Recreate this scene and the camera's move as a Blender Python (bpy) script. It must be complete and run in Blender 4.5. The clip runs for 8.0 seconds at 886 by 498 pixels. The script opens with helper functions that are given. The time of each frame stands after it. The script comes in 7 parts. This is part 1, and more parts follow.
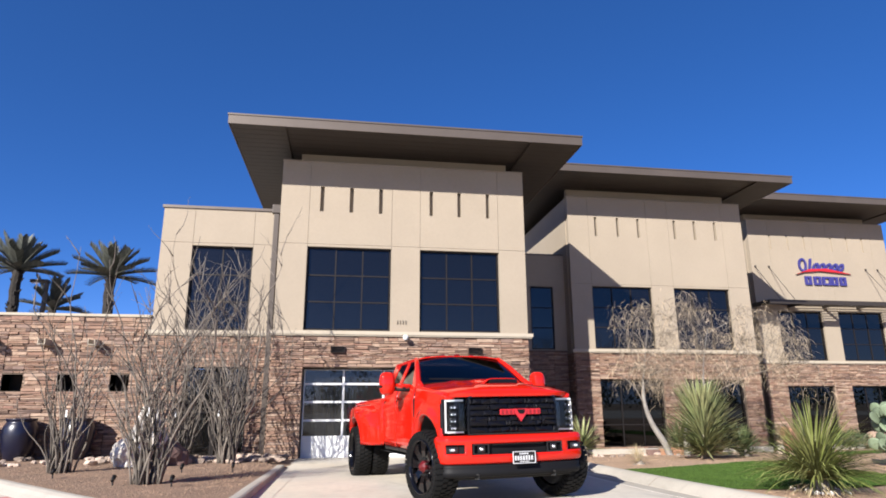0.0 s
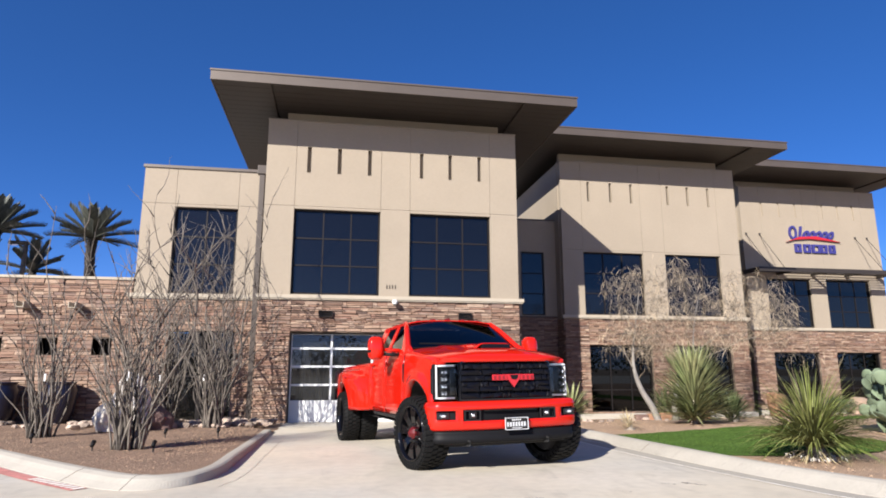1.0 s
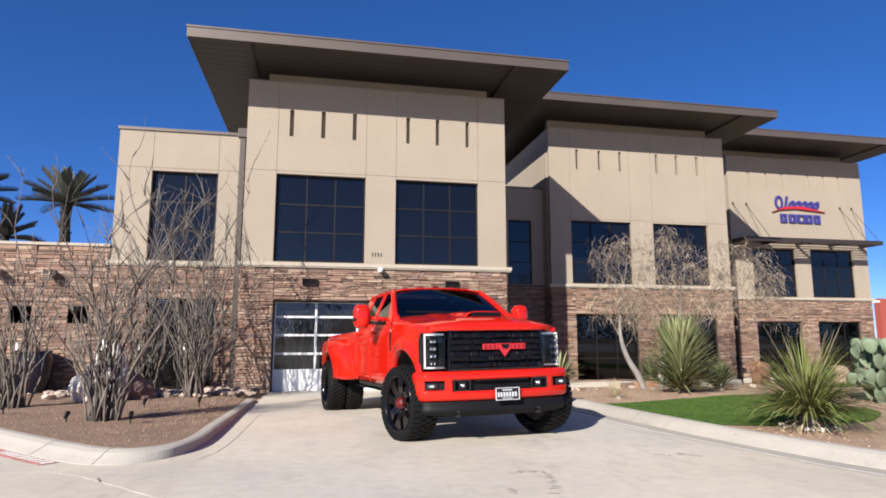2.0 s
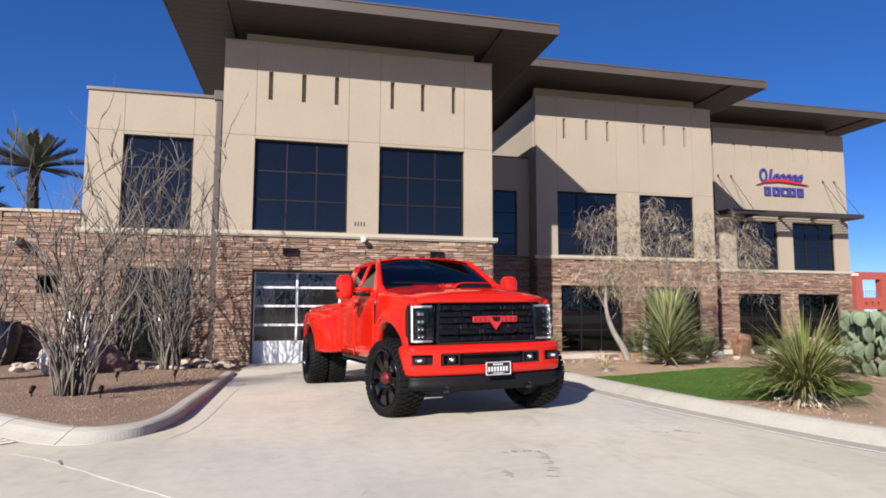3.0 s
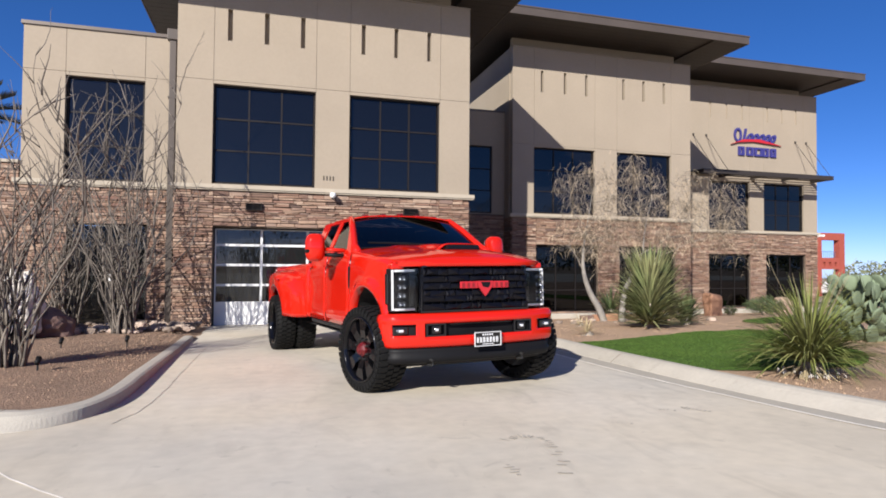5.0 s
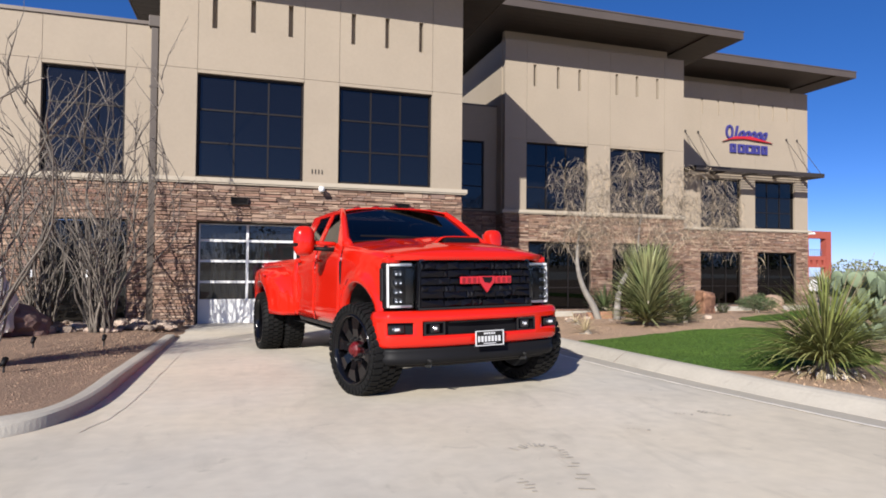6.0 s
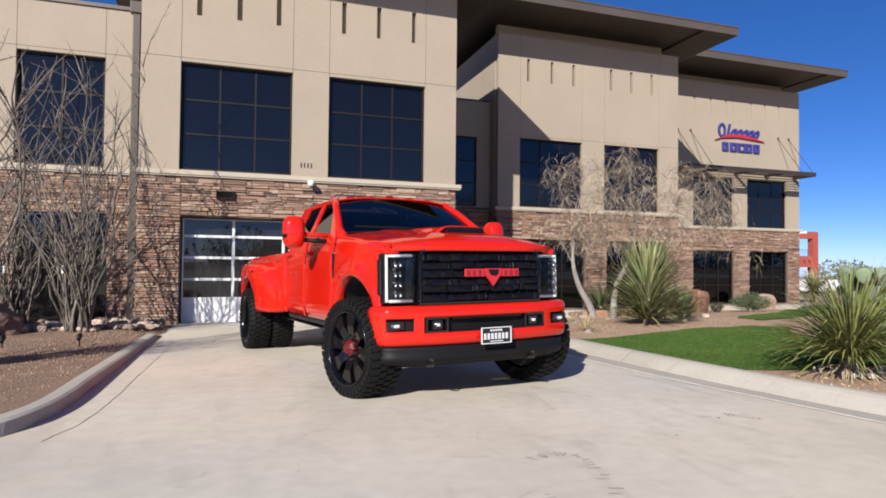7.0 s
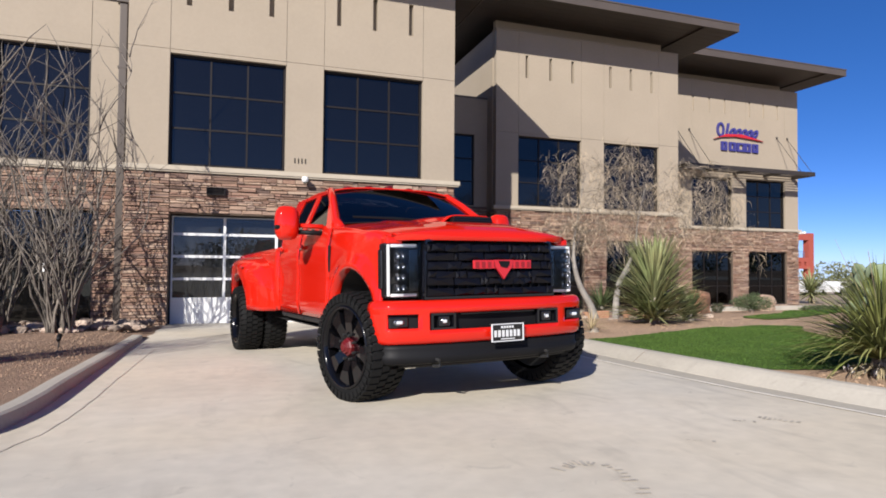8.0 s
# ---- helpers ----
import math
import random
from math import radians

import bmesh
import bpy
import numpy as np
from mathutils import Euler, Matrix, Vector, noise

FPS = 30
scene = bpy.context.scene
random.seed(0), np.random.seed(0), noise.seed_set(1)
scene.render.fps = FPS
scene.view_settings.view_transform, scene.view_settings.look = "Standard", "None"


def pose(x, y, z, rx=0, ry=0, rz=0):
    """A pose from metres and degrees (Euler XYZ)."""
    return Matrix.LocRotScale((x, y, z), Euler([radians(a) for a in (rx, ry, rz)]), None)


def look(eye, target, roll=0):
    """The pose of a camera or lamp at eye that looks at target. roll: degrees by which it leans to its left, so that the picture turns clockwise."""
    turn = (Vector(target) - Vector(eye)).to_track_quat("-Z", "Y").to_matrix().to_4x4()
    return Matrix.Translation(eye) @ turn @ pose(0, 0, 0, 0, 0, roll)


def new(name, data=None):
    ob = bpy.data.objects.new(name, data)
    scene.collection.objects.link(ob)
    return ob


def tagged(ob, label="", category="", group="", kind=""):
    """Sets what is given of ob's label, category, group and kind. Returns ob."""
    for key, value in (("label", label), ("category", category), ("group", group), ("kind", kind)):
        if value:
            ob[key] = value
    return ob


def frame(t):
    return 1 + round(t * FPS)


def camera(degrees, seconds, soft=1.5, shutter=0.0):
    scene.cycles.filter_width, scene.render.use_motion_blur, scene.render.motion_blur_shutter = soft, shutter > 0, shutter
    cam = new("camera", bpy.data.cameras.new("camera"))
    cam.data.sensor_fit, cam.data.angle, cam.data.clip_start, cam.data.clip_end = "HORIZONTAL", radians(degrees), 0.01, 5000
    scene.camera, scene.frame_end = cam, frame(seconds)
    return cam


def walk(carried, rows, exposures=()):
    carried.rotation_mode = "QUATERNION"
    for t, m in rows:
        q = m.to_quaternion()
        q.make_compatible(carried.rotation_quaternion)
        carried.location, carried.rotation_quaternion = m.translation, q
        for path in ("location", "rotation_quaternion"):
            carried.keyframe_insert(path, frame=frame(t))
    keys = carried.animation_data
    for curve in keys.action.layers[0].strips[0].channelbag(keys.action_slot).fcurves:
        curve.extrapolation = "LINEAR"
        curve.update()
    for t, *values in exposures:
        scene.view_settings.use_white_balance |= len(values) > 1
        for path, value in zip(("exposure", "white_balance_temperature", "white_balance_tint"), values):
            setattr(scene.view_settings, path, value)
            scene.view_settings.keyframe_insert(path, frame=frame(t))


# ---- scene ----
cam = camera(71.7, 8.0, soft=1.8)
PATH = [
    (0, (0.062, -0.041, 1.183), (0.386, 2.008, 1.708), -0.2),
    (0.5, (0.070, 0.127, 1.184), (0.416, 2.187, 1.652), -0.1),
    (1, (0.090, 0.322, 1.187), (0.455, 2.390, 1.598), 0),
    (1.5, (0.100, 0.488, 1.189), (0.488, 2.562, 1.547), 0),
    (3, (0.107, 1.077, 1.209), (0.591, 3.152, 1.415), 0.2),
    (3.5, (0.117, 1.275, 1.224), (0.622, 3.348, 1.385), 0.3),
    (4, (0.122, 1.458, 1.253), (0.652, 3.529, 1.371), 0.3),
    (4.5, (0.117, 1.663, 1.272), (0.677, 3.727, 1.355), 0.4),
    (5, (0.111, 1.874, 1.280), (0.709, 3.927, 1.338), 0.5),
    (6.5, (0.138, 2.542, 1.199), (0.793, 4.580, 1.251), 0.6),
    (7, (0.140, 2.787, 1.155), (0.819, 4.816, 1.209), 0.6),
    (7.5, (0.156, 3.021, 1.107), (0.853, 5.043, 1.167), 0.5),
    (8, (0.187, 3.238, 1.056), (0.885, 5.260, 1.121), 0.5),
]
walk(cam, [(t, look(eye, target, roll)) for t, eye, target, roll in PATH], [(0.0, 1.05), (1.0, 0.96), (2.0, 0.86), (3.5, 0.765), (5.0, 0.71), (6.5, 0.675), (8.0, 0.655)])

# ---- light ----
SUN = Vector((0.81, 1.0, -0.67)).normalized()
sun_data = bpy.data.lights.new("sun", "SUN")
sun_data.energy, sun_data.angle, sun_data.color = 5.0, radians(0.53), (1.0, 0.95, 0.89)
sun = new("sun", sun_data)
sun.matrix_world = look((-20, -12, 20), Vector((-20, -12, 20)) + SUN)
world = bpy.data.worlds.new("sky")
scene.world = world
world.use_nodes = True
sky = world.node_tree.nodes.new("ShaderNodeTexSky")
sky.sky_type, sky.sun_disc = "NISHITA", False
sky.sun_elevation = math.asin(-SUN.z)
sky.sun_rotation = math.atan2(-SUN.x, -SUN.y)
sky.altitude, sky.air_density, sky.dust_density, sky.ozone_density = 900, 0.45, 0.5, 1.0
back = world.node_tree.nodes["Background"]
back.inputs["Strength"].default_value = 0.092
deep = world.node_tree.nodes.new("ShaderNodeHueSaturation")
deep.inputs["Saturation"].default_value = 1.32
world.node_tree.links.new(sky.outputs["Color"], deep.inputs["Color"])
tint = world.node_tree.nodes.new("ShaderNodeMix")
tint.data_type, tint.blend_type = "RGBA", "MULTIPLY"
tint.inputs["Factor"].default_value, tint.inputs["B"].default_value = 1, (1.01, 0.945, 1.17, 1)
world.node_tree.links.new(deep.outputs["Color"], tint.inputs["A"])
# a thin even veil of blue over the whole dome
veil = world.node_tree.nodes.new("ShaderNodeMix")
veil.data_type = "RGBA"
veil.inputs["Factor"].default_value, veil.inputs["B"].default_value = 0.24, (0.3, 0.9, 2.9, 1)
world.node_tree.links.new(tint.outputs["Result"], veil.inputs["A"])
world.node_tree.links.new(veil.outputs["Result"], back.inputs["Color"])

# ---- tools ----
R = random.Random(7)
SLOPE = -0.0185


def gz(y, x=0.0):
    """The height of the drive, which falls gently towards the building; the beds beside it (x past 5) fall off more, and the lot before it is level."""
    drop = 0.05 * min(max(y - 14, 0), 13) * (1 - min(1, max(0, (y - 60) / 80)))
    return SLOPE * (max(y, -6) - 6.1) - drop * min(1, max(0, (x - 5.2) / 1.4))


def finish(name, bm, material, smooth=False):
    me = bpy.data.meshes.new(name)
    if smooth:
        for f in bm.faces:
            f.smooth = True
    bm.to_mesh(me)
    bm.free()
    if material:
        me.materials.append(material)
    return me


def part(name, bm, material, parent, label="", smooth=False):
    ob = new(name, finish(name, bm, material, smooth))
    ob.parent = parent
    return tagged(ob, label)


def solid(name, bm, material, label, category="", kind="", smooth=False, group=""):
    return tagged(new(name, finish(name, bm, material, smooth)), label, category, group, kind)


def thing(name, label, category, m=None, group="", kind=""):
    ob = new(name)
    ob.empty_display_size = 0.2
    if m:
        ob.matrix_world = m
    return tagged(ob, label, category, group, kind)


def box(bm, x0, x1, y0, y1, z0, z1, m=None):
    vs = [bm.verts.new(((x0, x1)[i & 1], (y0, y1)[i >> 1 & 1], (z0, z1)[i >> 2])) for i in range(8)]
    for q in ((0, 2, 3, 1), (4, 5, 7, 6), (0, 1, 5, 4), (2, 6, 7, 3), (0, 4, 6, 2), (1, 3, 7, 5)):
        bm.faces.new([vs[i] for i in q])
    if m:
        bmesh.ops.transform(bm, matrix=m, verts=vs)
    return vs


def boxes(*rows):
    bm = bmesh.new()
    for r in rows:
        box(bm, *r)
    return bm


def rbox(x0, x1, y0, y1, z0, z1, r=0.01, seg=2):
    """A box with rounded edges."""
    bm = bmesh.new()
    box(bm, x0, x1, y0, y1, z0, z1)
    bmesh.ops.bevel(bm, geom=bm.edges[:], offset=r, segments=seg, profile=0.5, affect="EDGES")
    return bm


def grid(fn, nu, nv, bm=None, flip=False):
    """A sheet of nu by nv cells; fn(u, v) with u and v from 0 to 1."""
    bm = bm or bmesh.new()
    vs = [[bm.verts.new(fn(i / nu, j / nv)) for j in range(nv + 1)] for i in range(nu + 1)]
    for i in range(nu):
        for j in range(nv):
            q = [vs[i][j], vs[i + 1][j], vs[i + 1][j + 1], vs[i][j + 1]]
            bm.faces.new(q[::-1] if flip else q)
    return bm


def shell(bm, depth):
    """Gives a sheet a thickness, inwards of its normals."""
    bmesh.ops.recalc_face_normals(bm, faces=bm.faces[:])
    bmesh.ops.solidify(bm, geom=bm.faces[:], thickness=depth)
    return bm


def tube(bm, pts, radii, n=6, cap=True):
    rings, up = [], Vector((0.13, 0.21, 0.97))
    pts = [Vector(p) for p in pts]
    for i, p in enumerate(pts):
        d = (pts[min(i + 1, len(pts) - 1)] - pts[max(i - 1, 0)]).normalized()
        a = d.cross(up if abs(d.dot(up)) < 0.95 else Vector((1, 0, 0))).normalized()
        b = d.cross(a)
        r = radii[i] if isinstance(radii, (list, tuple)) else radii
        rings.append([bm.verts.new(p + r * (math.cos(k * math.tau / n) * a + math.sin(k * math.tau / n) * b)) for k in range(n)])
    for s, e in zip(rings, rings[1:]):
        for k in range(n):
            bm.faces.new((s[k], e[k], e[(k + 1) % n], s[(k + 1) % n]))
    if cap:
        bm.faces.new(rings[0][::1])
        bm.faces.new(rings[-1][::-1])
    return bm


def lathe(profile, n=32, bm=None, axis="z", m=None):
    """Turns rows of (radius, height) round an axis."""
    bm = bm or bmesh.new()
    rings = []
    for r, h in profile:
        row = []
        for k in range(n):
            c, s = r * math.cos(k * math.tau / n), r * math.sin(k * math.tau / n)
            v = bm.verts.new((c, s, h) if axis == "z" else (h, c, s))
            row.append(v)
        rings.append(row)
    for a, b in zip(rings, rings[1:]):
        for k in range(n):
            bm.faces.new((a[k], a[(k + 1) % n], b[(k + 1) % n], b[k]))
    if m:
        bmesh.ops.transform(bm, matrix=m, verts=bm.verts[:])
    return bm


def prism(pts, axis, a, b, bm=None):
    """A flat outline, pushed along an axis from a to b. Points are the other two coordinates, in order."""
    bm = bm or bmesh.new()
    put = {"x": lambda p, d: (d, p[0], p[1]), "y": lambda p, d: (p[0], d, p[1]), "z": lambda p, d: (p[0], p[1], d)}[axis]
    lo, hi = [bm.verts.new(put(p, a)) for p in pts], [bm.verts.new(put(p, b)) for p in pts]
    bm.faces.new(lo)
    bm.faces.new(hi[::-1])
    for i in range(len(pts)):
        j = (i + 1) % len(pts)
        bm.faces.new((lo[i], hi[i], hi[j], lo[j]))
    bmesh.ops.recalc_face_normals(bm, faces=bm.faces[:])
    return bm


def ring(outer, inner, axis, a, b, bm=None):
    """A flat frame between two outlines of as many points, pushed along an axis."""
    bm = bm or bmesh.new()
    put = {"x": lambda p, d: (d, p[0], p[1]), "y": lambda p, d: (p[0], d, p[1]), "z": lambda p, d: (p[0], p[1], d)}[axis]
    n = len(outer)
    v = [[bm.verts.new(put(p, d)) for p in pts] for pts, d in ((outer, a), (inner, a), (outer, b), (inner, b))]
    for i in range(n):
        j = (i + 1) % n
        for p, q in ((0, 1), (2, 3), (0, 2), (1, 3)):
            bm.faces.new((v[p][i], v[p][j], v[q][j], v[q][i]))
    bmesh.ops.recalc_face_normals(bm, faces=bm.faces[:])
    return bm


def sweep(profile, path, closed=False):
    """A profile of (across, up) carried along a path of (x, y, z); across is to the right of the way."""
    bm = bmesh.new()
    rows, n = [], len(path)
    for i, p in enumerate(path):
        a = Vector(path[(i - 1) % n if closed else max(i - 1, 0)])
        b = Vector(path[(i + 1) % n if closed else min(i + 1, n - 1)])
        d = (b - a).normalized()
        side = Vector((d.y, -d.x, 0)).normalized()
        rows.append([bm.verts.new(Vector(p) + side * s + Vector((0, 0, h))) for s, h in profile])
    pairs = list(zip(rows, rows[1:])) + ([(rows[-1], rows[0])] if closed else [])
    for a, b in pairs:
        for j in range(len(profile)):
            k = (j + 1) % len(profile)
            bm.faces.new((a[j], b[j], b[k], a[k]))
    if not closed:
        bm.faces.new(rows[0][::-1])
        bm.faces.new(rows[-1])
    bmesh.ops.recalc_face_normals(bm, faces=bm.faces[:])
    return bm


def curve_points(pts, per=6):
    """A smooth line through the points (Catmull-Rom)."""
    pts = [Vector(p) for p in pts]
    ext = [2 * pts[0] - pts[1], *pts, 2 * pts[-1] - pts[-2]]
    out = []
    for i in range(1, len(ext) - 2):
        p0, p1, p2, p3 = ext[i - 1:i + 3]
        for k in range(per):
            t = k / per
            out.append(0.5 * (2 * p1 + (p2 - p0) * t + (2 * p0 - 5 * p1 + 4 * p2 - p3) * t * t + (3 * p1 - p0 - 3 * p2 + p3) * t ** 3))
    return out + [pts[-1]]


# ---- materials ----
def material(name, colour, rough=0.6, metal=0.0, vary=0.0, scale=3.0, fine=0.0, fine_scale=60.0, bump=0.0, bump_scale=80.0, hue=None, pieces=0.0, coat=0.0, objects=0.0, spec=0.5):
    """A surface with a broad and a fine variation, relief, and a change from piece to piece."""
    m = bpy.data.materials.new(name)
    m.use_nodes = True
    nt = m.node_tree
    n, link = nt.nodes, nt.links.new
    b = n["Principled BSDF"]
    b.inputs["Roughness"].default_value, b.inputs["Metallic"].default_value = rough, metal
    b.inputs["Coat Weight"].default_value, b.inputs["Coat Roughness"].default_value = coat, 0.05
    b.inputs["Specular IOR Level"].default_value = spec
    where = n.new("ShaderNodeNewGeometry").outputs["Position"]
    colour_out = None
    base = n.new("ShaderNodeRGB")
    base.outputs[0].default_value = (*colour, 1)
    colour_out = base.outputs[0]

    def times(factor):
        nonlocal colour_out
        mix = n.new("ShaderNodeMix")
        mix.data_type, mix.blend_type = "RGBA", "MULTIPLY"
        mix.inputs["Factor"].default_value = 1
        link(colour_out, mix.inputs["A"])
        link(factor, mix.inputs["B"])
        colour_out = mix.outputs["Result"]

    def spread(value, amount):
        r = n.new("ShaderNodeMapRange")
        r.inputs["From Min"].default_value, r.inputs["From Max"].default_value = 0.25, 0.75
        r.inputs["To Min"].default_value, r.inputs["To Max"].default_value = 1 - amount, 1 + amount
        link(value, r.inputs["Value"])
        return r.outputs["Result"]

    def noisy(s, detail=4.0):
        t = n.new("ShaderNodeTexNoise")
        t.inputs["Scale"].default_value, t.inputs["Detail"].default_value = s, detail
        link(where, t.inputs["Vector"])
        return t.outputs["Fac"]

    if hue:
        mix = n.new("ShaderNodeMix")
        mix.data_type = "RGBA"
        mix.inputs["B"].default_value = (*hue, 1)
        link(colour_out, mix.inputs["A"])
        r = n.new("ShaderNodeMapRange")
        r.inputs["From Min"].default_value, r.inputs["From Max"].default_value = 0.38, 0.66
        link(noisy(scale * 0.63), r.inputs["Value"])
        link(r.outputs["Result"], mix.inputs["Factor"])
        colour_out = mix.outputs["Result"]
    if vary:
        times(spread(noisy(scale), vary))
    if fine:
        times(spread(noisy(fine_scale, 2.0), fine))
    if pieces:
        g = n.new("ShaderNodeNewGeometry")
        times(spread(g.outputs["Random Per Island"], pieces))
    if objects:
        g = n.new("ShaderNodeObjectInfo")
        times(spread(g.outputs["Random"], objects))
    link(colour_out, b.inputs["Base Color"])
    if bump:
        bp = n.new("ShaderNodeBump")
        bp.inputs["Strength"].default_value, bp.inputs["Distance"].default_value = bump, 0.02
        link(noisy(bump_scale, 3.0), bp.inputs["Height"])
        link(bp.outputs["Normal"], b.inputs["Normal"])
    return m


def stone_material(name, by_object):
    """Ledge stone: each stone takes its own tint out of a range of tans, rusts and greys."""
    m = material(name, (0.3, 0.2, 0.14), 0.85, vary=0.12, scale=9, fine=0.25, fine_scale=70, bump=0.6, bump_scale=45)
    n, link = m.node_tree.nodes, m.node_tree.links.new
    ramp = n.new("ShaderNodeValToRGB")
    stops = ((0, (0.105, 0.0686, 0.0545)), (0.18, (0.218, 0.126, 0.0868)), (0.38, (0.297, 0.197, 0.136)), (0.55, (0.175, 0.115, 0.0914)), (0.72, (0.367, 0.263, 0.191)), (0.86, (0.262, 0.167, 0.116)), (1, (0.21, 0.114, 0.0827)))
    e = ramp.color_ramp.elements
    while len(e) < len(stops):
        e.new(0.5)
    for i, (p, c) in enumerate(stops):
        e[i].position, e[i].color = p, (*c, 1)
    src = n.new("ShaderNodeObjectInfo").outputs["Random"] if by_object else n.new("ShaderNodeNewGeometry").outputs["Random Per Island"]
    link(src, ramp.inputs["Fac"])
    rgb = next(x for x in n if x.bl_idname == "ShaderNodeRGB")
    for l in list(rgb.outputs[0].links):
        link(ramp.outputs["Color"], l.to_socket)
    return m


def glass(name, tint, ior=1.5, rough=0.0, sheen=(1, 1, 1)):
    """A tinted pane: what passes is tinted, the rest is a mirror by Fresnel."""
    m = bpy.data.materials.new(name)
    m.use_nodes = True
    n, link = m.node_tree.nodes, m.node_tree.links.new
    n.remove(n["Principled BSDF"])
    mix, clear, gloss, fres = n.new("ShaderNodeMixShader"), n.new("ShaderNodeBsdfTransparent"), n.new("ShaderNodeBsdfGlossy"), n.new("ShaderNodeFresnel")
    clear.inputs["Color"].default_value = (*tint, 1)
    gloss.inputs["Roughness"].default_value = rough
    gloss.inputs["Color"].default_value = (*sheen, 1)
    fres.inputs["IOR"].default_value = ior
    link(fres.outputs["Fac"], mix.inputs["Fac"])
    link(clear.outputs["BSDF"], mix.inputs[1])
    link(gloss.outputs["BSDF"], mix.inputs[2])
    link(mix.outputs["Shader"], n["Material Output"].inputs["Surface"])
    return m


def lamp_material(name, colour, strength):
    m = material(name, colour, 0.3)
    b = m.node_tree.nodes["Principled BSDF"]
    b.inputs["Emission Color"].default_value, b.inputs["Emission Strength"].default_value = (*colour, 1), strength
    return m


def stained(m, amount=0.28):
    """Broad smears and a few darker spots on a paved surface."""
    n, link = m.node_tree.nodes, m.node_tree.links.new
    to = n["Principled BSDF"].inputs["Base Color"]
    src = to.links[0].from_socket
    where = n.new("ShaderNodeNewGeometry").outputs["Position"]
    for scale, lo, hi, k, stretch, turn in ((0.5, 0.5, 0.72, amount, (1.0, 0.45, 1), 0.5), (1.6, 0.58, 0.72, amount * 0.8, (1.6, 0.5, 1), -0.4), (5.0, 0.64, 0.74, amount, (1, 1, 1), 0)):
        mp = n.new("ShaderNodeMapping")
        mp.inputs["Scale"].default_value = stretch
        mp.inputs["Rotation"].default_value = (0, 0, turn)
        link(where, mp.inputs["Vector"])
        t = n.new("ShaderNodeTexNoise")
        t.inputs["Scale"].default_value, t.inputs["Detail"].default_value, t.inputs["Distortion"].default_value = scale, 6, 1.2
        link(mp.outputs["Vector"], t.inputs["Vector"])
        r = n.new("ShaderNodeMapRange")
        r.inputs["From Min"].default_value, r.inputs["From Max"].default_value, r.inputs["To Max"].default_value = lo, hi, k
        link(t.outputs["Fac"], r.inputs["Value"])
        mix = n.new("ShaderNodeMix")
        mix.data_type, mix.blend_type = "RGBA", "MULTIPLY"
        mix.inputs["B"].default_value = (0.42, 0.42, 0.43, 1)
        link(r.outputs["Result"], mix.inputs["Factor"])
        link(src, mix.inputs["A"])
        src = mix.outputs["Result"]
    link(src, to)
    return m


def dust_haze(m, colour, amount):
    """Mixes plain grey into a pane: garage-door dust, and the windows' painted pale reflection."""
    n, link = m.node_tree.nodes, m.node_tree.links.new
    to = n["Material Output"].inputs["Surface"]
    src = to.links[0].from_socket
    d, mix = n.new("ShaderNodeBsdfDiffuse"), n.new("ShaderNodeMixShader")
    d.inputs["Color"].default_value = (*colour, 1)
    mix.inputs["Fac"].default_value = amount
    link(src, mix.inputs[1])
    link(d.outputs["BSDF"], mix.inputs[2])
    link(mix.outputs["Shader"], to)
    return m


STUCCO = material("stucco", (0.292, 0.244, 0.185), 0.9, vary=0.05, scale=0.7, fine=0.03, fine_scale=14, bump=0.18, bump_scale=160)
TRIM = material("cast_stone_trim", (0.373, 0.324, 0.253), 0.85, vary=0.06, scale=2, bump=0.15)
STONE = stone_material("ledge_stone", False)
STONE_ONE = stone_material("ledge_stone_single", True)
MORTAR = material("mortar", (0.115, 0.084, 0.062), 0.95, vary=0.2, scale=8, bump=0.4)
ROOF = material("bronze_metal", (0.099, 0.0792, 0.0648), 0.45, 0.3, vary=0.08, scale=1.2, fine=0.04, fine_scale=20)
PIPE = material("dark_bronze_pipe", (0.034, 0.027, 0.022), 0.5, 0.1, vary=0.08)
# darker than the fascia's bronze: shade under the eaves put into its colour
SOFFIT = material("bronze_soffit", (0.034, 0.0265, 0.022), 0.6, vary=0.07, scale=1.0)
FRAME = material("dark_bronze_frame", (0.014, 0.0115, 0.011), 0.5, 0.0, spec=0.2)
# the grey mixed into this glass is a pale reflection put into the pane
GLASS = dust_haze(glass("tinted_glass", (0.05, 0.055, 0.07), 1.62, 0.0, (0.84, 0.9, 0.88)), (0.34, 0.33, 0.32), 0.01)
# the windows' glass with its mirror tint dimmed, painting a darker reflection
LOW_GLASS = glass("dim_reflection_glass", (0.04, 0.045, 0.055), 1.52, 0.0, (0.78, 0.88, 1.0))
DOOR_GLASS = dust_haze(glass("clear_glass", (0.34, 0.37, 0.4), 1.55), (0.34, 0.35, 0.36), 0.035)
ROOM = material("room_plaster", (0.35, 0.33, 0.3), 0.9, vary=0.05)
CONCRETE = stained(material("concrete", (0.552, 0.488, 0.38), 0.85, vary=0.11, scale=0.45, fine=0.07, fine_scale=7, bump=0.1, bump_scale=120, hue=(0.482, 0.45, 0.39)))
KERB = stained(material("kerb_concrete", (0.385, 0.354, 0.299), 0.85, vary=0.08, scale=1.6, fine=0.05, fine_scale=25, bump=0.15), 0.2)
GRAVEL = material("brown_gravel", (0.225, 0.145, 0.095), 0.95, vary=0.15, scale=1.4, fine=0.45, fine_scale=55, bump=1.0, bump_scale=60)
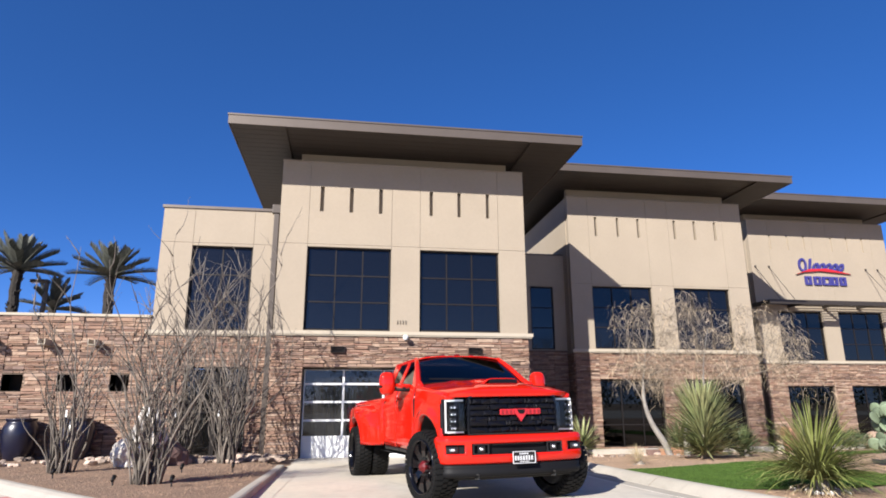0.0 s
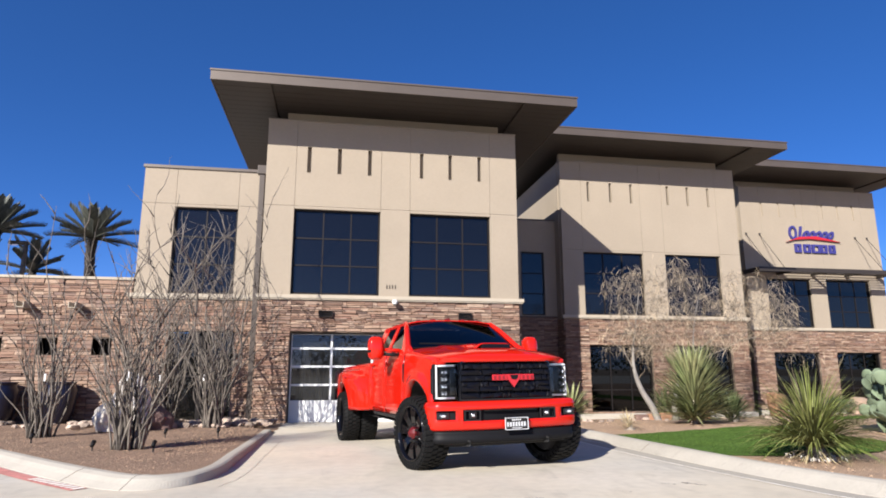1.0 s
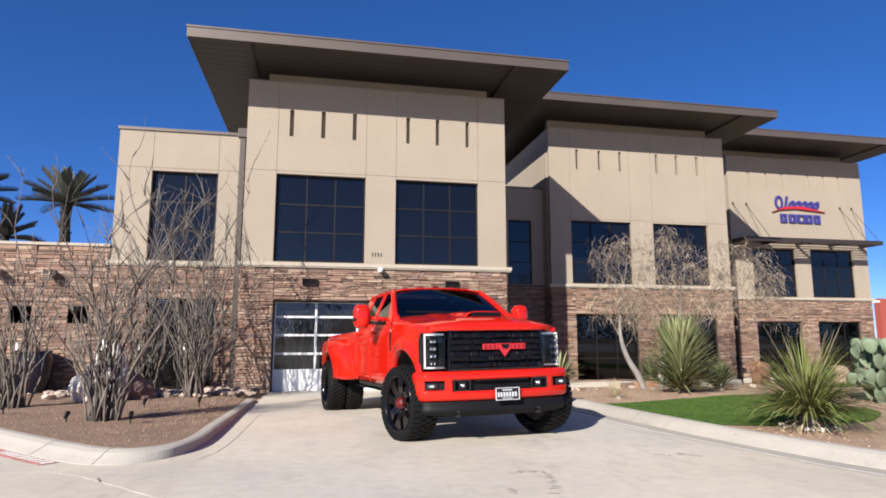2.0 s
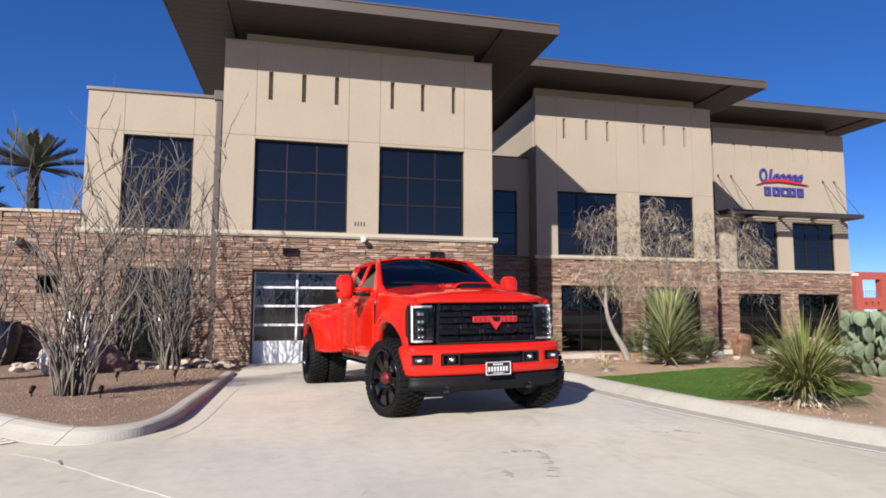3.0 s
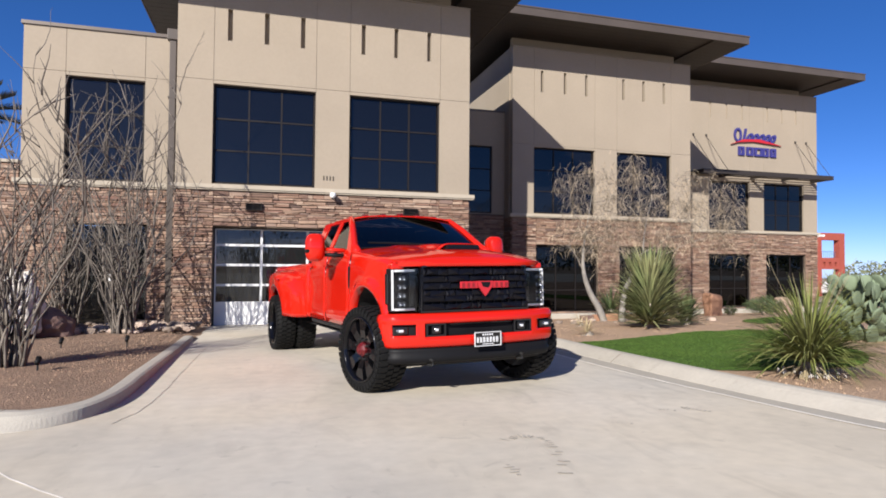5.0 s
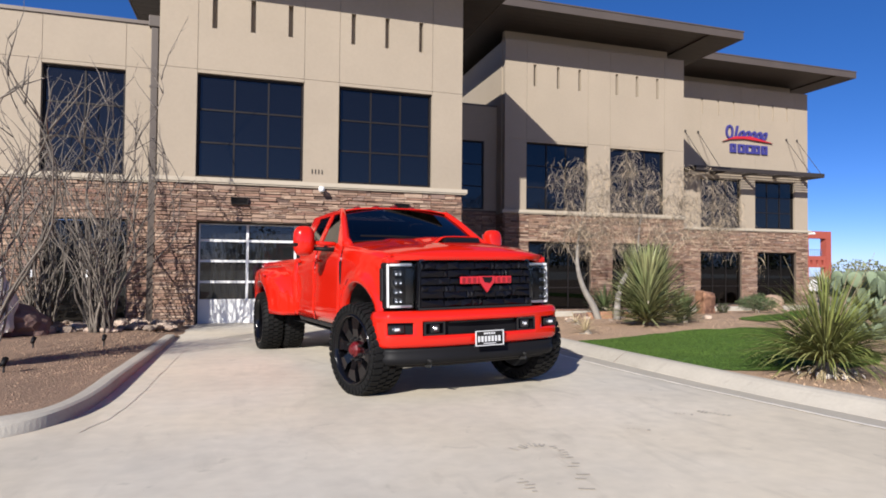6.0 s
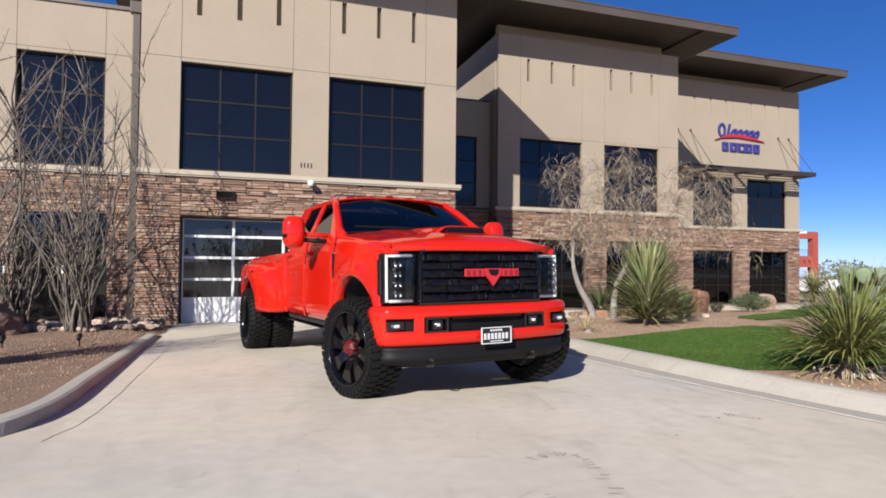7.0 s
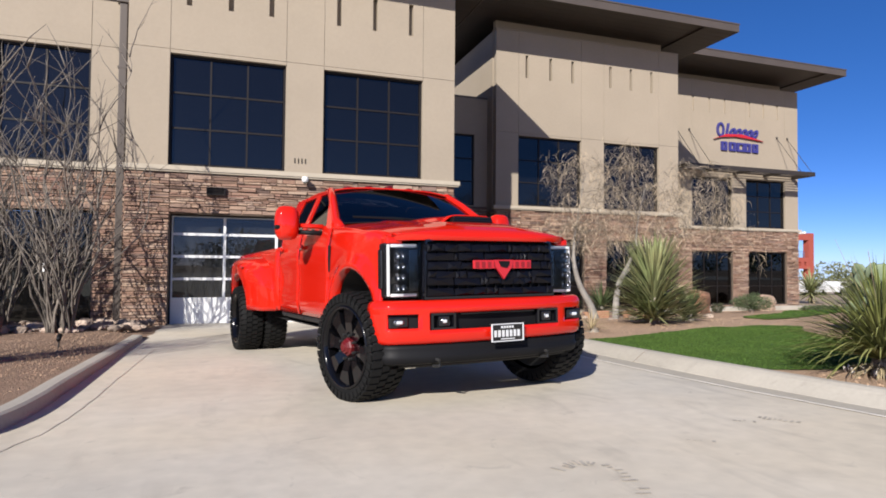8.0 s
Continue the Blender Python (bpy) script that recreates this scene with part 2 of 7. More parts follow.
SAND = material("tan_gravel", (0.37, 0.247, 0.157), 0.95, vary=0.13, scale=1.1, fine=0.4, fine_scale=45, bump=0.9, bump_scale=55)
CHIP = material("gravel_chip", (0.225, 0.15, 0.1), 0.95, pieces=0.35, fine=0.2, fine_scale=90)
CHIP_TAN = material("tan_chip", (0.34, 0.232, 0.149), 0.95, pieces=0.25, fine=0.2, fine_scale=90)
SOIL = material("desert_soil", (0.306, 0.233, 0.159), 0.95, vary=0.2, scale=0.3, fine=0.2, fine_scale=12, bump=0.5, bump_scale=20)
TURF = material("turf", (0.078, 0.142, 0.026), 0.85, vary=0.2, scale=1.3, fine=0.4, fine_scale=90, bump=0.9, bump_scale=150, hue=(0.11, 0.18, 0.03), spec=0.15)
TURF_BLADE = material("turf_blade", (0.05, 0.09, 0.019), 0.8, pieces=0.45, spec=0.1)
RED = material("red_paint", (0.503, 0.0118, 0.00444), 0.45, 0.0, coat=1.0, spec=0.0)
BLACK = material("black_plastic", (0.007, 0.007, 0.008), 0.55, vary=0.1, spec=0.15)
GLOSS = material("gloss_black", (0.005, 0.005, 0.007), 0.08, coat=0.5, spec=0.4)
GRILLE = material("grille_black", (0.003, 0.003, 0.005), 0.36, spec=0.22)
REFLECTOR = material("dim_reflector", (0.2, 0.21, 0.23), 0.25, 0.9)
BULB = material("lamp_bulb", (0.56, 0.57, 0.58), 0.3)
DOWNSPOUT = material("brown_downspout", (0.062, 0.048, 0.038), 0.5, 0.1, vary=0.08)
ALLOY = material("black_alloy", (0.003, 0.003, 0.004), 0.15, coat=0.2, spec=0.25)
RUBBER = material("tyre_rubber", (0.0055, 0.0055, 0.0055), 0.7, vary=0.15, scale=12, bump=0.15, spec=0.2)
CHROME = material("chrome", (0.75, 0.76, 0.78), 0.12, 1.0)
CHASSIS = material("chassis_black", (0.011, 0.011, 0.011), 0.65, vary=0.2, scale=8)
CAB_GLASS = glass("cab_glass", (0.03, 0.035, 0.05), 1.52)
SIDE_GLASS = glass("side_glass", (0.3, 0.31, 0.32), 1.5)
LENS = glass("lens", (0.92, 0.94, 0.96), 1.45)
DRL = lamp_material("daytime_light", (0.62, 0.62, 0.62), 0.08)
WHITE = material("white_paint", (0.68, 0.68, 0.671), 0.4, vary=0.03)
SEAT = material("tan_leather", (0.32, 0.22, 0.13), 0.6, vary=0.1)
BARK = material("grey_bark", (0.243, 0.211, 0.171), 0.9, vary=0.25, scale=6, fine=0.2, fine_scale=60, bump=0.6)
PALE_BARK = material("pale_bark", (0.235, 0.215, 0.19), 0.9, vary=0.2, scale=6, fine=0.2, fine_scale=60, bump=0.5)
CANE = material("ocotillo_cane", (0.128, 0.109, 0.09), 0.9, vary=0.25, scale=5, fine=0.25, fine_scale=60, objects=0.25)
BLADE = material("yucca_blade", (0.17, 0.2, 0.085), 0.5, vary=0.15, scale=3, pieces=0.4, hue=(0.25, 0.24, 0.115))
BLADE_DARK = material("dark_yucca_blade", (0.075, 0.1, 0.04), 0.5, vary=0.15, scale=3, pieces=0.35)
GRASS = material("beargrass_blade", (0.108, 0.132, 0.03), 0.5, vary=0.15, scale=3, pieces=0.55, hue=(0.175, 0.178, 0.06))
LEAF_DRY = material("dry_willow_leaf", (0.3, 0.238, 0.163), 0.85, pieces=0.6)
TREAD = material("tyre_smear", (0.4, 0.362, 0.303), 0.9, vary=0.3, scale=9)
DRY = material("dry_blade", (0.357, 0.289, 0.17), 0.8, pieces=0.3)
FROND = material("palm_frond", (0.07, 0.075, 0.06), 0.6, pieces=0.35)
PALM_BARK = material("palm_bark", (0.022, 0.018, 0.015), 0.95, vary=0.3, scale=7, bump=0.8, bump_scale=25)
PAD = material("cactus_pad", (0.14, 0.18, 0.11), 0.75, vary=0.15, scale=6, objects=0.2, bump=0.2)
LEAF = material("shrub_leaf", (0.062, 0.086, 0.034), 0.7, pieces=0.45)
FARLEAF = material("far_leaf", (0.115, 0.125, 0.06), 0.8, pieces=0.4)
ROCK = material("river_rock", (0.34, 0.265, 0.21), 0.9, vary=0.2, scale=8, objects=0.4, bump=0.5, bump_scale=25)
WHITE_ROCK = material("white_rock", (0.578, 0.535, 0.468), 0.9, vary=0.2, scale=5, bump=0.9, bump_scale=14)
RED_ROCK = material("red_boulder", (0.17, 0.106, 0.0892), 0.9, vary=0.2, scale=3, bump=0.7, bump_scale=12)
SANDSTONE = material("orange_sandstone", (0.32, 0.17, 0.1), 0.9, vary=0.2, scale=5, bump=0.7, bump_scale=15)
TAN_ROCK = material("tan_boulder", (0.29, 0.205, 0.148), 0.9, vary=0.25, scale=3, bump=0.8, bump_scale=9)
BLUE_GLAZE = material("blue_glaze", (0.006, 0.007, 0.02), 0.32, coat=0.15, vary=0.3, scale=5)
BLUE = material("sign_blue", (0.04, 0.037, 0.17), 0.35)
SIGN_RED = material("sign_red", (0.42, 0.018, 0.025), 0.35)
HUB_RED = material("hub_red", (0.1, 0.006, 0.008), 0.35)
EMBOSS = material("emboss_red", (0.2, 0.009, 0.012), 0.45)
BRICK_RED = material("brick_red_paint", (0.29, 0.06, 0.04), 0.8, vary=0.1)
KERB_RED = material("kerb_red_paint", (0.5, 0.2, 0.17), 0.85, vary=0.3, scale=9)
CRACK = material("crack", (0.19, 0.162, 0.131), 0.95)
GUTTER = stained(material("gutter_concrete", (0.36, 0.328, 0.271), 0.9, vary=0.1, scale=1.2, fine=0.06, fine_scale=20, bump=0.1), 0.2)
OLD_JOINT = material("worn_joint", (0.5, 0.445, 0.37), 0.95, vary=0.25, scale=5)
JOINT = material("joint_sealant", (0.8, 0.75, 0.66), 0.9, vary=0.2, scale=6)

# ---- ground ----
def sheet(name, outline, lift, mat, label, category):
    """A piece of ground that follows the slope of the drive."""
    bm = bmesh.new()
    bm.faces.new([bm.verts.new((x, y, 0)) for x, y in outline])
    bmesh.ops.bisect_plane(bm, geom=bm.verts[:] + bm.edges[:] + bm.faces[:], plane_co=(0, -6, 0), plane_no=(0, 1, 0))
    for v in bm.verts:
        v.co.z = gz(v.co.y) + lift
    bmesh.ops.recalc_face_normals(bm, faces=bm.faces[:])
    for f in bm.faces:
        if f.normal.z < 0:
            f.normal_flip()
    bmesh.ops.triangulate(bm, faces=bm.faces[:])
    return solid(name, bm, mat, label, category, "structure")


def mound(name, outline, lift, mat, label, category, wobble=0.012, cell=0.22, dip=None):
    """Uneven ground inside an outline: a fine grid cut to it."""
    bm = bmesh.new()
    xs, ys = [p[0] for p in outline], [p[1] for p in outline]
    bm.faces.new([bm.verts.new((x, y, 0)) for x, y in outline])
    for axis, lo, hi in ((0, min(xs), max(xs)), (1, min(ys), max(ys))):
        k = lo + cell
        while k < hi:
            co, no = [0, 0, 0], [0, 0, 0]
            co[axis], no[axis] = k, 1
            bmesh.ops.bisect_plane(bm, geom=bm.verts[:] + bm.edges[:] + bm.faces[:], plane_co=co, plane_no=no)
            k += cell
    for v in bm.verts:
        v.co.z = gz(v.co.y, v.co.x) + lift * (dip(v.co) if dip else 1) + wobble * noise.noise(Vector((v.co.x * 1.7, v.co.y * 1.7, 0))) * 2
    bmesh.ops.recalc_face_normals(bm, faces=bm.faces[:])
    if sum(f.normal.z for f in bm.faces) < 0:
        bmesh.ops.reverse_faces(bm, faces=bm.faces[:])
    return solid(name, bm, mat, label, category, "structure", smooth=True)


xs, ys = (-2500, 5.2, 5.9, 6.6, 40, 2500), (-2500, -6, 14, 20, 27, 60, 140, 2500)
bm = bmesh.new()
vs = [[bm.verts.new((x, y, gz(y, x) - 0.03)) for y in ys] for x in xs]
for i in range(len(xs) - 1):
    for j in range(len(ys) - 1):
        bm.faces.new((vs[i][j], vs[i + 1][j], vs[i + 1][j + 1], vs[i][j + 1]))
solid("ground", bm, SOIL, "dry pale desert soil reaching to the horizon", "ground", "structure")

BED_EDGE = [(-1.14, 14.3), (-1.14, 11.4), (-1.14, 9.6), (-1.14, 8.7), (-1.18, 8.15), (-1.3, 7.68), (-1.55, 7.38), (-1.85, 7.3), (-2.2, 7.46), (-2.65, 7.9), (-3.11, 8.4), (-3.64, 9.0), (-4.6, 10.15), (-6.2, 12.05), (-8.5, 14.6), (-10.5, 17.3)]
edge = [(p.x, p.y) for p in curve_points([(x, y, 0) for x, y in BED_EDGE], 9)]


def roll(i):
    """How far the left kerb is laid back at a step of its path: upright along the drive, a sloping face towards the road."""
    u = min(1, max(0, (i - 38) / 26))
    return u * u * (3 - 2 * u)


def aside(i, d):
    """A place beside the left kerb's foot: d to the bed's side of it."""
    a, b = Vector(edge[max(i - 1, 0)]), Vector(edge[min(i + 1, len(edge) - 1)])
    t = (b - a).normalized()
    return edge[i][0] + t.y * d, edge[i][1] - t.x * d


mound("gravel_bed_left", [aside(i, 0.14 + 0.16 * roll(i)) for i in range(len(edge))] + [(-16, 17.6), (-16, 17.64), (-1.1, 17.64), (-1.1, 14.4)], 0.09, GRAVEL, "planting bed of brown crushed gravel beside the wall", "gravel bed", dip=lambda p: (1 - 0.32 * min(1, max(0, (p.y - 9.5) / 3)) * min(1, max(0, (p.x + 2.4) / 1.0))) * (1 - min(1, max(0, (p.y - 14.2) / 0.3)) * min(1, max(0, (p.x + 1.75) / 0.55))))
RIGHT_EDGE = [(5.1, 17.2), (5.08, 14.5), (5.05, 12.0), (5.03, 10.2), (5.05, 8.6), (5.1, 7.4), (5.18, 6.6), (5.36, 5.7), (5.85, 4.6), (7.2, 3.4), (10, 2.6), (16, 2.2)]
redge = [(p.x, p.y) for p in curve_points([(x, y, 0) for x, y in RIGHT_EDGE], 5)]
mound("gravel_bed_right", redge + [(40, 2.2), (40, 27.1), (5.05, 27.1)], 0.10, SAND, "wide planting bed of tan gravel in front of the building", "gravel bed", wobble=0.006, cell=0.6)
lot = sheet("pavement", [(-60, -40), (60, -40), (60, 2.4), (16, 2.4), (10, 2.8), (7.35, 3.55), (6.0, 4.75), (5.5, 5.85), (5.3, 7.0), (5.2, 9.0), (5.2, 24), (-60, 24)], 0.0, CONCRETE, "pale concrete drive with cracks and tyre marks", "pavement")


def kerb_row(i, grow=0.0):
    k = roll(i)
    w = 0.17 + 0.17 * k
    low = 1 - 0.3 * min(1, max(0, (edge[i][1] - 9.5) / 3)) * (edge[i][0] > -1.5)
    rows = ((w, -0.06), (w, 0.1), (w - 0.02, 0.11), (w - 0.06 - 0.04 * k, 0.111), (0.05 + 0.12 * k, 0.109 - 0.021 * k), (0.022 + 0.083 * k, 0.096 - 0.046 * k), (0.008, 0.004), (0, -0.06))
    return [(*aside(i, d - grow), gz(edge[i][1]) + h * (low if h > 0 else 1) + grow) for d, h in rows]


def skin(rows):
    bm = bmesh.new()
    vs = [[bm.verts.new(p) for p in row] for row in rows]
    for a, b in zip(vs, vs[1:]):
        for j in range(len(a)):
            k = (j + 1) % len(a)
            bm.faces.new((a[j], b[j], b[k], a[k]))
    bm.faces.new(vs[0][::-1])
    bm.faces.new(vs[-1])
    bmesh.ops.recalc_face_normals(bm, faces=bm.faces[:])
    return bm


solid("kerb_left", skin([kerb_row(i) for i in range(len(edge))]), KERB, "pale concrete kerb with stains, round a gravel bed", "kerb", "structure")
KERB_R = [(-0.06, -0.06), (-0.06, 0.12), (-0.035, 0.132), (0.04, 0.128), (0.09, 0.105), (0.225, 0.006), (0.24, -0.06)]
kerb_path = [Vector((x, y, gz(y))) for x, y in redge]
solid("kerb_right", sweep([(s, h) for s, h in KERB_R], kerb_path), KERB, "broad sunlit concrete kerb between drive and lawn", "kerb", "structure")
turf = [(5.06, 11.05), (5.08, 9.2), (5.15, 8.15), (5.55, 7.85), (6.3, 7.75), (7.25, 7.8), (8.1, 8.35), (8.75, 9.1), (8.95, 10.3), (9.7, 11.4), (10.35, 12.0), (9.5, 12.4), (7.95, 12.1), (6.0, 11.3)]
turf2 = [(11.4, 13.75), (13, 14.3), (17.6, 17.2), (24, 21), (28, 24.6), (24, 24.3), (18.5, 19.8), (14.6, 17.3), (12.2, 15.2)]


def inside(p, outline):
    """Whether a place lies within an outline, by counting the sides that a ray crosses."""
    odd = False
    for a, b in zip(outline, outline[1:] + outline[:1]):
        if (a[1] > p[1]) != (b[1] > p[1]) and p[0] < a[0] + (b[0] - a[0]) * (p[1] - a[1]) / (b[1] - a[1]):
            odd = not odd
    return odd


def lawn(name, corners, lift, label, cell, n, tall, seed):
    """A patch of turf: a gently uneven base and short upright blades over it."""
    outline = [(p.x, p.y) for p in curve_points([(x, y, 0) for x, y in corners + corners[:1]], 4)][:-1]
    base = mound(name, outline, lift, TURF, label, "lawn", wobble=0.01, cell=cell)
    rnd = random.Random(seed)
    xs, ys = [p[0] for p in outline], [p[1] for p in outline]
    verts, faces = [], []
    while len(faces) < n:
        x, y = rnd.uniform(min(xs), max(xs)), rnd.uniform(min(ys), max(ys))
        if not inside((x, y), outline):
            continue
        z = gz(y, x) + lift + 0.02 * noise.noise(Vector((x * 1.7, y * 1.7, 0))) - 0.004
        a, h = rnd.uniform(0, math.tau), tall * rnd.uniform(0.5, 1.15)
        dx, dy, k = 0.0055 * math.cos(a), 0.0055 * math.sin(a), len(verts)
        verts += [(x - dx, y - dy, z), (x + dx, y + dy, z), (x + rnd.gauss(0, 0.4) * h, y + rnd.gauss(0, 0.4) * h, z + h)]
        faces.append((k, k + 1, k + 2))
    me = bpy.data.meshes.new("turf_blades")
    me.from_pydata(verts, [], faces)
    me.materials.append(TURF_BLADE)
    ob = new("turf_blades", me)
    ob.parent = base
    tagged(ob, kind="stuff")


lawn("lawn_near", turf, 0.118, "smooth patch of bright green artificial turf", 0.3, 42000, 0.02, 7)
lawn("lawn_far", turf2, 0.115, "second strip of green turf near the building", 0.5, 9000, 0.03, 8)


def line_on_ground(name, pts, width, lift, mat, label, jitter=0.0):
    pts = curve_points([(x, y, 0) for x, y in pts], 5)
    bm = bmesh.new()
    rows = []
    for i, p in enumerate(pts):
        d = (pts[min(i + 1, len(pts) - 1)] - pts[max(i - 1, 0)]).normalized()
        s = Vector((d.y, -d.x, 0)) * width / 2
        o = Vector((R.uniform(-jitter, jitter), R.uniform(-jitter, jitter), 0))
        rows.append([bm.verts.new((q.x, q.y, gz(q.y) + lift)) for q in (p + o - s, p + o + s)])
    for a, b in zip(rows, rows[1:]):
        bm.faces.new((a[0], a[1], b[1], b[0]))
    for f in bm.faces:
        f.normal_update()
        if f.normal.z < 0:
            f.normal_flip()
    return solid(name, bm, mat, label, "pavement mark", "structure")


line_on_ground("joint_left", [(-0.8, 13), (-0.82, 11.77), (-0.85, 10.59), (-0.86, 9.17), (-0.89, 8.33), (-0.95, 7.79), (-1.06, 7.42)], 0.011, 0.004, OLD_JOINT, "pale worn joint along the kerb gutter", 0.008)
line_on_ground("gutter_right", [(4.63, 16.6), (4.63, 12), (4.64, 9.7), (4.66, 8.7), (4.7, 7.74), (4.78, 7.0), (4.87, 6.2), (4.97, 5.6), (5.27, 4.6), (5.62, 4.0), (6.85, 2.95), (9.8, 2.15)], 0.27, 0.003, GUTTER, "slightly darker concrete gutter along the kerb")
line_on_ground("joint_right", [(4.47, 16.6), (4.47, 12), (4.48, 9.7), (4.5, 8.77), (4.56, 7.74), (4.65, 7.0), (4.74, 6.15), (4.84, 5.6), (5.12, 4.6), (5.5, 3.9), (6.75, 2.82), (9.75, 2.0)], 0.036, 0.007, JOINT, "pale joint along the kerb gutter", 0.004)
line_on_ground("crack_front", [(-2.2, 7.0), (-1.92, 6.79), (-1.62, 6.45), (-1.08, 5.83), (-0.68, 5.38), (0.2, 4.3)], 0.013, 0.004, JOINT, "thin pale crack across the concrete", 0.008)
line_on_ground("crack_small", [(-1.72, 6.66), (-1.68, 6.55), (-1.63, 6.45)], 0.012, 0.008, CRACK, "short dark crack in the concrete", 0.01)
line_on_ground("apron_joint", [(-1.0, 15.9), (2.0, 15.9), (4.6, 15.9)], 0.018, 0.004, CRACK, "straight saw-cut joint before the garage")
for way, wide in (([(1.8, 6.1), (1.95, 6.17), (2.09, 6.13), (2.1, 5.9), (2.02, 5.6), (1.88, 5.22)], 0.05), ([(1.62, 5.55), (1.6, 5.3)], 0.04), ([(3.83, 6.72), (3.92, 6.58), (4.02, 6.4)], 0.05), ([(3.6, 6.72), (3.72, 6.62)], 0.03), ([(2.9, 6.38), (3.04, 6.26)], 0.025)):
    pts = curve_points([(x, y, 0) for x, y in way], 5)
    bm = bmesh.new()
    for p, q in zip(pts, pts[1:]):
        d = (q - p).normalized()
        side = Vector((d.y, -d.x, 0))
        if R.random() < 0.8:
            w, l = wide * R.uniform(0.3, 1.0), R.uniform(0.006, 0.012)
            o = p + side * R.uniform(-0.02, 0.02)
            f = bm.faces.new([bm.verts.new((v.x, v.y, gz(v.y) + 0.004)) for v in (o - side * w - d * l, o + side * w - d * l, o + side * w + d * l, o - side * w + d * l)])
            f.normal_update()
            if f.normal.z < 0:
                f.normal_flip()
    solid("tyre_mark", bm, TREAD, "faint dark tyre tread print on the concrete", "tyre mark", "structure")
# the faded red band in the gutter, with worn lettering
start = min(range(len(edge)), key=lambda i: abs(edge[i][0] + 2.35) + (9 if edge[i][1] > 8.5 else 0))
bm = bmesh.new()
rows = [[bm.verts.new((x, y, gz(y) + 0.005)) for x, y in (aside(i, -0.03), aside(i, -0.21))] for i in range(start, start + 34)]
for a, b in zip(rows, rows[1:]):
    f = bm.faces.new((a[0], a[1], b[1], b[0]))
    f.normal_update()
    if f.normal.z < 0:
        f.normal_flip()
band = solid("painted_band", bm, KERB_RED, "faded red painted strip with white lettering on concrete", "pavement mark", "structure")
a, b = Vector(aside(start, -0.05)), Vector(aside(start + 16, -0.05))
along_, out_ = (b - a).normalized(), Vector(aside(start + 8, -0.2)) - Vector(aside(start + 8, -0.05))
for i in range(9):
    p = a.lerp(b, (i + 0.1) / 9)
    bm = bmesh.new()
    f = bm.faces.new([bm.verts.new((q.x, q.y, gz(q.y) + 0.009)) for q in (p, p + along_ * 0.085, p + along_ * 0.085 + out_ * 0.8, p + out_ * 0.8)])
    f.normal_update()
    if f.normal.z < 0:
        f.normal_flip()
    part("lettering_bar", bm, JOINT, band, "white worn lettering bar")
# cracks and joints across the kerbs
for i in (67, 85):
    solid("kerb_joint", skin([kerb_row(i, 0.003), [(p[0] + 0.007 * (edge[i + 1][0] - edge[i][0]) / 0.1, p[1] + 0.007 * (edge[i + 1][1] - edge[i][1]) / 0.1, p[2]) for p in kerb_row(i, 0.003)]]), CRACK, "thin dark joint across a concrete kerb", "kerb joint", "structure")
path = [Vector((x, y, gz(y))) for x, y in redge]
d = (path[18] - path[17]).normalized()
solid("kerb_joint", sweep([(a + (0.003 if k > 3 else -0.003), h + 0.003) for k, (a, h) in enumerate(KERB_R)], [path[17], path[17] + d * 0.007]), CRACK, "thin dark joint across a concrete kerb", "kerb joint", "structure")


# ---- building ----
def cells(bm, x0, x1, z0, z1, y0, y1, holes=()):
    """A wall slab along x with rectangular holes (x0, x1, z0, z1) through it."""
    xs = sorted({x0, x1, *(min(max(v, x0), x1) for h in holes for v in h[:2])})
    zs = sorted({z0, z1, *(min(max(v, z0), z1) for h in holes for v in h[2:])})
    for xa, xb in zip(xs, xs[1:]):
        run = None
        for za, zb in zip(zs, zs[1:]):
            cx, cz = (xa + xb) / 2, (za + zb) / 2
            open_ = any(h[0] < cx < h[1] and h[2] < cz < h[3] for h in holes)
            if not open_:
                run = (run[0], zb) if run else (za, zb)
            if run and (open_ or zb == zs[-1]):
                box(bm, xa, xb, y0, y1, *run)
                run = None
    return bm


def panels(wall, xs, zs, y, holes, mat, depth=0.03, gap=0.009):
    """Stucco fields between control joints, each a piece of its own."""
    for xa, xb in zip(xs, xs[1:]):
        for za, zb in zip(zs, zs[1:]):
            a, b, c, d = xa + gap / 2, xb - gap / 2, za + gap / 2, zb - gap / 2
            inner = [h for h in holes if h[0] < b - 0.02 and h[1] > a + 0.02 and h[2] < d - 0.02 and h[3] > c + 0.02]
            if any(h[0] <= a + 0.02 and h[1] >= b - 0.02 and h[2] <= c + 0.02 and h[3] >= d - 0.02 for h in inner):
                continue
            part("stucco_panel", cells(bmesh.new(), a, b, c, d, y, y + depth - 0.002, inner), mat, wall)


STONE_BLOCKS = []
for k in range(14):
    bm = bmesh.new()
    vs = box(bm, 0, 1, 0, 1, 0, 1)
    for v in vs:
        if v.co.y < 0.5:
            v.co.y += R.uniform(-0.25, 0.25)
            v.co.x += (R.uniform(0.0, 0.05)) * (1 if v.co.x < 0.5 else -1)
            v.co.z += (R.uniform(0.0, 0.16)) * (1 if v.co.z < 0.5 else -1)
    STONE_BLOCKS.append(finish("stone", bm, STONE_ONE))


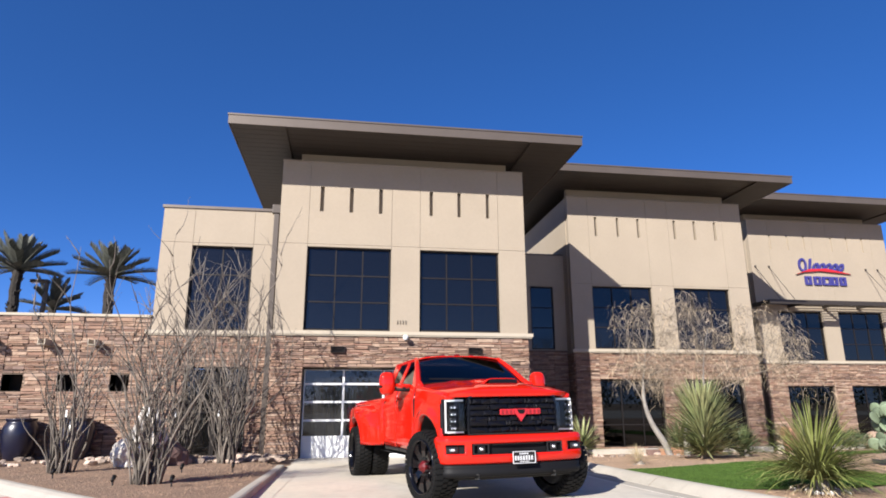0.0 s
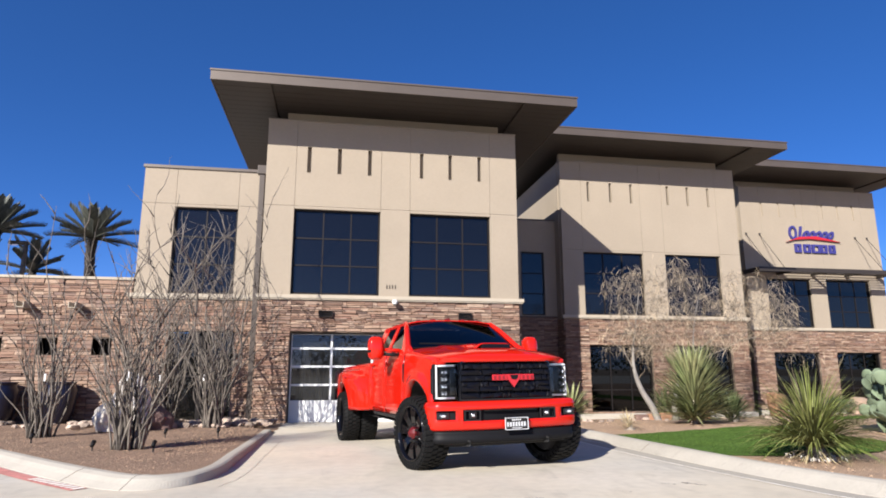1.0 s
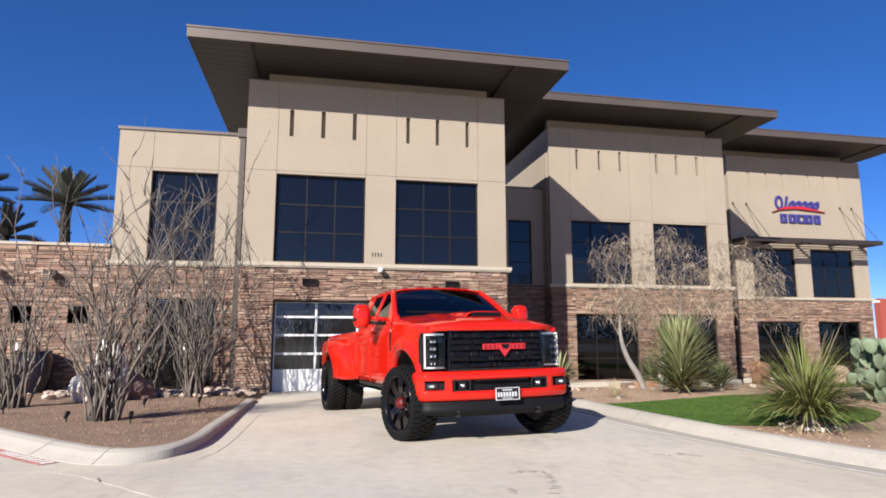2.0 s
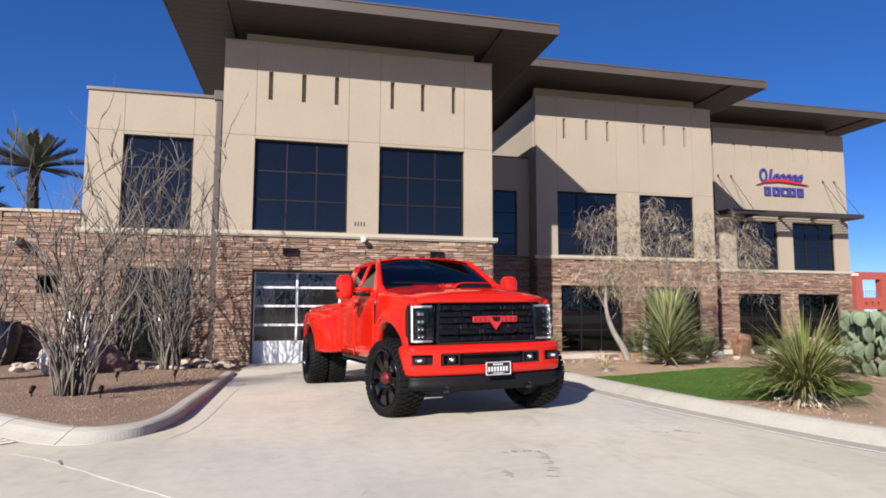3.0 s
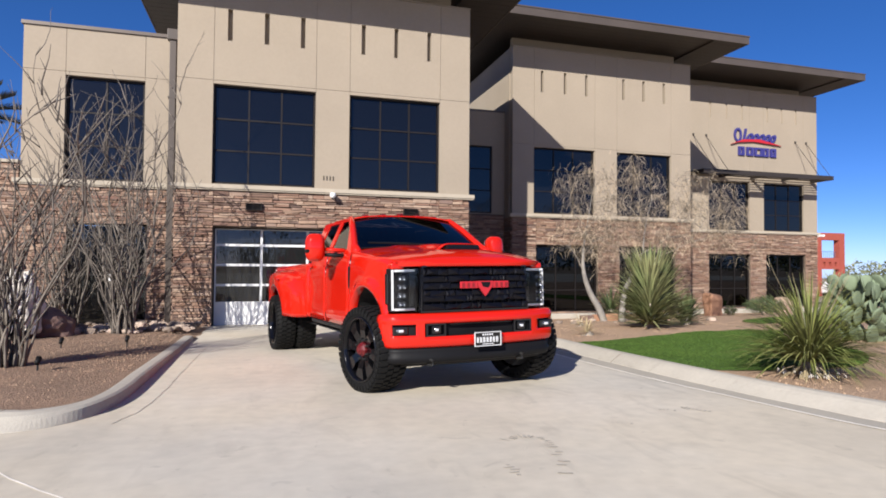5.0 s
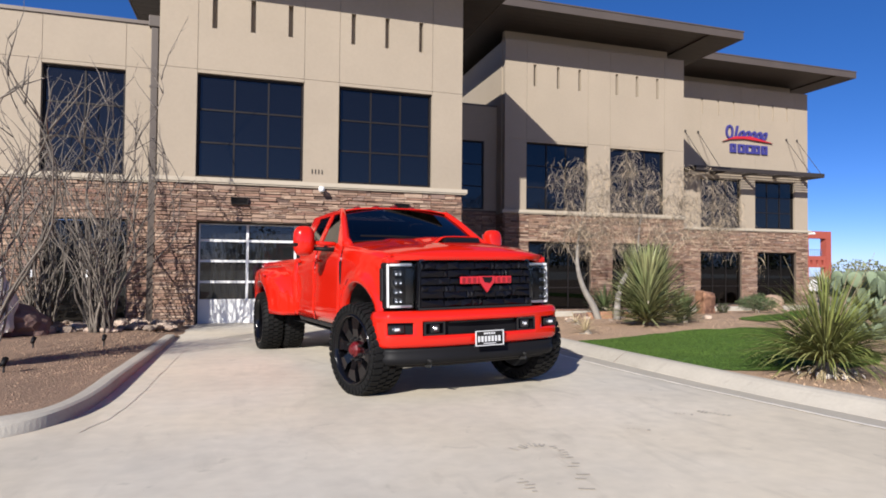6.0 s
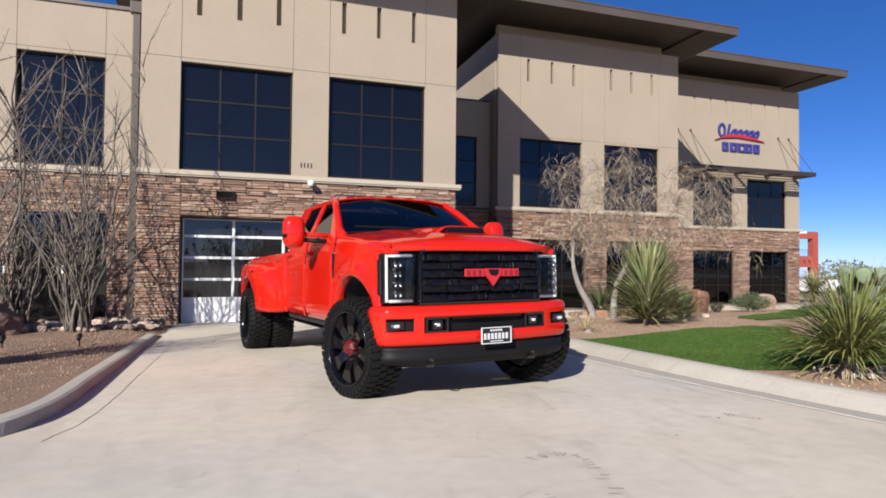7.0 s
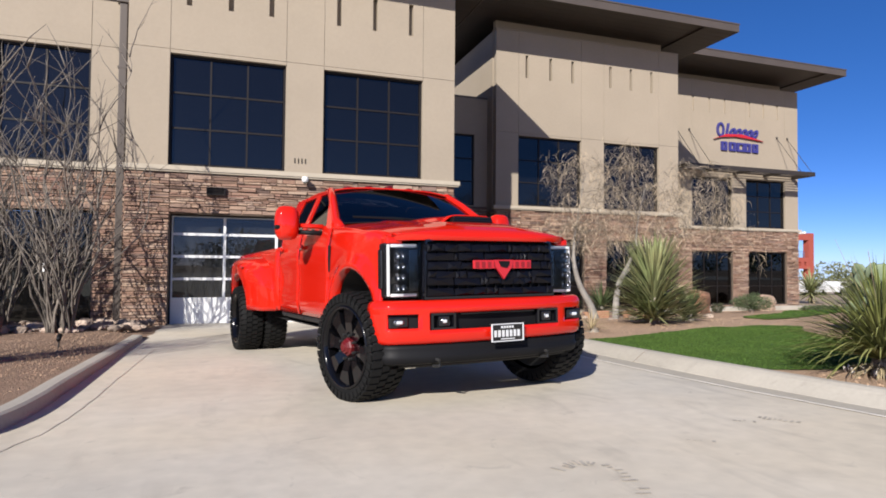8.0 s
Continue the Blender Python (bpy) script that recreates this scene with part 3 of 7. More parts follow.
def stone_rows(x0, x1, z0, z1, holes, rnd):
    """Coursed ledge stone: rows of uneven height, stones of uneven length, some split in two."""
    z = z0
    while z < z1 - 0.02:
        h = min(rnd.choice((0.035, 0.045, 0.055, 0.07, 0.095)), z1 - z)
        if z1 - z - h < 0.03:
            h = z1 - z
        cuts = sorted({x0, x1, *(v for hh in holes for v in hh[:2] if x0 < v < x1)})
        for a, b in zip(cuts, cuts[1:]):
            if any(hh[0] < (a + b) / 2 < hh[1] and hh[2] < z + h / 2 < hh[3] for hh in holes):
                continue
            x = a
            while x < b - 0.01:
                l = min(rnd.choice((0.14, 0.2, 0.27, 0.34, 0.42, 0.55)) * rnd.uniform(0.85, 1.15), b - x)
                if b - x - l < 0.07:
                    l = b - x
                d = rnd.uniform(0.022, 0.068)
                if h > 0.08 and rnd.random() < 0.35:
                    c = h * rnd.uniform(0.4, 0.6)
                    yield x, z, l, c - 0.005, d
                    yield x, z + c, l, h - c - 0.007, rnd.uniform(0.022, 0.068)
                else:
                    yield x, z, l - 0.005, h - 0.007, d
                x += l
        z += h


def stone_face(wall, x0, x1, z0, z1, y, holes=(), near=None, seed=1):
    """Stones proud of the plane y; those whose place passes near() are pieces of their own."""
    rnd = random.Random(seed)
    verts, faces, count = [], [], 0
    for x, z, l, h, d in stone_rows(x0, x1, z0, z1, holes, rnd):
        if near and near(x, z) and count < 300:
            ob = new("stone", rnd.choice(STONE_BLOCKS))
            ob.parent = wall
            ob.matrix_local = Matrix.LocRotScale((x, y - d, z + rnd.uniform(-0.006, 0.006)), Euler((rnd.uniform(-0.05, 0.05), rnd.uniform(-0.02, 0.02), rnd.uniform(-0.05, 0.05))), (l, d, h))
            count += 1
            continue
        k, sag = len(verts), rnd.uniform(-0.008, 0.008)
        for i in range(8):
            j = [rnd.uniform(-0.012, 0.012) for _ in range(3)] if not i >> 1 & 1 else (0, 0, 0)
            verts.append((x + l * (i & 1) + abs(j[0]) * (1 - 2 * (i & 1)) * 0.7, y - (0 if i >> 1 & 1 else d) + j[1], z + h * (i >> 2) + abs(j[2]) * (1 - 2 * (i >> 2)) * 0.7 + (sag if i & 1 else -sag) * 0.6))
        faces += [tuple(k + i for i in q) for q in ((0, 2, 3, 1), (4, 5, 7, 6), (0, 1, 5, 4), (2, 6, 7, 3), (0, 4, 6, 2), (1, 3, 7, 5))]
    me = bpy.data.meshes.new("stones")
    me.from_pydata(verts, [], faces)
    me.materials.append(STONE)
    ob = new("ledge_stones", me)
    ob.parent = wall
    return tagged(ob, kind="stuff")


def window_unit(x0, x1, z0, z1, y, cols, rows, label, pane=None, bar=0.05, depth=0.1, low=None):
    """A fixed window: an outer frame, mullions and one pane a field; low sets a single transom at that share of the height."""
    w = thing("window_unit", label, "window", pose((x0 + x1) / 2, y, z0), kind="structure")
    hw, h = (x1 - x0) / 2, z1 - z0
    part("window_frame", ring([(-hw, 0), (hw, 0), (hw, h), (-hw, h)], [(-hw + bar, bar), (hw - bar, bar), (hw - bar, h - bar), (-hw + bar, h - bar)], "y", 0, depth), FRAME, w)
    cw = (2 * hw - 2 * bar) / cols
    zs = [bar, bar + (h - 2 * bar) * low, h - bar] if low else [bar + (h - 2 * bar) * r / rows for r in range(rows + 1)]
    for c in range(1, cols):
        x = -hw + bar + c * cw
        part("mullion", boxes((x - 0.019, x + 0.019, 0.018, depth - 0.012, bar, h - bar)), FRAME, w)
    for z in zs[1:-1]:
        part("transom", boxes((-hw + bar, hw - bar, 0.022, depth - 0.016, z - 0.019, z + 0.019)), FRAME, w)
    for c in range(cols):
        for za, zb in zip(zs, zs[1:]):
            x = -hw + bar + c * cw
            tilt = R.uniform(-0.004, 0.004)
            bm = bmesh.new()
            box(bm, x + 0.01, x + cw - 0.01, 0.045 + tilt, 0.055 + tilt, za + 0.01, zb - 0.01)
            part("pane", bm, pane or GLASS, w)
    return w


def roof_slab(name, x0, x1, y0, y1, z0, z1, label, a, b):
    """A flat overhanging roof: fascia with a drip edge, soffit boards at both ends, a recessed soffit between a and b."""
    r = thing(name, label, "roof", kind="structure")
    part("roof_deck", boxes((x0 + 0.03, x1 - 0.03, y0 + 0.03, y1, z0 + 0.16, z1 - 0.02)), ROOF, r)
    part("fascia", boxes((x0, x1, y0, y0 + 0.026, z0, z1 - 0.05), (x0, x0 + 0.026, y0 + 0.026, y1, z0, z1 - 0.05), (x1 - 0.026, x1, y0 + 0.026, y1, z0, z1 - 0.05)), ROOF, r)
    part("drip_edge", boxes((x0 - 0.02, x1 + 0.02, y0 - 0.02, y1, z1 - 0.045, z1)), ROOF, r)
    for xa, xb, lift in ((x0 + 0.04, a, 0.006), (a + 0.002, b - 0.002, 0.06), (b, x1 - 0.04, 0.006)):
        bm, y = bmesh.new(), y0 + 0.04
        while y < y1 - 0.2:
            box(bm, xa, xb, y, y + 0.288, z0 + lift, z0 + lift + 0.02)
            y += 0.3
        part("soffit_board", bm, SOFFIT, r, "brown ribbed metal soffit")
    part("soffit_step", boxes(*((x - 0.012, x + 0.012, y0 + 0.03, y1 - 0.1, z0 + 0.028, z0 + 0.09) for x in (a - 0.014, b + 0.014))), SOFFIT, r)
    return r


def upper_block(tag, x0, x1, y, z_sill, z_top, windows, w_top, slots, slot_z, slot_h, back, joint, slot_in=0.17):
    """The stucco storey of one pavilion: core, fields, slots, sill, windows."""
    wall = thing("wall_" + tag, "smooth tan stucco wall with control joints and slots", "wall", kind="structure")
    holes = [(a, b, z_sill + 0.02, w_top) for a, b in windows]
    sl = [(s - 0.055, s + 0.055, slot_z - slot_h, slot_z) for s in slots]
    part("wall_core", cells(bmesh.new(), x0 + 0.03, x1 - 0.03, z_sill, z_top, y + 0.03, y + 0.3, holes + sl), STUCCO, wall)
    part("slot_back", boxes(*((a, b, y + slot_in, y + 0.3, c, d) for a, b, c, d in sl)), STUCCO, wall)
    xs = sorted({x0, x1, *(v for w in windows for v in w)})
    panels(wall, xs, [z_sill, joint, z_top], y, holes + sl, STUCCO)
    part("side_wall", boxes((x0, x0 + 0.3, y + 0.302, back, -1.4, z_top)), STUCCO, wall)
    part("side_wall", boxes((x1 - 0.3, x1, y + 0.302, back, -1.4, z_top)), STUCCO, wall)
    part("parapet_cap", boxes((x0 - 0.01, x1 + 0.01, y - 0.012, y + 0.36, z_top + 0.002, z_top + 0.03)), STUCCO, wall)
    for a, b in windows:
        window_unit(a, b, z_sill + 0.022, w_top, y + 0.1, 3, 3, "large dark tinted window in nine panes with bronze frame")
    return wall


def closed_back(tag, x0, x1, y0, y1, z0, z1):
    """Floors, ceiling and back wall that shut a pavilion."""
    w = thing("wall_back_" + tag, "plain rear walls and floors of the offices", "wall", kind="structure")
    part("back_wall", boxes((x0, x1, y1 - 0.2, y1, z0, z1)), ROOM, w)
    part("floor_slab", boxes((x0 + 0.31, x1 - 0.31, y0 + 0.35, y1 - 0.21, 2.5, 2.8)), ROOM, w)
    part("top_slab", boxes((x0 + 0.31, x1 - 0.31, y0 + 0.35, y1 - 0.21, 5.9, 6.05)), ROOM, w)


SILL = 3.165
FY, LY, MY, RY = 17.33, 17.67, 22.01, 27.17

# front pavilion
fx0, fx1 = -1.93, 5.32
upper_block("front", fx0, fx1, FY, SILL, 8.16, [(-1.115, 1.285), (2.125, 4.5)], 5.58, [fx0 + v for v in (1.17, 2.02, 2.88, 4.39, 5.24, 6.12)], 7.4, 0.76, 25.0, 5.66, 0.16)
closed_back("front", fx0, fx1, FY, 25.0, -0.6, 8.16)
roof_slab("roof_front", -3.25, 6.68, 15.71, 25.2, 8.488, 8.78, "wide flat bronze-brown metal roof with deep overhang", -1.75, 5.15)
solid("clerestory_front", boxes((-1.44, 4.89, 17.72, 17.9, 8.1, 8.546)), STUCCO, "set-back stucco strip that carries the roof", "wall", "structure")
GX0, GX1, GZ = -1.07, 4.49, 2.16
wf = thing("wall_front_base", "base wall of rough brown and tan ledge stone", "stone wall", kind="structure")
part("wall_core", cells(bmesh.new(), fx0 + 0.02, fx1 - 0.02, -0.5, SILL - 0.002, FY + 0.02, FY + 0.3, [(GX0, GX1, -0.6, GZ)]), MORTAR, wf)
part("stone_return", boxes((fx0 + 0.02, fx0 + 0.3, FY + 0.302, 25.0, -0.5, 2.99)), MORTAR, wf)

# left wing
wl = thing("wall_left", "plain tan stucco wing with a tall window", "wall", kind="structure")
LW = (-4.32, -2.66, SILL + 0.02, 5.58)
part("wall_core", cells(bmesh.new(), -5.16, fx0 - 0.02, SILL, 6.66, LY + 0.03, LY + 0.3, [LW]), STUCCO, wl)
panels(wl, [-5.18, -4.32, -2.66, fx0 - 0.02], [SILL, 5.66, 6.66], LY, [LW], STUCCO)
part("side_wall", boxes((-5.18, -4.9, LY + 0.302, 25, 3.2, 6.66)), STUCCO, wl)
part("roof_deck", boxes((-5.1, fx0, LY + 0.3, 25, 6.3, 6.5)), ROOM, wl)
part("coping", boxes((-5.22, fx0 + 0.02, LY - 0.04, LY + 0.36, 6.662, 6.74)), ROOF, wl, "bronze metal coping")
window_unit(LW[0], LW[1], LW[2], LW[3], LY + 0.1, 2, 3, "tall dark tinted window in six panes with bronze frame")
DX0, DX1, DZ = -4.22, -2.55, 2.2
wlb = thing("wall_left_base", "long wall of rough brown ledge stone with niches", "stone wall", kind="structure")
SQ = [(-8.66 - 1.31 * k + 0.0, -8.2 - 1.31 * k, 1.54, 1.97) for k in range(1, 5)] + [(-8.66, -8.16, 1.54, 1.97), (-7.34, -6.87, 1.54, 1.97), (-6.05, -5.58, 1.54, 1.97)]
low_holes = [(DX0, DX1, -0.6, DZ)] + SQ
part("wall_core", cells(bmesh.new(), -16, fx0 + 0.0, -0.5, 3.0, LY + 0.02, LY + 0.4, low_holes), MORTAR, wlb)
part("wall_core", boxes((-16, -5.2, LY + 0.02, LY + 0.4, 3.002, 3.5)), MORTAR, wlb)
part("coping", boxes((-16, -5.19, LY - 0.07, LY + 0.46, 3.502, 3.57)), TRIM, wlb, "cream cast-stone coping")
part("backing", boxes((-16, -5.2, LY + 0.9, LY + 1.0, -0.5, 3.4)), MORTAR, wlb)
for a, b, c, d in SQ:
    part("niche_lining", ring([(a - 0.04, c - 0.04), (b + 0.04, c - 0.04), (b + 0.04, d + 0.04), (a - 0.04, d + 0.04)], [(a, c), (b, c), (b, d), (a, d)], "y", LY - 0.005, LY + 0.4), MORTAR, wlb)
window_unit(DX0, DX0 + 0.83, -0.2, DZ, LY + 0.16, 1, 2, "dark glazed entrance leaf in a bronze frame")
window_unit(DX0 + 0.84, DX1, -0.2, DZ, LY + 0.16, 1, 2, "dark glazed entrance leaf in a bronze frame")
closed_back("left", -5.18, fx0 - 0.01, LY, 25.0, -0.6, 6.3)

# sills between stone and stucco
for nm, a, b, y in (("sill_front", fx0 - 0.09, fx1 + 0.12, FY), ("sill_left", -5.3, fx0 - 0.1, LY), ("sill_mid", 8.4, 16.1, MY), ("sill_far", 19.9, 28.0, RY)):
    solid(nm, boxes((a, b, y - 0.11, y + 0.06, SILL - 0.1, SILL - 0.004), (a + 0.02, b - 0.02, y - 0.085, y + 0.05, SILL - 0.135, SILL - 0.102)), TRIM, "cream cast-stone sill course", "trim", "structure")

# middle pavilion
mx0, mx1 = 8.51, 15.98
upper_block("mid", mx0, mx1, MY, SILL, 9.16, [(9.35, 11.8), (12.73, 15.1)], 5.58, [mx0 + v for v in (1.15, 2.07, 2.94, 4.5, 5.37, 6.27)], 8.36, 0.78, 33.0, 5.66)
closed_back("mid", mx0, mx1, MY, 33.0, -1.1, 9.16)
roof_slab("roof_mid", 6.93, 17.2, 20.28, 33.2, 9.56, 9.86, "wide flat bronze-brown metal roof with deep overhang", 8.2, 15.75)
solid("clerestory_mid", boxes((8.67, 15.55, 22.45, 22.65, 9.1, 9.618)), STUCCO, "set-back stucco strip that carries the roof", "wall", "structure")
wm = thing("wall_mid_base", "base wall of rough brown ledge stone with shop windows", "stone wall", kind="structure")
ML = [(9.44, 11.95, -0.38, 2.05), (12.84, 15.29, -0.38, 2.05)]
part("wall_core", cells(bmesh.new(), mx0 + 0.02, mx1 - 0.02, -1.1, SILL - 0.002, MY + 0.02, MY + 0.3, ML), MORTAR, wm)
for a, b, c, d in ML:
    window_unit(a, b, c, d, MY + 0.13, 3, 2, "dark ground-floor window in a bronze frame", LOW_GLASS, low=0.325)

# far pavilion
rx0, rx1 = 20.0, 27.88
upper_block("far", rx0, rx1, RY, SILL, 10.28, [(21.12, 23.57), (24.45, 27.0)], 5.6, [rx0 + v for v in (1.2, 2.17, 3.11, 4.68, 5.59, 6.5)], 9.55, 0.8, 38.0, 5.68, 0.055)
closed_back("far", rx0, rx1, RY, 38.0, -1.4, 10.28)
roof_slab("roof_far", 17.87, 28.93, 25.27, 38.2, 10.74, 11.08, "wide flat bronze-brown metal roof with deep overhang", 20.2, 27.7)
solid("clerestory_far", boxes((20.4, 27.5, 27.9, 28.1, 10.2, 10.798)), STUCCO, "set-back stucco strip that carries the roof", "wall", "structure")
wr = thing("wall_far_base", "base wall of rough brown ledge stone with shop windows", "stone wall", kind="structure")
RL = [(21.1, 23.62, -0.65, 1.97), (24.56, 27.1, -0.65, 1.97)]
part("wall_core", cells(bmesh.new(), rx0 + 0.02, rx1 - 0.02, -1.4, SILL - 0.002, RY + 0.02, RY + 0.3, RL), MORTAR, wr)
for a, b, c, d in RL:
    window_unit(a, b, c, d, RY + 0.13, 3, 2, "dark ground-floor window in a bronze frame", LOW_GLASS, low=0.345)

# links between the pavilions
wk = thing("wall_link", "recessed stucco link with a narrow window over stone", "wall", kind="structure")
KY = 22.75
KW, KL = (7.1, 8.03, 3.2, 5.65), (7.1, 7.95, 0.6, 1.78)
part("wall_core", cells(bmesh.new(), fx1, mx0, SILL, 6.9, KY, KY + 0.3, [KW]), STUCCO, wk)
part("coping", boxes((fx1, mx0 - 0.005, KY - 0.03, KY + 0.36, 6.902, 6.96)), ROOF, wk)
part("stone_core", cells(bmesh.new(), fx1, mx0, -1.1, SILL - 0.003, KY, KY + 0.3, [KL]), MORTAR, wk)
part("roof_deck", boxes((fx1, mx0, KY + 0.3, 33, 6.6, 6.75)), ROOM, wk)
window_unit(*KW, KY + 0.06, 1, 3, "narrow dark window in a bronze frame")
window_unit(*KL, KY + 0.06, 1, 1, "small dark window in a bronze frame")
solid("wall_link_far", boxes((mx1, rx0, 28.5, 28.8, -1.4, 7.2)), STUCCO, "plain stucco link wall", "wall", "structure")

# stones of all bases
stone_face(wf, fx0, fx1, -0.3, SILL - 0.14, FY + 0.02, [(GX0, GX1, -0.6, GZ)], lambda x, z: x < 2.4, 11)
stone_face(wlb, -5.18, fx0 - 0.02, -0.3, SILL - 0.14, LY + 0.02, [(DX0, DX1, -0.6, DZ)], lambda x, z: True, 12)
stone_face(wlb, -15.9, -5.19, -0.3, 3.5, LY + 0.02, SQ, lambda x, z: x > -8.3 and z < 2.6, 13)
stone_face(wm, mx0, mx1, -0.85, SILL - 0.14, MY + 0.02, ML, lambda x, z: x < 12.4, 14)
stone_face(wr, rx0, rx1, -1.15, SILL - 0.14, RY + 0.02, RL, lambda x, z: x > 23.6, 15)
stone_face(wk, fx1 + 0.01, mx0 - 0.01, -0.85, SILL - 0.05, KY, [KL], lambda x, z: x > 6.8, 16)
# return faces at the corners
rnd = random.Random(5)
for nm, x, y0, y1, sgn, par in (("front", fx1, FY + 0.05, FY + 5.0, 1, wf), ("mid", mx0, MY + 0.05, MY + 0.7, -1, wm), ("pier", fx0, FY + 0.06, LY, -1, wf)):
    bm = bmesh.new()
    for a, z, l, h, d in stone_rows(y0, y1, -0.85, SILL - 0.14, (), rnd):
        xa, xb = sorted((x - 0.02 * sgn, x + (d - 0.02) * sgn))
        box(bm, xa, xb, a, a + l, z, z + h)
    part("corner_stones", bm, STONE, par)

# garage door
door = thing("door_garage", "glazed sectional garage door with white aluminium rails", "garage door", pose(GX0, FY + 0.36, -0.22), kind="structure")
W, H = GX1 - GX0, GZ + 0.22
part("bottom_panel", boxes((0, W, 0.0, 0.045, 0, 0.52)), WHITE, door, "plain white bottom panel")
for k, z in enumerate((0.52, 0.955, 1.445, 1.93, H - 0.05)):
    part("rail", boxes((0, W, -0.012, 0.05, z, z + 0.055)), WHITE, door)
for k in range(6):
    x = W * k / 5
    x = min(max(x, 0.03), W - 0.03)
    part("stile", boxes((x - 0.028, x + 0.028, -0.008, 0.048, 0.577, H - 0.05)), WHITE, door)
for k in range(5):
    for a, b in ((0.577, 0.953), (1.012, 1.443), (1.502, 1.928), (1.987, H - 0.052)):
        part("pane", boxes((W * k / 5 + 0.03, W * (k + 1) / 5 - 0.03, 0.018, 0.026, a, b)), DOOR_GLASS, door)
jamb = thing("door_frame_garage", "dark bronze jambs round the garage door", "door frame", kind="structure")
part("jamb", boxes((GX0 - 0.0, GX0 + 0.028, FY + 0.305, FY + 0.345, -0.3, GZ)), FRAME, jamb)
part("jamb", boxes((GX1 - 0.028, GX1, FY + 0.305, FY + 0.345, -0.3, GZ)), FRAME, jamb)
part("lintel", boxes((GX0, GX1, FY + 0.305, FY + 0.345, GZ - 0.03, GZ)), FRAME, jamb)
solid("floor_garage", boxes((fx0 + 0.31, fx1 - 0.31, FY + 0.0, 24.79, -0.5, gz(FY) - 0.002)), CONCRETE, "bare concrete garage floor", "floor", "structure")
# what shows dimly through the garage door
shelf = thing("workbench", "grey workbench with cartons in the garage", "bench", pose(0.6, 21.6, gz(FY)))
part("benchtop", boxes((-1.2, 1.6, 0, 0.7, 0.86, 0.92)), ROOM, shelf)
for x in (-1.15, 1.5):
    for y in (0.05, 0.6):
        part("leg", boxes((x, x + 0.06, y, y + 0.06, 0, 0.86)), CHASSIS, shelf)
for k in range(4):
    b = thing("carton", "plain cardboard carton on a workbench", "carton", pose(-0.4 + 0.62 * k, 21.75, gz(FY) + 0.92), group="cartons on the bench")
    part("carton_body", rbox(0, 0.42, 0, 0.35, 0, R.uniform(0.2, 0.45)), SEAT, b)

# wall fittings on the front
pipe = thing("downspout", "square bronze downspout with a conductor head", "downspout", pose(fx0 - 0.11, LY - 0.13, gz(LY)))
part("pipe_run", rbox(-0.075, 0.075, -0.06, 0.06, 0.02, 6.78, 0.012), DOWNSPOUT, pipe)
part("conductor_head", rbox(-0.13, 0.13, -0.1, 0.1, 6.78, 7.04, 0.015), DOWNSPOUT, pipe)
for z in (1.2, 3.6, 5.4):
    part("strap", boxes((-0.095, 0.095, -0.067, 0.1, z, z + 0.04)), DOWNSPOUT, pipe)
for x in (-0.34, 3.53):
    v = thing("wall_vent", "small dark louvred vent in the stone wall", "vent", pose(x, FY - 0.07, 2.57), group="vents over the garage")
    part("frame", ring([(0, 0), (0.38, 0), (0.38, 0.17), (0, 0.17)], [(0.02, 0.02), (0.36, 0.02), (0.36, 0.15), (0.02, 0.15)], "y", -0.03, 0.06), FRAME, v)
    part("backing", boxes((0.02, 0.36, 0.045, 0.055, 0.02, 0.15)), CHASSIS, v)
    for k in range(4):
        part("slat", boxes((0.02, 0.36, 0.0, 0.04, 0.03 + 0.031 * k, 0.04 + 0.031 * k)), FRAME, v)
c = thing("security_camera", "white dome camera on a wall arm under the sill", "security camera", pose(1.71, FY - 0.12, 3.03))
part("bracket", rbox(-0.05, 0.05, -0.06, 0.12, -0.03, 0.03, 0.012), WHITE, c)
part("camera_body", lathe([(0.001, 0.02), (0.06, 0.02), (0.075, -0.02), (0.075, -0.05), (0.06, -0.09), (0.03, -0.115), (0.001, -0.12)], 16, None, "z", pose(0, -0.1, 0.0)), WHITE, c, smooth=True)
part("lens_dome", lathe([(0.045, -0.1), (0.035, -0.125), (0.001, -0.14)], 12, None, "z", pose(0, -0.1, 0.0)), GLOSS, c, smooth=True)
sign = thing("number_plaque", "four small dark bars fixed to the stucco", "wall sign", pose(1.49, FY - 0.008, 3.38))
for k in range(4):
    part("sign_bar", boxes((0.078 * k, 0.078 * k + 0.02, -0.006, 0.009, 0, 0.11)), FRAME, sign)

# sign of the company: plain shapes in its colours
sg = thing("wall_sign", "raised blue script and block shapes with a red stroke", "sign", pose(22.5, RY - 0.09, 6.95))
part("letter_shape", ring([(0.12 + 0.3 * math.cos(a) * 0.75 + 0.2, 1.02 + 0.36 * math.sin(a)) for a in [k * math.tau / 20 for k in range(20)]], [(0.12 + 0.2 * math.cos(a) * 0.7 + 0.2, 1.02 + 0.25 * math.sin(a)) for a in [k * math.tau / 20 for k in range(20)]], "y", 0, 0.09), BLUE, sg)
part("letter_shape", prism([(0.62, 0.72), (0.72, 0.72), (0.86, 1.36), (0.76, 1.36)], "y", 0, 0.09), BLUE, sg)
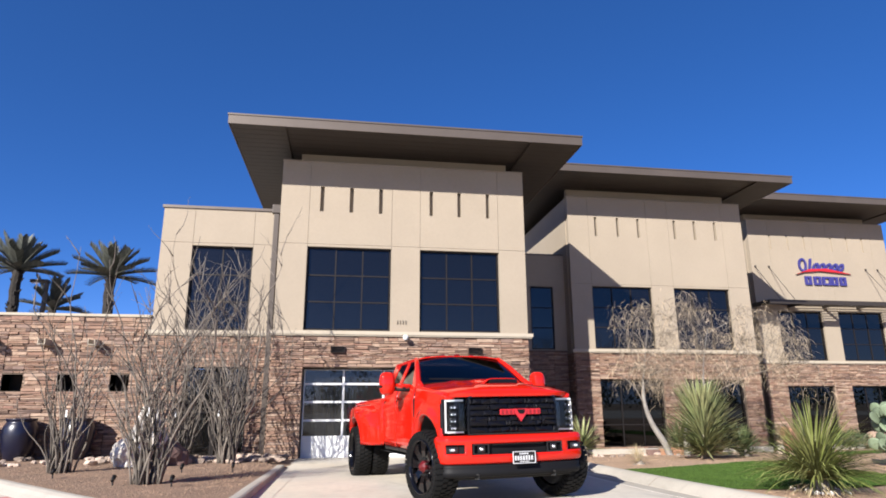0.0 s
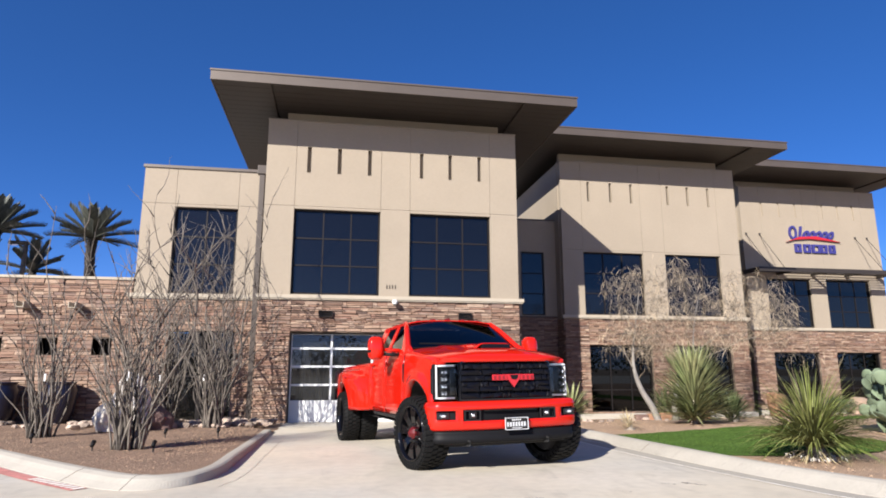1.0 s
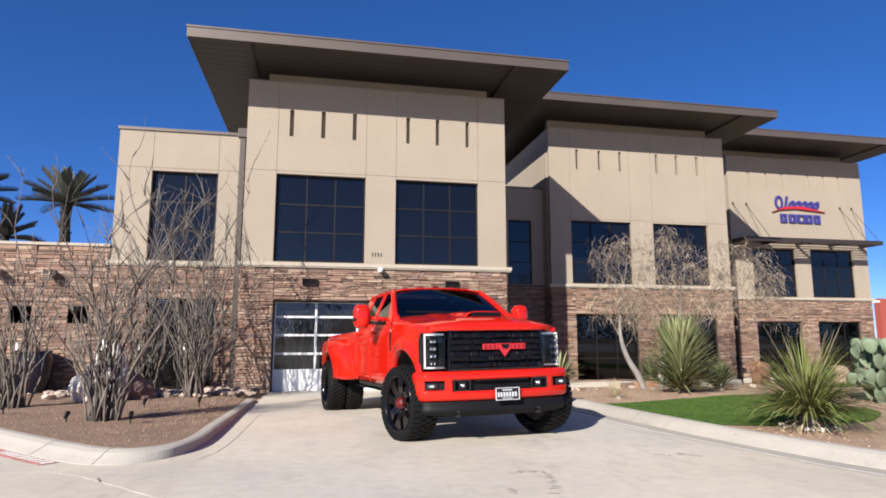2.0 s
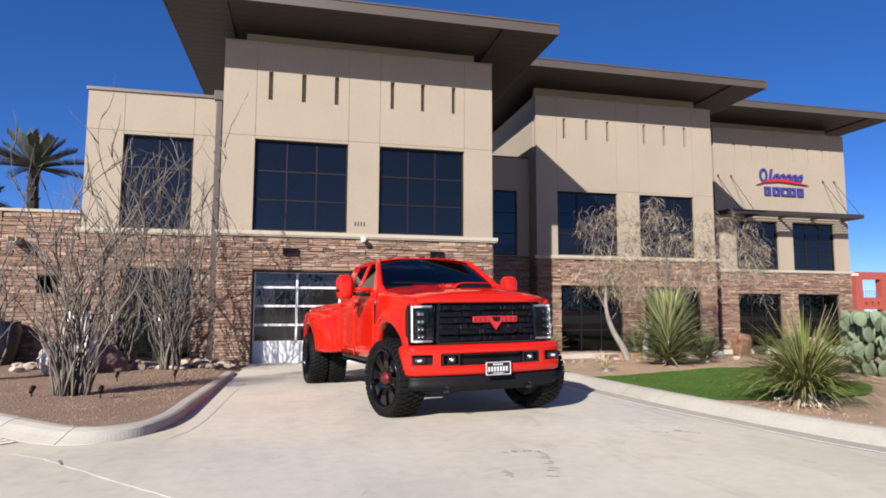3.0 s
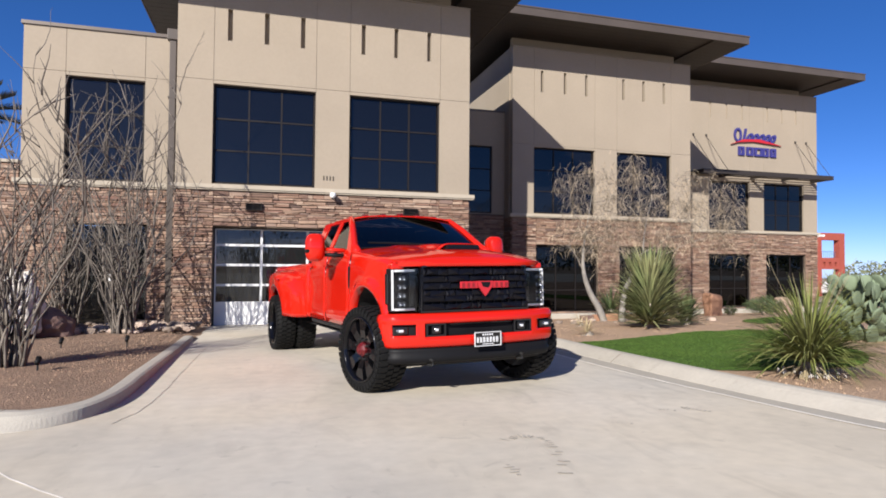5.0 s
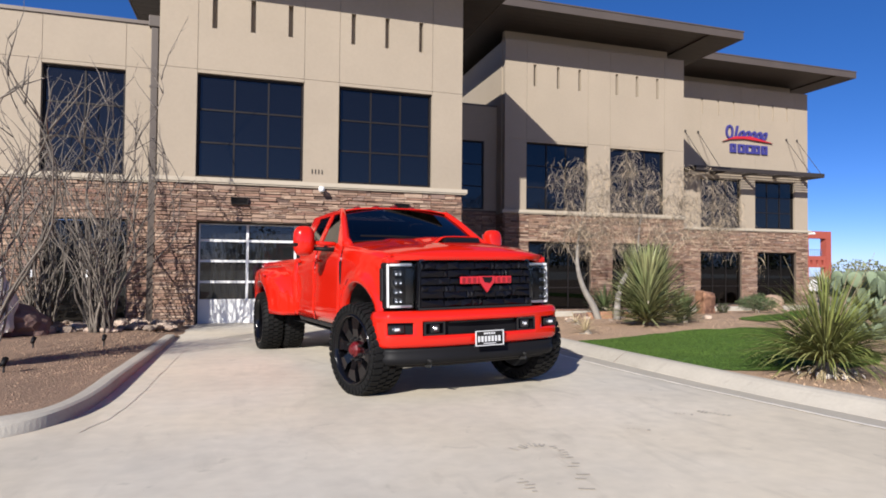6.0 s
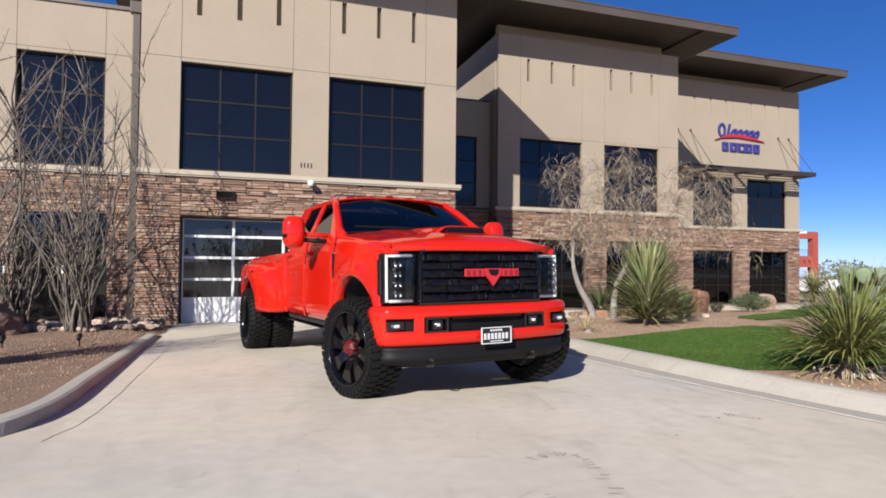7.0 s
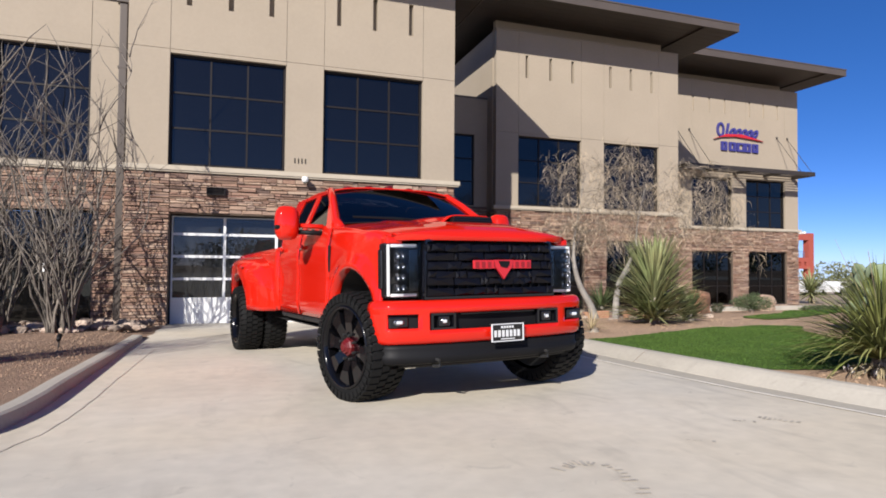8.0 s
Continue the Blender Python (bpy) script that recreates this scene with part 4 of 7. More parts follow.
for k in range(5):
    x = 0.92 + 0.36 * k
    ou = [(x + 0.13 + 0.17 * math.cos(a) + 0.1 * math.sin(a), 0.94 + 0.22 * math.sin(a)) for a in [i * math.tau / 14 for i in range(14)]]
    inn = [(x + 0.13 + 0.07 * math.cos(a) + 0.05 * math.sin(a), 0.94 + 0.1 * math.sin(a)) for a in [i * math.tau / 14 for i in range(14)]]
    part("letter_shape", ring(ou, inn, "y", 0, 0.09), BLUE, sg)
part("stroke", prism([(-0.12, 0.52), (0.3, 0.64), (1.2, 0.72), (3.0, 0.6), (1.6, 0.86), (0.6, 0.8)], "y", -0.03, 0.08), SIGN_RED, sg, "red swoosh")
for k, w in enumerate((0.36, 0.4, 0.5, 0.38, 0.36)):
    x = 0.35 + 0.49 * k
    part("letter_shape", ring([(x, 0), (x + w, 0), (x + w, 0.44), (x, 0.44)], [(x + 0.13, 0.1), (x + w - 0.13, 0.1), (x + w - 0.13, 0.34), (x + 0.13, 0.34)], "y", 0, 0.09), BLUE, sg)

# sun canopy on the far pavilion
cp = thing("sun_canopy", "bronze slatted sun canopy hung on rods from the wall", "canopy", pose(19.75, 25.85, 5.74))
CL, CD = 7.75, 1.31
part("front_beam", boxes((0, CL, 0, 0.09, 0, 0.2)), PIPE, cp)
for x in (0, CL - 0.09):
    part("side_beam", boxes((x, x + 0.09, 0.092, CD, 0.002, 0.198)), PIPE, cp)
for k in range(1, 4):
    x = CL * k / 4
    part("rafter", boxes((x - 0.025, x + 0.025, 0.092, CD, 0.02, 0.16)), PIPE, cp)
for k in range(7):
    y = 0.13 + k * 0.185
    part("slat", boxes((0.09, CL - 0.09, y, y + 0.06, 0.162, 0.182)), PIPE, cp)
for x in (0.7, 1.45, 6.95, 7.65):
    part("rod", tube(bmesh.new(), [(x, 0.1, 0.19), (x - 0.25, CD, 2.08)], 0.014, 6), PIPE, cp)
    part("anchor", rbox(x - 0.3, x - 0.2, CD - 0.03, CD, 2.02, 2.14, 0.01), PIPE, cp)


# ---- the pickup ----
def wheel(parent, x, y, side, radius=0.485, width=0.33, dish=0.02, hub_red=True, dual=False, steer=0):
    """A wheel with lugged tyre; side +1 or -1 is the way its face looks along x."""
    def m(a):
        return pose(x, y, radius, 0, 0, steer + (0 if side > 0 else 180)) @ Matrix.Translation((a, 0, 0))
    w = thing_part("wheel", parent)
    hw, r = width / 2, radius
    prof = [(0.325, -hw + 0.02), (0.385, -hw - 0.004), (r - 0.06, -hw), (r - 0.022, -hw + 0.03), (r - 0.016, -0.1), (r - 0.016, 0.1), (r - 0.022, hw - 0.03), (r - 0.06, hw), (0.385, hw + 0.004), (0.325, hw - 0.02)]
    part("tyre", lathe(prof, 56, None, "x", m(0)), RUBBER, w, "chunky all-terrain tyre", True)
    bm = bmesh.new()
    n = 40
    for k in range(n):
        for row, (a0, a1, sh) in enumerate(((-hw + 0.004, -0.075, 0.0), (-0.07, -0.004, 0.5), (0.004, 0.07, 0.0), (0.075, hw - 0.004, 0.5))):
            ang = (k + sh) * math.tau / n
            vs = box(bm, a0, a1, -0.024, 0.024, r - 0.02, r)
            for v in vs:
                if row in (0, 3) and abs(v.co.x) > 0.12:
                    v.co.z -= 0.014
                v.co.y += 0.1 * (v.co.x - (a0 + a1) / 2)
            bmesh.ops.transform(bm, matrix=m(0) @ Matrix.Rotation(ang, 4, "X"), verts=vs)
        ang = (k + 0.25) * math.tau / n
        for sgn in (-1, 1):
            vs = box(bm, -0.008, 0.008, -0.02, 0.02, r - 0.085, r - 0.03)
            bmesh.ops.transform(bm, matrix=m(0) @ Matrix.Rotation(ang, 4, "X") @ Matrix.Translation((sgn * (hw + 0.002), 0, 0)), verts=vs)
    part("tread", bm, RUBBER, w)
    rim = part("rim", lathe([(0.335, -hw + 0.03), (0.345, hw - 0.012), (0.335, hw + 0.006), (0.318, hw - 0.008), (0.308, hw - 0.06), (0.3, -hw + 0.05)], 40, None, "x", m(0)), ALLOY, w, "gloss black alloy rim", True)
    part("brake_disc", lathe([(0.001, hw - 0.13), (0.2, hw - 0.13), (0.2, hw - 0.16), (0.001, hw - 0.16)], 28, None, "x", m(0)), CHASSIS, w)
    # added disc that blacks out the gaps between spokes, in place of shade
    part("wheel_well_disc", lathe([(0.001, -hw + 0.07), (0.305, -hw + 0.07), (0.305, -hw + 0.05), (0.001, -hw + 0.05)], 28, None, "x", m(0)), CHASSIS, w)
    face = hw - dish
    for k in range(8):
        ang = k * math.tau / 8
        bm = prism([(-0.05, 0.05), (0.05, 0.05), (0.075, 0.2), (0.135, 0.32), (-0.04, 0.325), (-0.018, 0.2)], "x", face - 0.05, face - 0.012)
        for v in bm.verts:
            rr = math.hypot(v.co.y, v.co.z)
            if rr < 0.15:
                v.co.x -= 0.035 if not dual else 0.09
        bmesh.ops.transform(bm, matrix=m(0) @ Matrix.Rotation(ang, 4, "X"), verts=bm.verts[:])
        part("spoke", bm, ALLOY, w)
    back = 0.015 if not dual else 0.1
    part("hub", lathe([(0.001, face - back + 0.04), (0.03, face - back + 0.042), (0.036, face - back + 0.03), (0.05, face - back + 0.028), (0.06, face - back + 0.01), (0.074, face - back), (0.078, face - back - 0.06)], 8, None, "x", m(0)), HUB_RED if hub_red else ALLOY, w, "dark red centre cap" if hub_red else "")
    for k in range(8):
        a = (k + 0.5) * math.tau / 8
        part("lug_nut", lathe([(0.001, face - back + 0.012), (0.011, face - back + 0.01), (0.012, face - back - 0.03)], 8, None, "x", m(0) @ Matrix.Translation((0, 0.105 * math.cos(a), 0.105 * math.sin(a)))), CHASSIS, w)
    return w


def thing_part(name, parent):
    ob = new(name)
    ob.parent = parent
    return ob


def lerp_table(table, v):
    return float(np.interp(v, [a for a, _ in table], [b for _, b in table]))


FRONT_AXLE, REAR_AXLE, TYRE = 0.83, 4.82, 0.455
WIDTH = [(0.55, 0.95), (0.64, 0.972), (0.8, 0.99), (1.0, 0.998), (1.18, 0.99), (1.27, 0.985), (1.4, 0.965), (1.56, 0.93)]
NOSE = [(0.1, 0.93), (0.3, 0.962), (0.6, 0.99), (0.85, 1.0), (6.3, 1.0)]
TOP = [(0.05, 1.296), (0.18, 1.312), (0.5, 1.378), (1.0, 1.45), (1.5, 1.5), (2.2, 1.53), (3.47, 1.53), (3.5, 1.4), (6.2, 1.37)]


def side_x(y, z):
    x = lerp_table(WIDTH, z) * lerp_table(NOSE, y)
    for axle in (FRONT_AXLE,):
        d = math.hypot(y - axle, z - 0.58)
        x += 0.035 * math.exp(-((d - 0.53) / 0.1) ** 2)
    if 1.45 < y < 3.5:
        x -= 0.016 * math.exp(-((z - 1.02) / 0.12) ** 2)
        x += 0.012 * math.exp(-((z - 0.74) / 0.05) ** 2)
    return x


def bottom(y, rocker=0.62):
    z = rocker
    for axle, r, c in ((FRONT_AXLE, 0.53, 0.58), (REAR_AXLE, 0.52, 0.575)):
        if abs(y - axle) < r:
            z = max(z, c + math.sqrt(r * r - (y - axle) ** 2))
    return z


def side_panel(name, parent, y0, y1, sgn, label="", inset=0.004):
    ys = set(np.linspace(y0 + inset, y1 - inset, 15))
    for axle, r in ((FRONT_AXLE, 0.53), (REAR_AXLE, 0.52)):
        for k in range(25):
            y = axle + r * math.cos(math.pi * k / 24) * 0.9995
            if y0 + inset < y < y1 - inset:
                ys.add(y)
    ys = sorted(ys)
    bm, n = bmesh.new(), 12
    rows = []
    for y in ys:
        zb, zt = bottom(y), lerp_table(TOP, y)
        col = [bm.verts.new((sgn * side_x(y, zb + (zt - zb) * j / n), y, zb + (zt - zb) * j / n)) for j in range(n + 1)]
        col.insert(0, bm.verts.new((sgn * (side_x(y, zb) - 0.09), y, zb + 0.004)))
        col.append(bm.verts.new((sgn * (side_x(y, zt) - 0.05), y, zt + 0.012)))
        rows.append(col)
    for a, b in zip(rows, rows[1:]):
        for j in range(n + 2):
            q = (a[j], b[j], b[j + 1], a[j + 1])
            bm.faces.new(q if sgn > 0 else q[::-1])
    for e, flip in ((rows[0], 1), (rows[-1], -1)):
        inner = [bm.verts.new((v.co.x - sgn * 0.03, v.co.y, v.co.z)) for v in e]
        for j in range(len(e) - 1):
            q = (e[j], e[j + 1], inner[j + 1], inner[j])
            bm.faces.new(q if sgn * flip > 0 else q[::-1])
    return part(name, bm, RED, parent, label, True)


def dual_fender(parent, sgn):
    """The flared fender over the twin rear wheels."""
    y0, y1 = 3.72, 5.98
    ys = sorted({*np.linspace(y0, y1, 19), *(REAR_AXLE + 0.545 * math.cos(math.pi * k / 24) for k in range(25))})
    bm, rows = bmesh.new(), []
    for y in ys:
        u = (y - y0) / (y1 - y0)
        swell = math.sin(math.pi * min(max(u, 0), 1)) ** 0.45 if 0 < u < 1 else 0
        out = 0.975 + 0.31 * swell
        zt = 0.96 + 0.36 * swell
        zb = 0.6
        if abs(y - REAR_AXLE) < 0.545:
            zb = max(zb, 0.53 + math.sqrt(max(0.545 ** 2 - (y - REAR_AXLE) ** 2, 0)))
        col = [(0.975, zt + 0.01)]
        for k in range(1, 7):
            a = math.pi / 2 * k / 6
            col.append((0.975 + (out - 0.975) * math.sin(a) ** 0.85, zt - (zt - max(zb, 0.62)) * 0.42 * (1 - math.cos(a))))
        zm = col[-1][1]
        for k in range(1, 6):
            col.append((out - 0.015 * (k / 5), zm + (zb - zm) * k / 5))
        col.append((out - 0.1, zb + 0.01))
        rows.append([bm.verts.new((sgn * a, y, b)) for a, b in col])
    for a, b in zip(rows, rows[1:]):
        for j in range(len(a) - 1):
            q = (a[j], a[j + 1], b[j + 1], b[j])
            bm.faces.new(q if sgn > 0 else q[::-1])
    return part("dual_fender", bm, RED, parent, "wide flared red rear fender", True)


def hood_z(x, y):
    c = lerp_table([(0.05, 1.318), (0.062, 1.342), (0.1, 1.372), (0.2, 1.407), (0.4, 1.445), (0.8, 1.5), (1.2, 1.55), (1.62, 1.59)], y)
    e = lerp_table(TOP, max(y, 0.05)) + 0.012
    u = min(abs(x) / 0.93, 1)
    z = c - (c - e) * u ** 3.2
    z += 0.018 * (1 / (1 + math.exp((abs(x) - 0.43) / 0.025))) * min(1, max(0, (y - 0.12) / 0.35))
    return z


def build_truck():
    t = thing("pickup_truck", "glossy red lifted crew-cab pickup with black grille", "truck")
    # side panels
    for s in (-1, 1):
        side_panel("front_fender", t, 0.285, 1.5, s)
        d = side_panel("front_door", t, 1.5, 2.57, s)
        part("handle", rbox(min(s * 0.985, s * 1.02), max(s * 0.985, s * 1.02), 2.34, 2.52, 1.34, 1.38, 0.012), RED, d)
        d = side_panel("rear_door", t, 2.57, 3.47, s)
        part("handle", rbox(min(s * 0.985, s * 1.02), max(s * 0.985, s * 1.02), 3.24, 3.42, 1.34, 1.38, 0.012), RED, d)
        side_panel("bed_side", t, 3.5, 6.18, s)
        f = dual_fender(t, s)
        part("marker_light", rbox(min(s * 1.265, s * 1.29), max(s * 1.265, s * 1.29), 4.35, 4.43, 1.16, 1.19, 0.006), SIGN_RED, f)
        part("fender_vent", rbox(min(s * 0.985, s * 1.004), max(s * 0.985, s * 1.004), 1.4, 1.44, 1.08, 1.33, 0.006), BLACK, t, "black vertical vent")
        part("rocker_step", tube(bmesh.new(), [(s * 0.87, 1.5, 0.59), (s * 0.9, 1.6, 0.585), (s * 0.9, 3.5, 0.585), (s * 0.87, 3.62, 0.59)], 0.04, 10), CHASSIS, t, "black tubular side step", True)
        for yb in (1.75, 2.5, 3.25):
            part("step_bracket", boxes((min(s * 0.6, s * 0.95), max(s * 0.6, s * 0.9), yb, yb + 0.05, 0.56, 0.59)), CHASSIS, t)
    # hood
    def bonnet(u, v):
        k = 2 * u - 1
        x = k * (0.93 - 0.035 * (1 - v) ** 6)
        y = 0.05 + 1.53 * v ** 1.6 + 0.15 * abs(k) ** 5 * (1 - v) ** 3
        return x, y, hood_z(x, y - 0.15 * abs(k) ** 5 * (1 - v) ** 3 * 0.6)
    def nose(u, v):
        """The hood with its front edge turned down behind the grille."""
        if v > 0.14:
            return bonnet(u, (v - 0.14) / 0.86)
        x, y, z = bonnet(u, 0)
        w = 1 - v / 0.14
        return x, y + 0.012 * w * w, z - w * (z - 1.284)
    for s in (-1, 1):
        part("hood_corner", rbox(min(s * 0.8, s * 0.95), max(s * 0.8, s * 0.95), 0.19, 0.32, 1.255, 1.318, 0.02, 3), RED, t, "", True)
    part("hood", shell(grid(nose, 56, 42), 0.012), RED, t, "red hood with a raised centre and scoop", True)
    # scoop: a raised cowl with a dark mouth
    def cowl(u, v):
        x = -0.42 + 0.84 * u
        y = 0.5 + 0.85 * v
        mid = 1 / (1 + math.exp((abs(x - 0.045) - 0.25) / 0.02))
        rise = 0.068 * mid * (1 - v ** 2.2) + 0.006 * (1 - mid) * math.sin(math.pi * u) * (1 - v)
        return x, y + 0.05 * (abs(x) / 0.42) ** 2 * (1 - v), hood_z(x, y) - 0.003 + rise
    sc = part("hood_scoop", shell(grid(cowl, 32, 14), 0.012), RED, t, "red hood scoop", True)
    zm = hood_z(0.25, 0.46)
    part("scoop_mouth", prism([(-0.17, zm - 0.004), (0.26, zm - 0.004), (0.245, zm + 0.05), (-0.155, zm + 0.05)], "y", 0.455, 0.56), BLACK, sc, "black scoop mouth")
    for k in range(2):
        part("scoop_slat", boxes((-0.157, 0.247, 0.447, 0.453, zm + 0.012 + 0.018 * k, zm + 0.017 + 0.018 * k)), GLOSS, sc)
    # cab
    part("roof", shell(grid(lambda u, v: ((u - 0.5) * 1.5 * (1 - 0.04 * v), 2.16 + 1.42 * v, 2.03 + 0.075 * (1 - abs(2 * u - 1) ** 3.5) + 0.03 * math.sin(math.pi * min(1, v + 0.15)) - 0.02 * (1 - v) ** 4), 22, 14), 0.02), RED, t, "", True)
    def screen(u, v):
        xb, xt = 0.84, 0.7
        x = (u - 0.5) * 2 * (xb + (xt - xb) * v)
        c = 1 - (2 * u - 1) ** 2
        return x, 1.5 + 0.66 * v - 0.1 * c * (1 - v * 0.3) + 0.06, 1.555 + 0.485 * v + 0.03 * c * (1 - v) + 0.02 * math.sin(math.pi * v) + 0.04 * c * v
    part("windshield", grid(screen, 16, 8), CAB_GLASS, t, "dark tinted windshield", True)
    part("cowl_panel", shell(grid(lambda u, v: ((u - 0.5) * 1.74, 1.5 + 0.12 * v - 0.06 * (1 - (2 * u - 1) ** 2), 1.555 + 0.03 * (1 - (2 * u - 1) ** 2) - 0.01 * v), 12, 2), 0.01), BLACK, t)
    for s in (-1, 1):
        part("wiper", tube(bmesh.new(), [(s * 0.1 - 0.1, 1.45, 1.6), (s * 0.1 - 0.35, 1.47, 1.615), (s * 0.1 - 0.62, 1.52, 1.62)], 0.012, 6), BLACK, t)
        part("a_pillar", tube(bmesh.new(), [(s * 0.885, 1.42, 1.5), (s * 0.87, 1.58, 1.58), (s * 0.78, 1.95, 1.87), (s * 0.715, 2.2, 2.035), (s * 0.7, 2.4, 2.06)], [0.05, 0.048, 0.042, 0.04, 0.03], 10), RED, t, "", True)
        # window band, leaning inwards
        def lean(y, z):
            return s * (0.945 - (z - 1.5) * 0.4)
        def frame_ring(name, outer, inner, mat):
            bm = ring(outer, inner, "x", 0, 0.03)
            for v in bm.verts:
                v.co.x = lean(v.co.y, v.co.z) - s * v.co.x
            return part(name, bm, mat, t)
        def pane(pts, mat):
            bm = prism(pts, "x", 0.012, 0.018)
            for v in bm.verts:
                v.co.x = lean(v.co.y, v.co.z) - s * v.co.x
            return part("side_window", bm, mat, t, "smoked side window")
        o1 = [(1.5, 1.5), (2.56, 1.5), (2.56, 2.05), (2.2, 2.05), (1.98, 1.9)]
        i1 = [(1.72, 1.545), (2.49, 1.545), (2.5, 2.0), (2.24, 2.0), (2.03, 1.87)]
        o2 = [(2.565, 1.5), (3.5, 1.5), (3.5, 2.05), (2.565, 2.05)]
        i2 = [(2.63, 1.545), (3.22, 1.545), (3.16, 2.0), (2.64, 2.0)]
        frame_ring("window_frame", o1, i1, RED)
        frame_ring("window_frame", o2, i2, RED)
        pane(i1, SIDE_GLASS)
        pane(i2, SIDE_GLASS)
        # towing mirror on two arms
        def round_box(u, v):
            th, ph = math.tau * u, math.pi * (v - 0.5)
            pw = lambda c, e: math.copysign(abs(c) ** e, c)
            return 0.12 * pw(math.cos(th), 0.62) * pw(math.cos(ph), 0.55), 0.11 * pw(math.sin(th), 0.8) * pw(math.cos(ph), 0.6), 0.172 * pw(math.sin(ph), 0.72)
        mb = grid(round_box, 28, 18)
        bmesh.ops.remove_doubles(mb, verts=mb.verts[:], dist=0.0005)
        bmesh.ops.recalc_face_normals(mb, faces=mb.faces[:])
        bmesh.ops.transform(mb, matrix=pose(s * 1.27, 1.93, 1.575, 0, 0, s * 6), verts=mb.verts[:])
        mir = part("mirror", mb, RED, t, "large red towing mirror", True)
        part("mirror_lamp", rbox(min(s * 1.31, s * 1.405), max(s * 1.31, s * 1.405), 1.842, 1.9, 1.51, 1.55, 0.012), BLACK, mir)
        gm = rbox(-0.095, 0.095, 0.092, 0.104, -0.12, 0.12, 0.004)
        bmesh.ops.transform(gm, matrix=pose(s * 1.27, 1.93, 1.575, 0, 0, s * 6), verts=gm.verts[:])
        part("mirror_glass", gm, CHROME, mir)
        for z in (1.535, 1.47):
            part("mirror_arm", tube(bmesh.new(), [(s * 0.93, 1.8, z), (s * 1.2, 1.93, z + 0.02)], 0.025, 8), RED if z > 1.5 else BLACK, mir, "", True)
    part("rear_wall", shell(grid(lambda u, v: ((u - 0.5) * (1.86 - 0.4 * v), 3.5 - 0.06 * v, 1.1 + 0.93 * v), 6, 6), 0.02), RED, t)
    part("rear_glass", boxes((-0.55, 0.55, 3.46, 3.475, 1.56, 1.92)), CAB_GLASS, t)
    for k in range(5):
        part("roof_light", rbox(-0.5 + 0.25 * k - 0.035, -0.5 + 0.25 * k + 0.035, 2.25, 2.35, 2.075 + 0.035 * (1 - abs(k - 2) / 2), 2.115 + 0.035 * (1 - abs(k - 2) / 2), 0.012), HUB_RED, t, "small dark red roof marker light")
    # seats and dash, seen dimly through the glass
    for s in (-0.4, 0.4):
        for y in (2.35, 3.15):
            part("seat", rbox(s - 0.25, s + 0.25, y, y + 0.16, 0.95, 1.72, 0.05), SEAT, t)
            part("headrest", rbox(s - 0.13, s + 0.13, y + 0.02, y + 0.12, 1.75, 1.92, 0.04), SEAT, t)
    part("dashboard", rbox(-0.82, 0.82, 1.6, 1.85, 1.2, 1.53, 0.05), BLACK, t)
    part("steering_wheel", tube(bmesh.new(), [(0.4 + 0.18 * math.cos(a), 2.0 + 0.05 * math.sin(a), 1.45 + 0.17 * math.sin(a)) for a in [k * math.tau / 20 for k in range(21)]], 0.018, 6), BLACK, t)
    part("cab_floor", boxes((-0.9, 0.9, 1.45, 3.48, 0.66, 0.74)), CHASSIS, t)
    part("bed_floor", boxes((-0.93, 0.93, 3.52, 6.1, 0.9, 0.96)), CHASSIS, t)
    part("tailgate", rbox(-0.92, 0.92, 6.1, 6.18, 0.75, 1.37, 0.02), RED, t)
    part("tonneau", boxes((-0.93, 0.93, 3.53, 6.09, 1.2, 1.23)), BLACK, t)
    # the cab's upper part is low against its length
    for ob in list(bpy.data.objects):
        if ob.parent == t and ob.type == "MESH" and ob.name.split(".")[0] in ("roof", "windshield", "a_pillar", "window_frame", "side_window", "rear_wall", "rear_glass", "roof_light", "seat", "headrest"):
            for v in ob.data.vertices:
                if v.co.z > 1.55:
                    v.co.z = 1.55 + (v.co.z - 1.55) * 0.86
    # grille
    g = part("grille", rbox(-0.65, 0.65, 0.13, 0.18, 0.85, 1.29, 0.02), BLACK, t, "gloss black grille with crooked crackled bars")
    part("grille_surround", ring([(-0.665, 0.848), (0.665, 0.848), (0.65, 1.29), (0.45, 1.312), (-0.45, 1.312), (-0.65, 1.29)], [(-0.65, 0.866), (0.65, 0.866), (0.635, 1.275), (0.44, 1.297), (-0.44, 1.297), (-0.635, 1.275)], "y", 0.08, 0.13), GLOSS, g)
    rnd = random.Random(3)
    for k in range(6):
        z, bm = 0.872 + 0.066 * k, bmesh.new()
        x, tilt = -0.645, rnd.uniform(-0.01, 0.01)
        while x < 0.63:
            w = min(rnd.choice((0.04, 0.08, 0.13, 0.19, 0.26)), 0.645 - x)
            cut_ = rnd.uniform(-0.02, 0.02) if w > 0.04 else 0
            top, low = z + rnd.uniform(0.053, 0.061) + tilt, z + rnd.uniform(0.002, 0.009) + tilt
            tips = ((x + 0.002, low), (x + w - 0.002, low + rnd.uniform(-0.006, 0.006)), (x + w - 0.002 + cut_, top + rnd.uniform(-0.006, 0.006)), (x + 0.002 + max(cut_, 0), top))
            front = [bm.verts.new((a, 0.068 + rnd.uniform(-0.006, 0.008), b)) for a, b in tips]
            mid = bm.verts.new((x + w * rnd.uniform(0.3, 0.7), 0.058 + rnd.uniform(-0.005, 0.005), (top + low) / 2 + rnd.uniform(-0.01, 0.01)))
            rear = [bm.verts.new((a, 0.1, b)) for a, b in tips]
            for i in range(4):
                j = (i + 1) % 4
                bm.faces.new((front[i], front[j], mid))
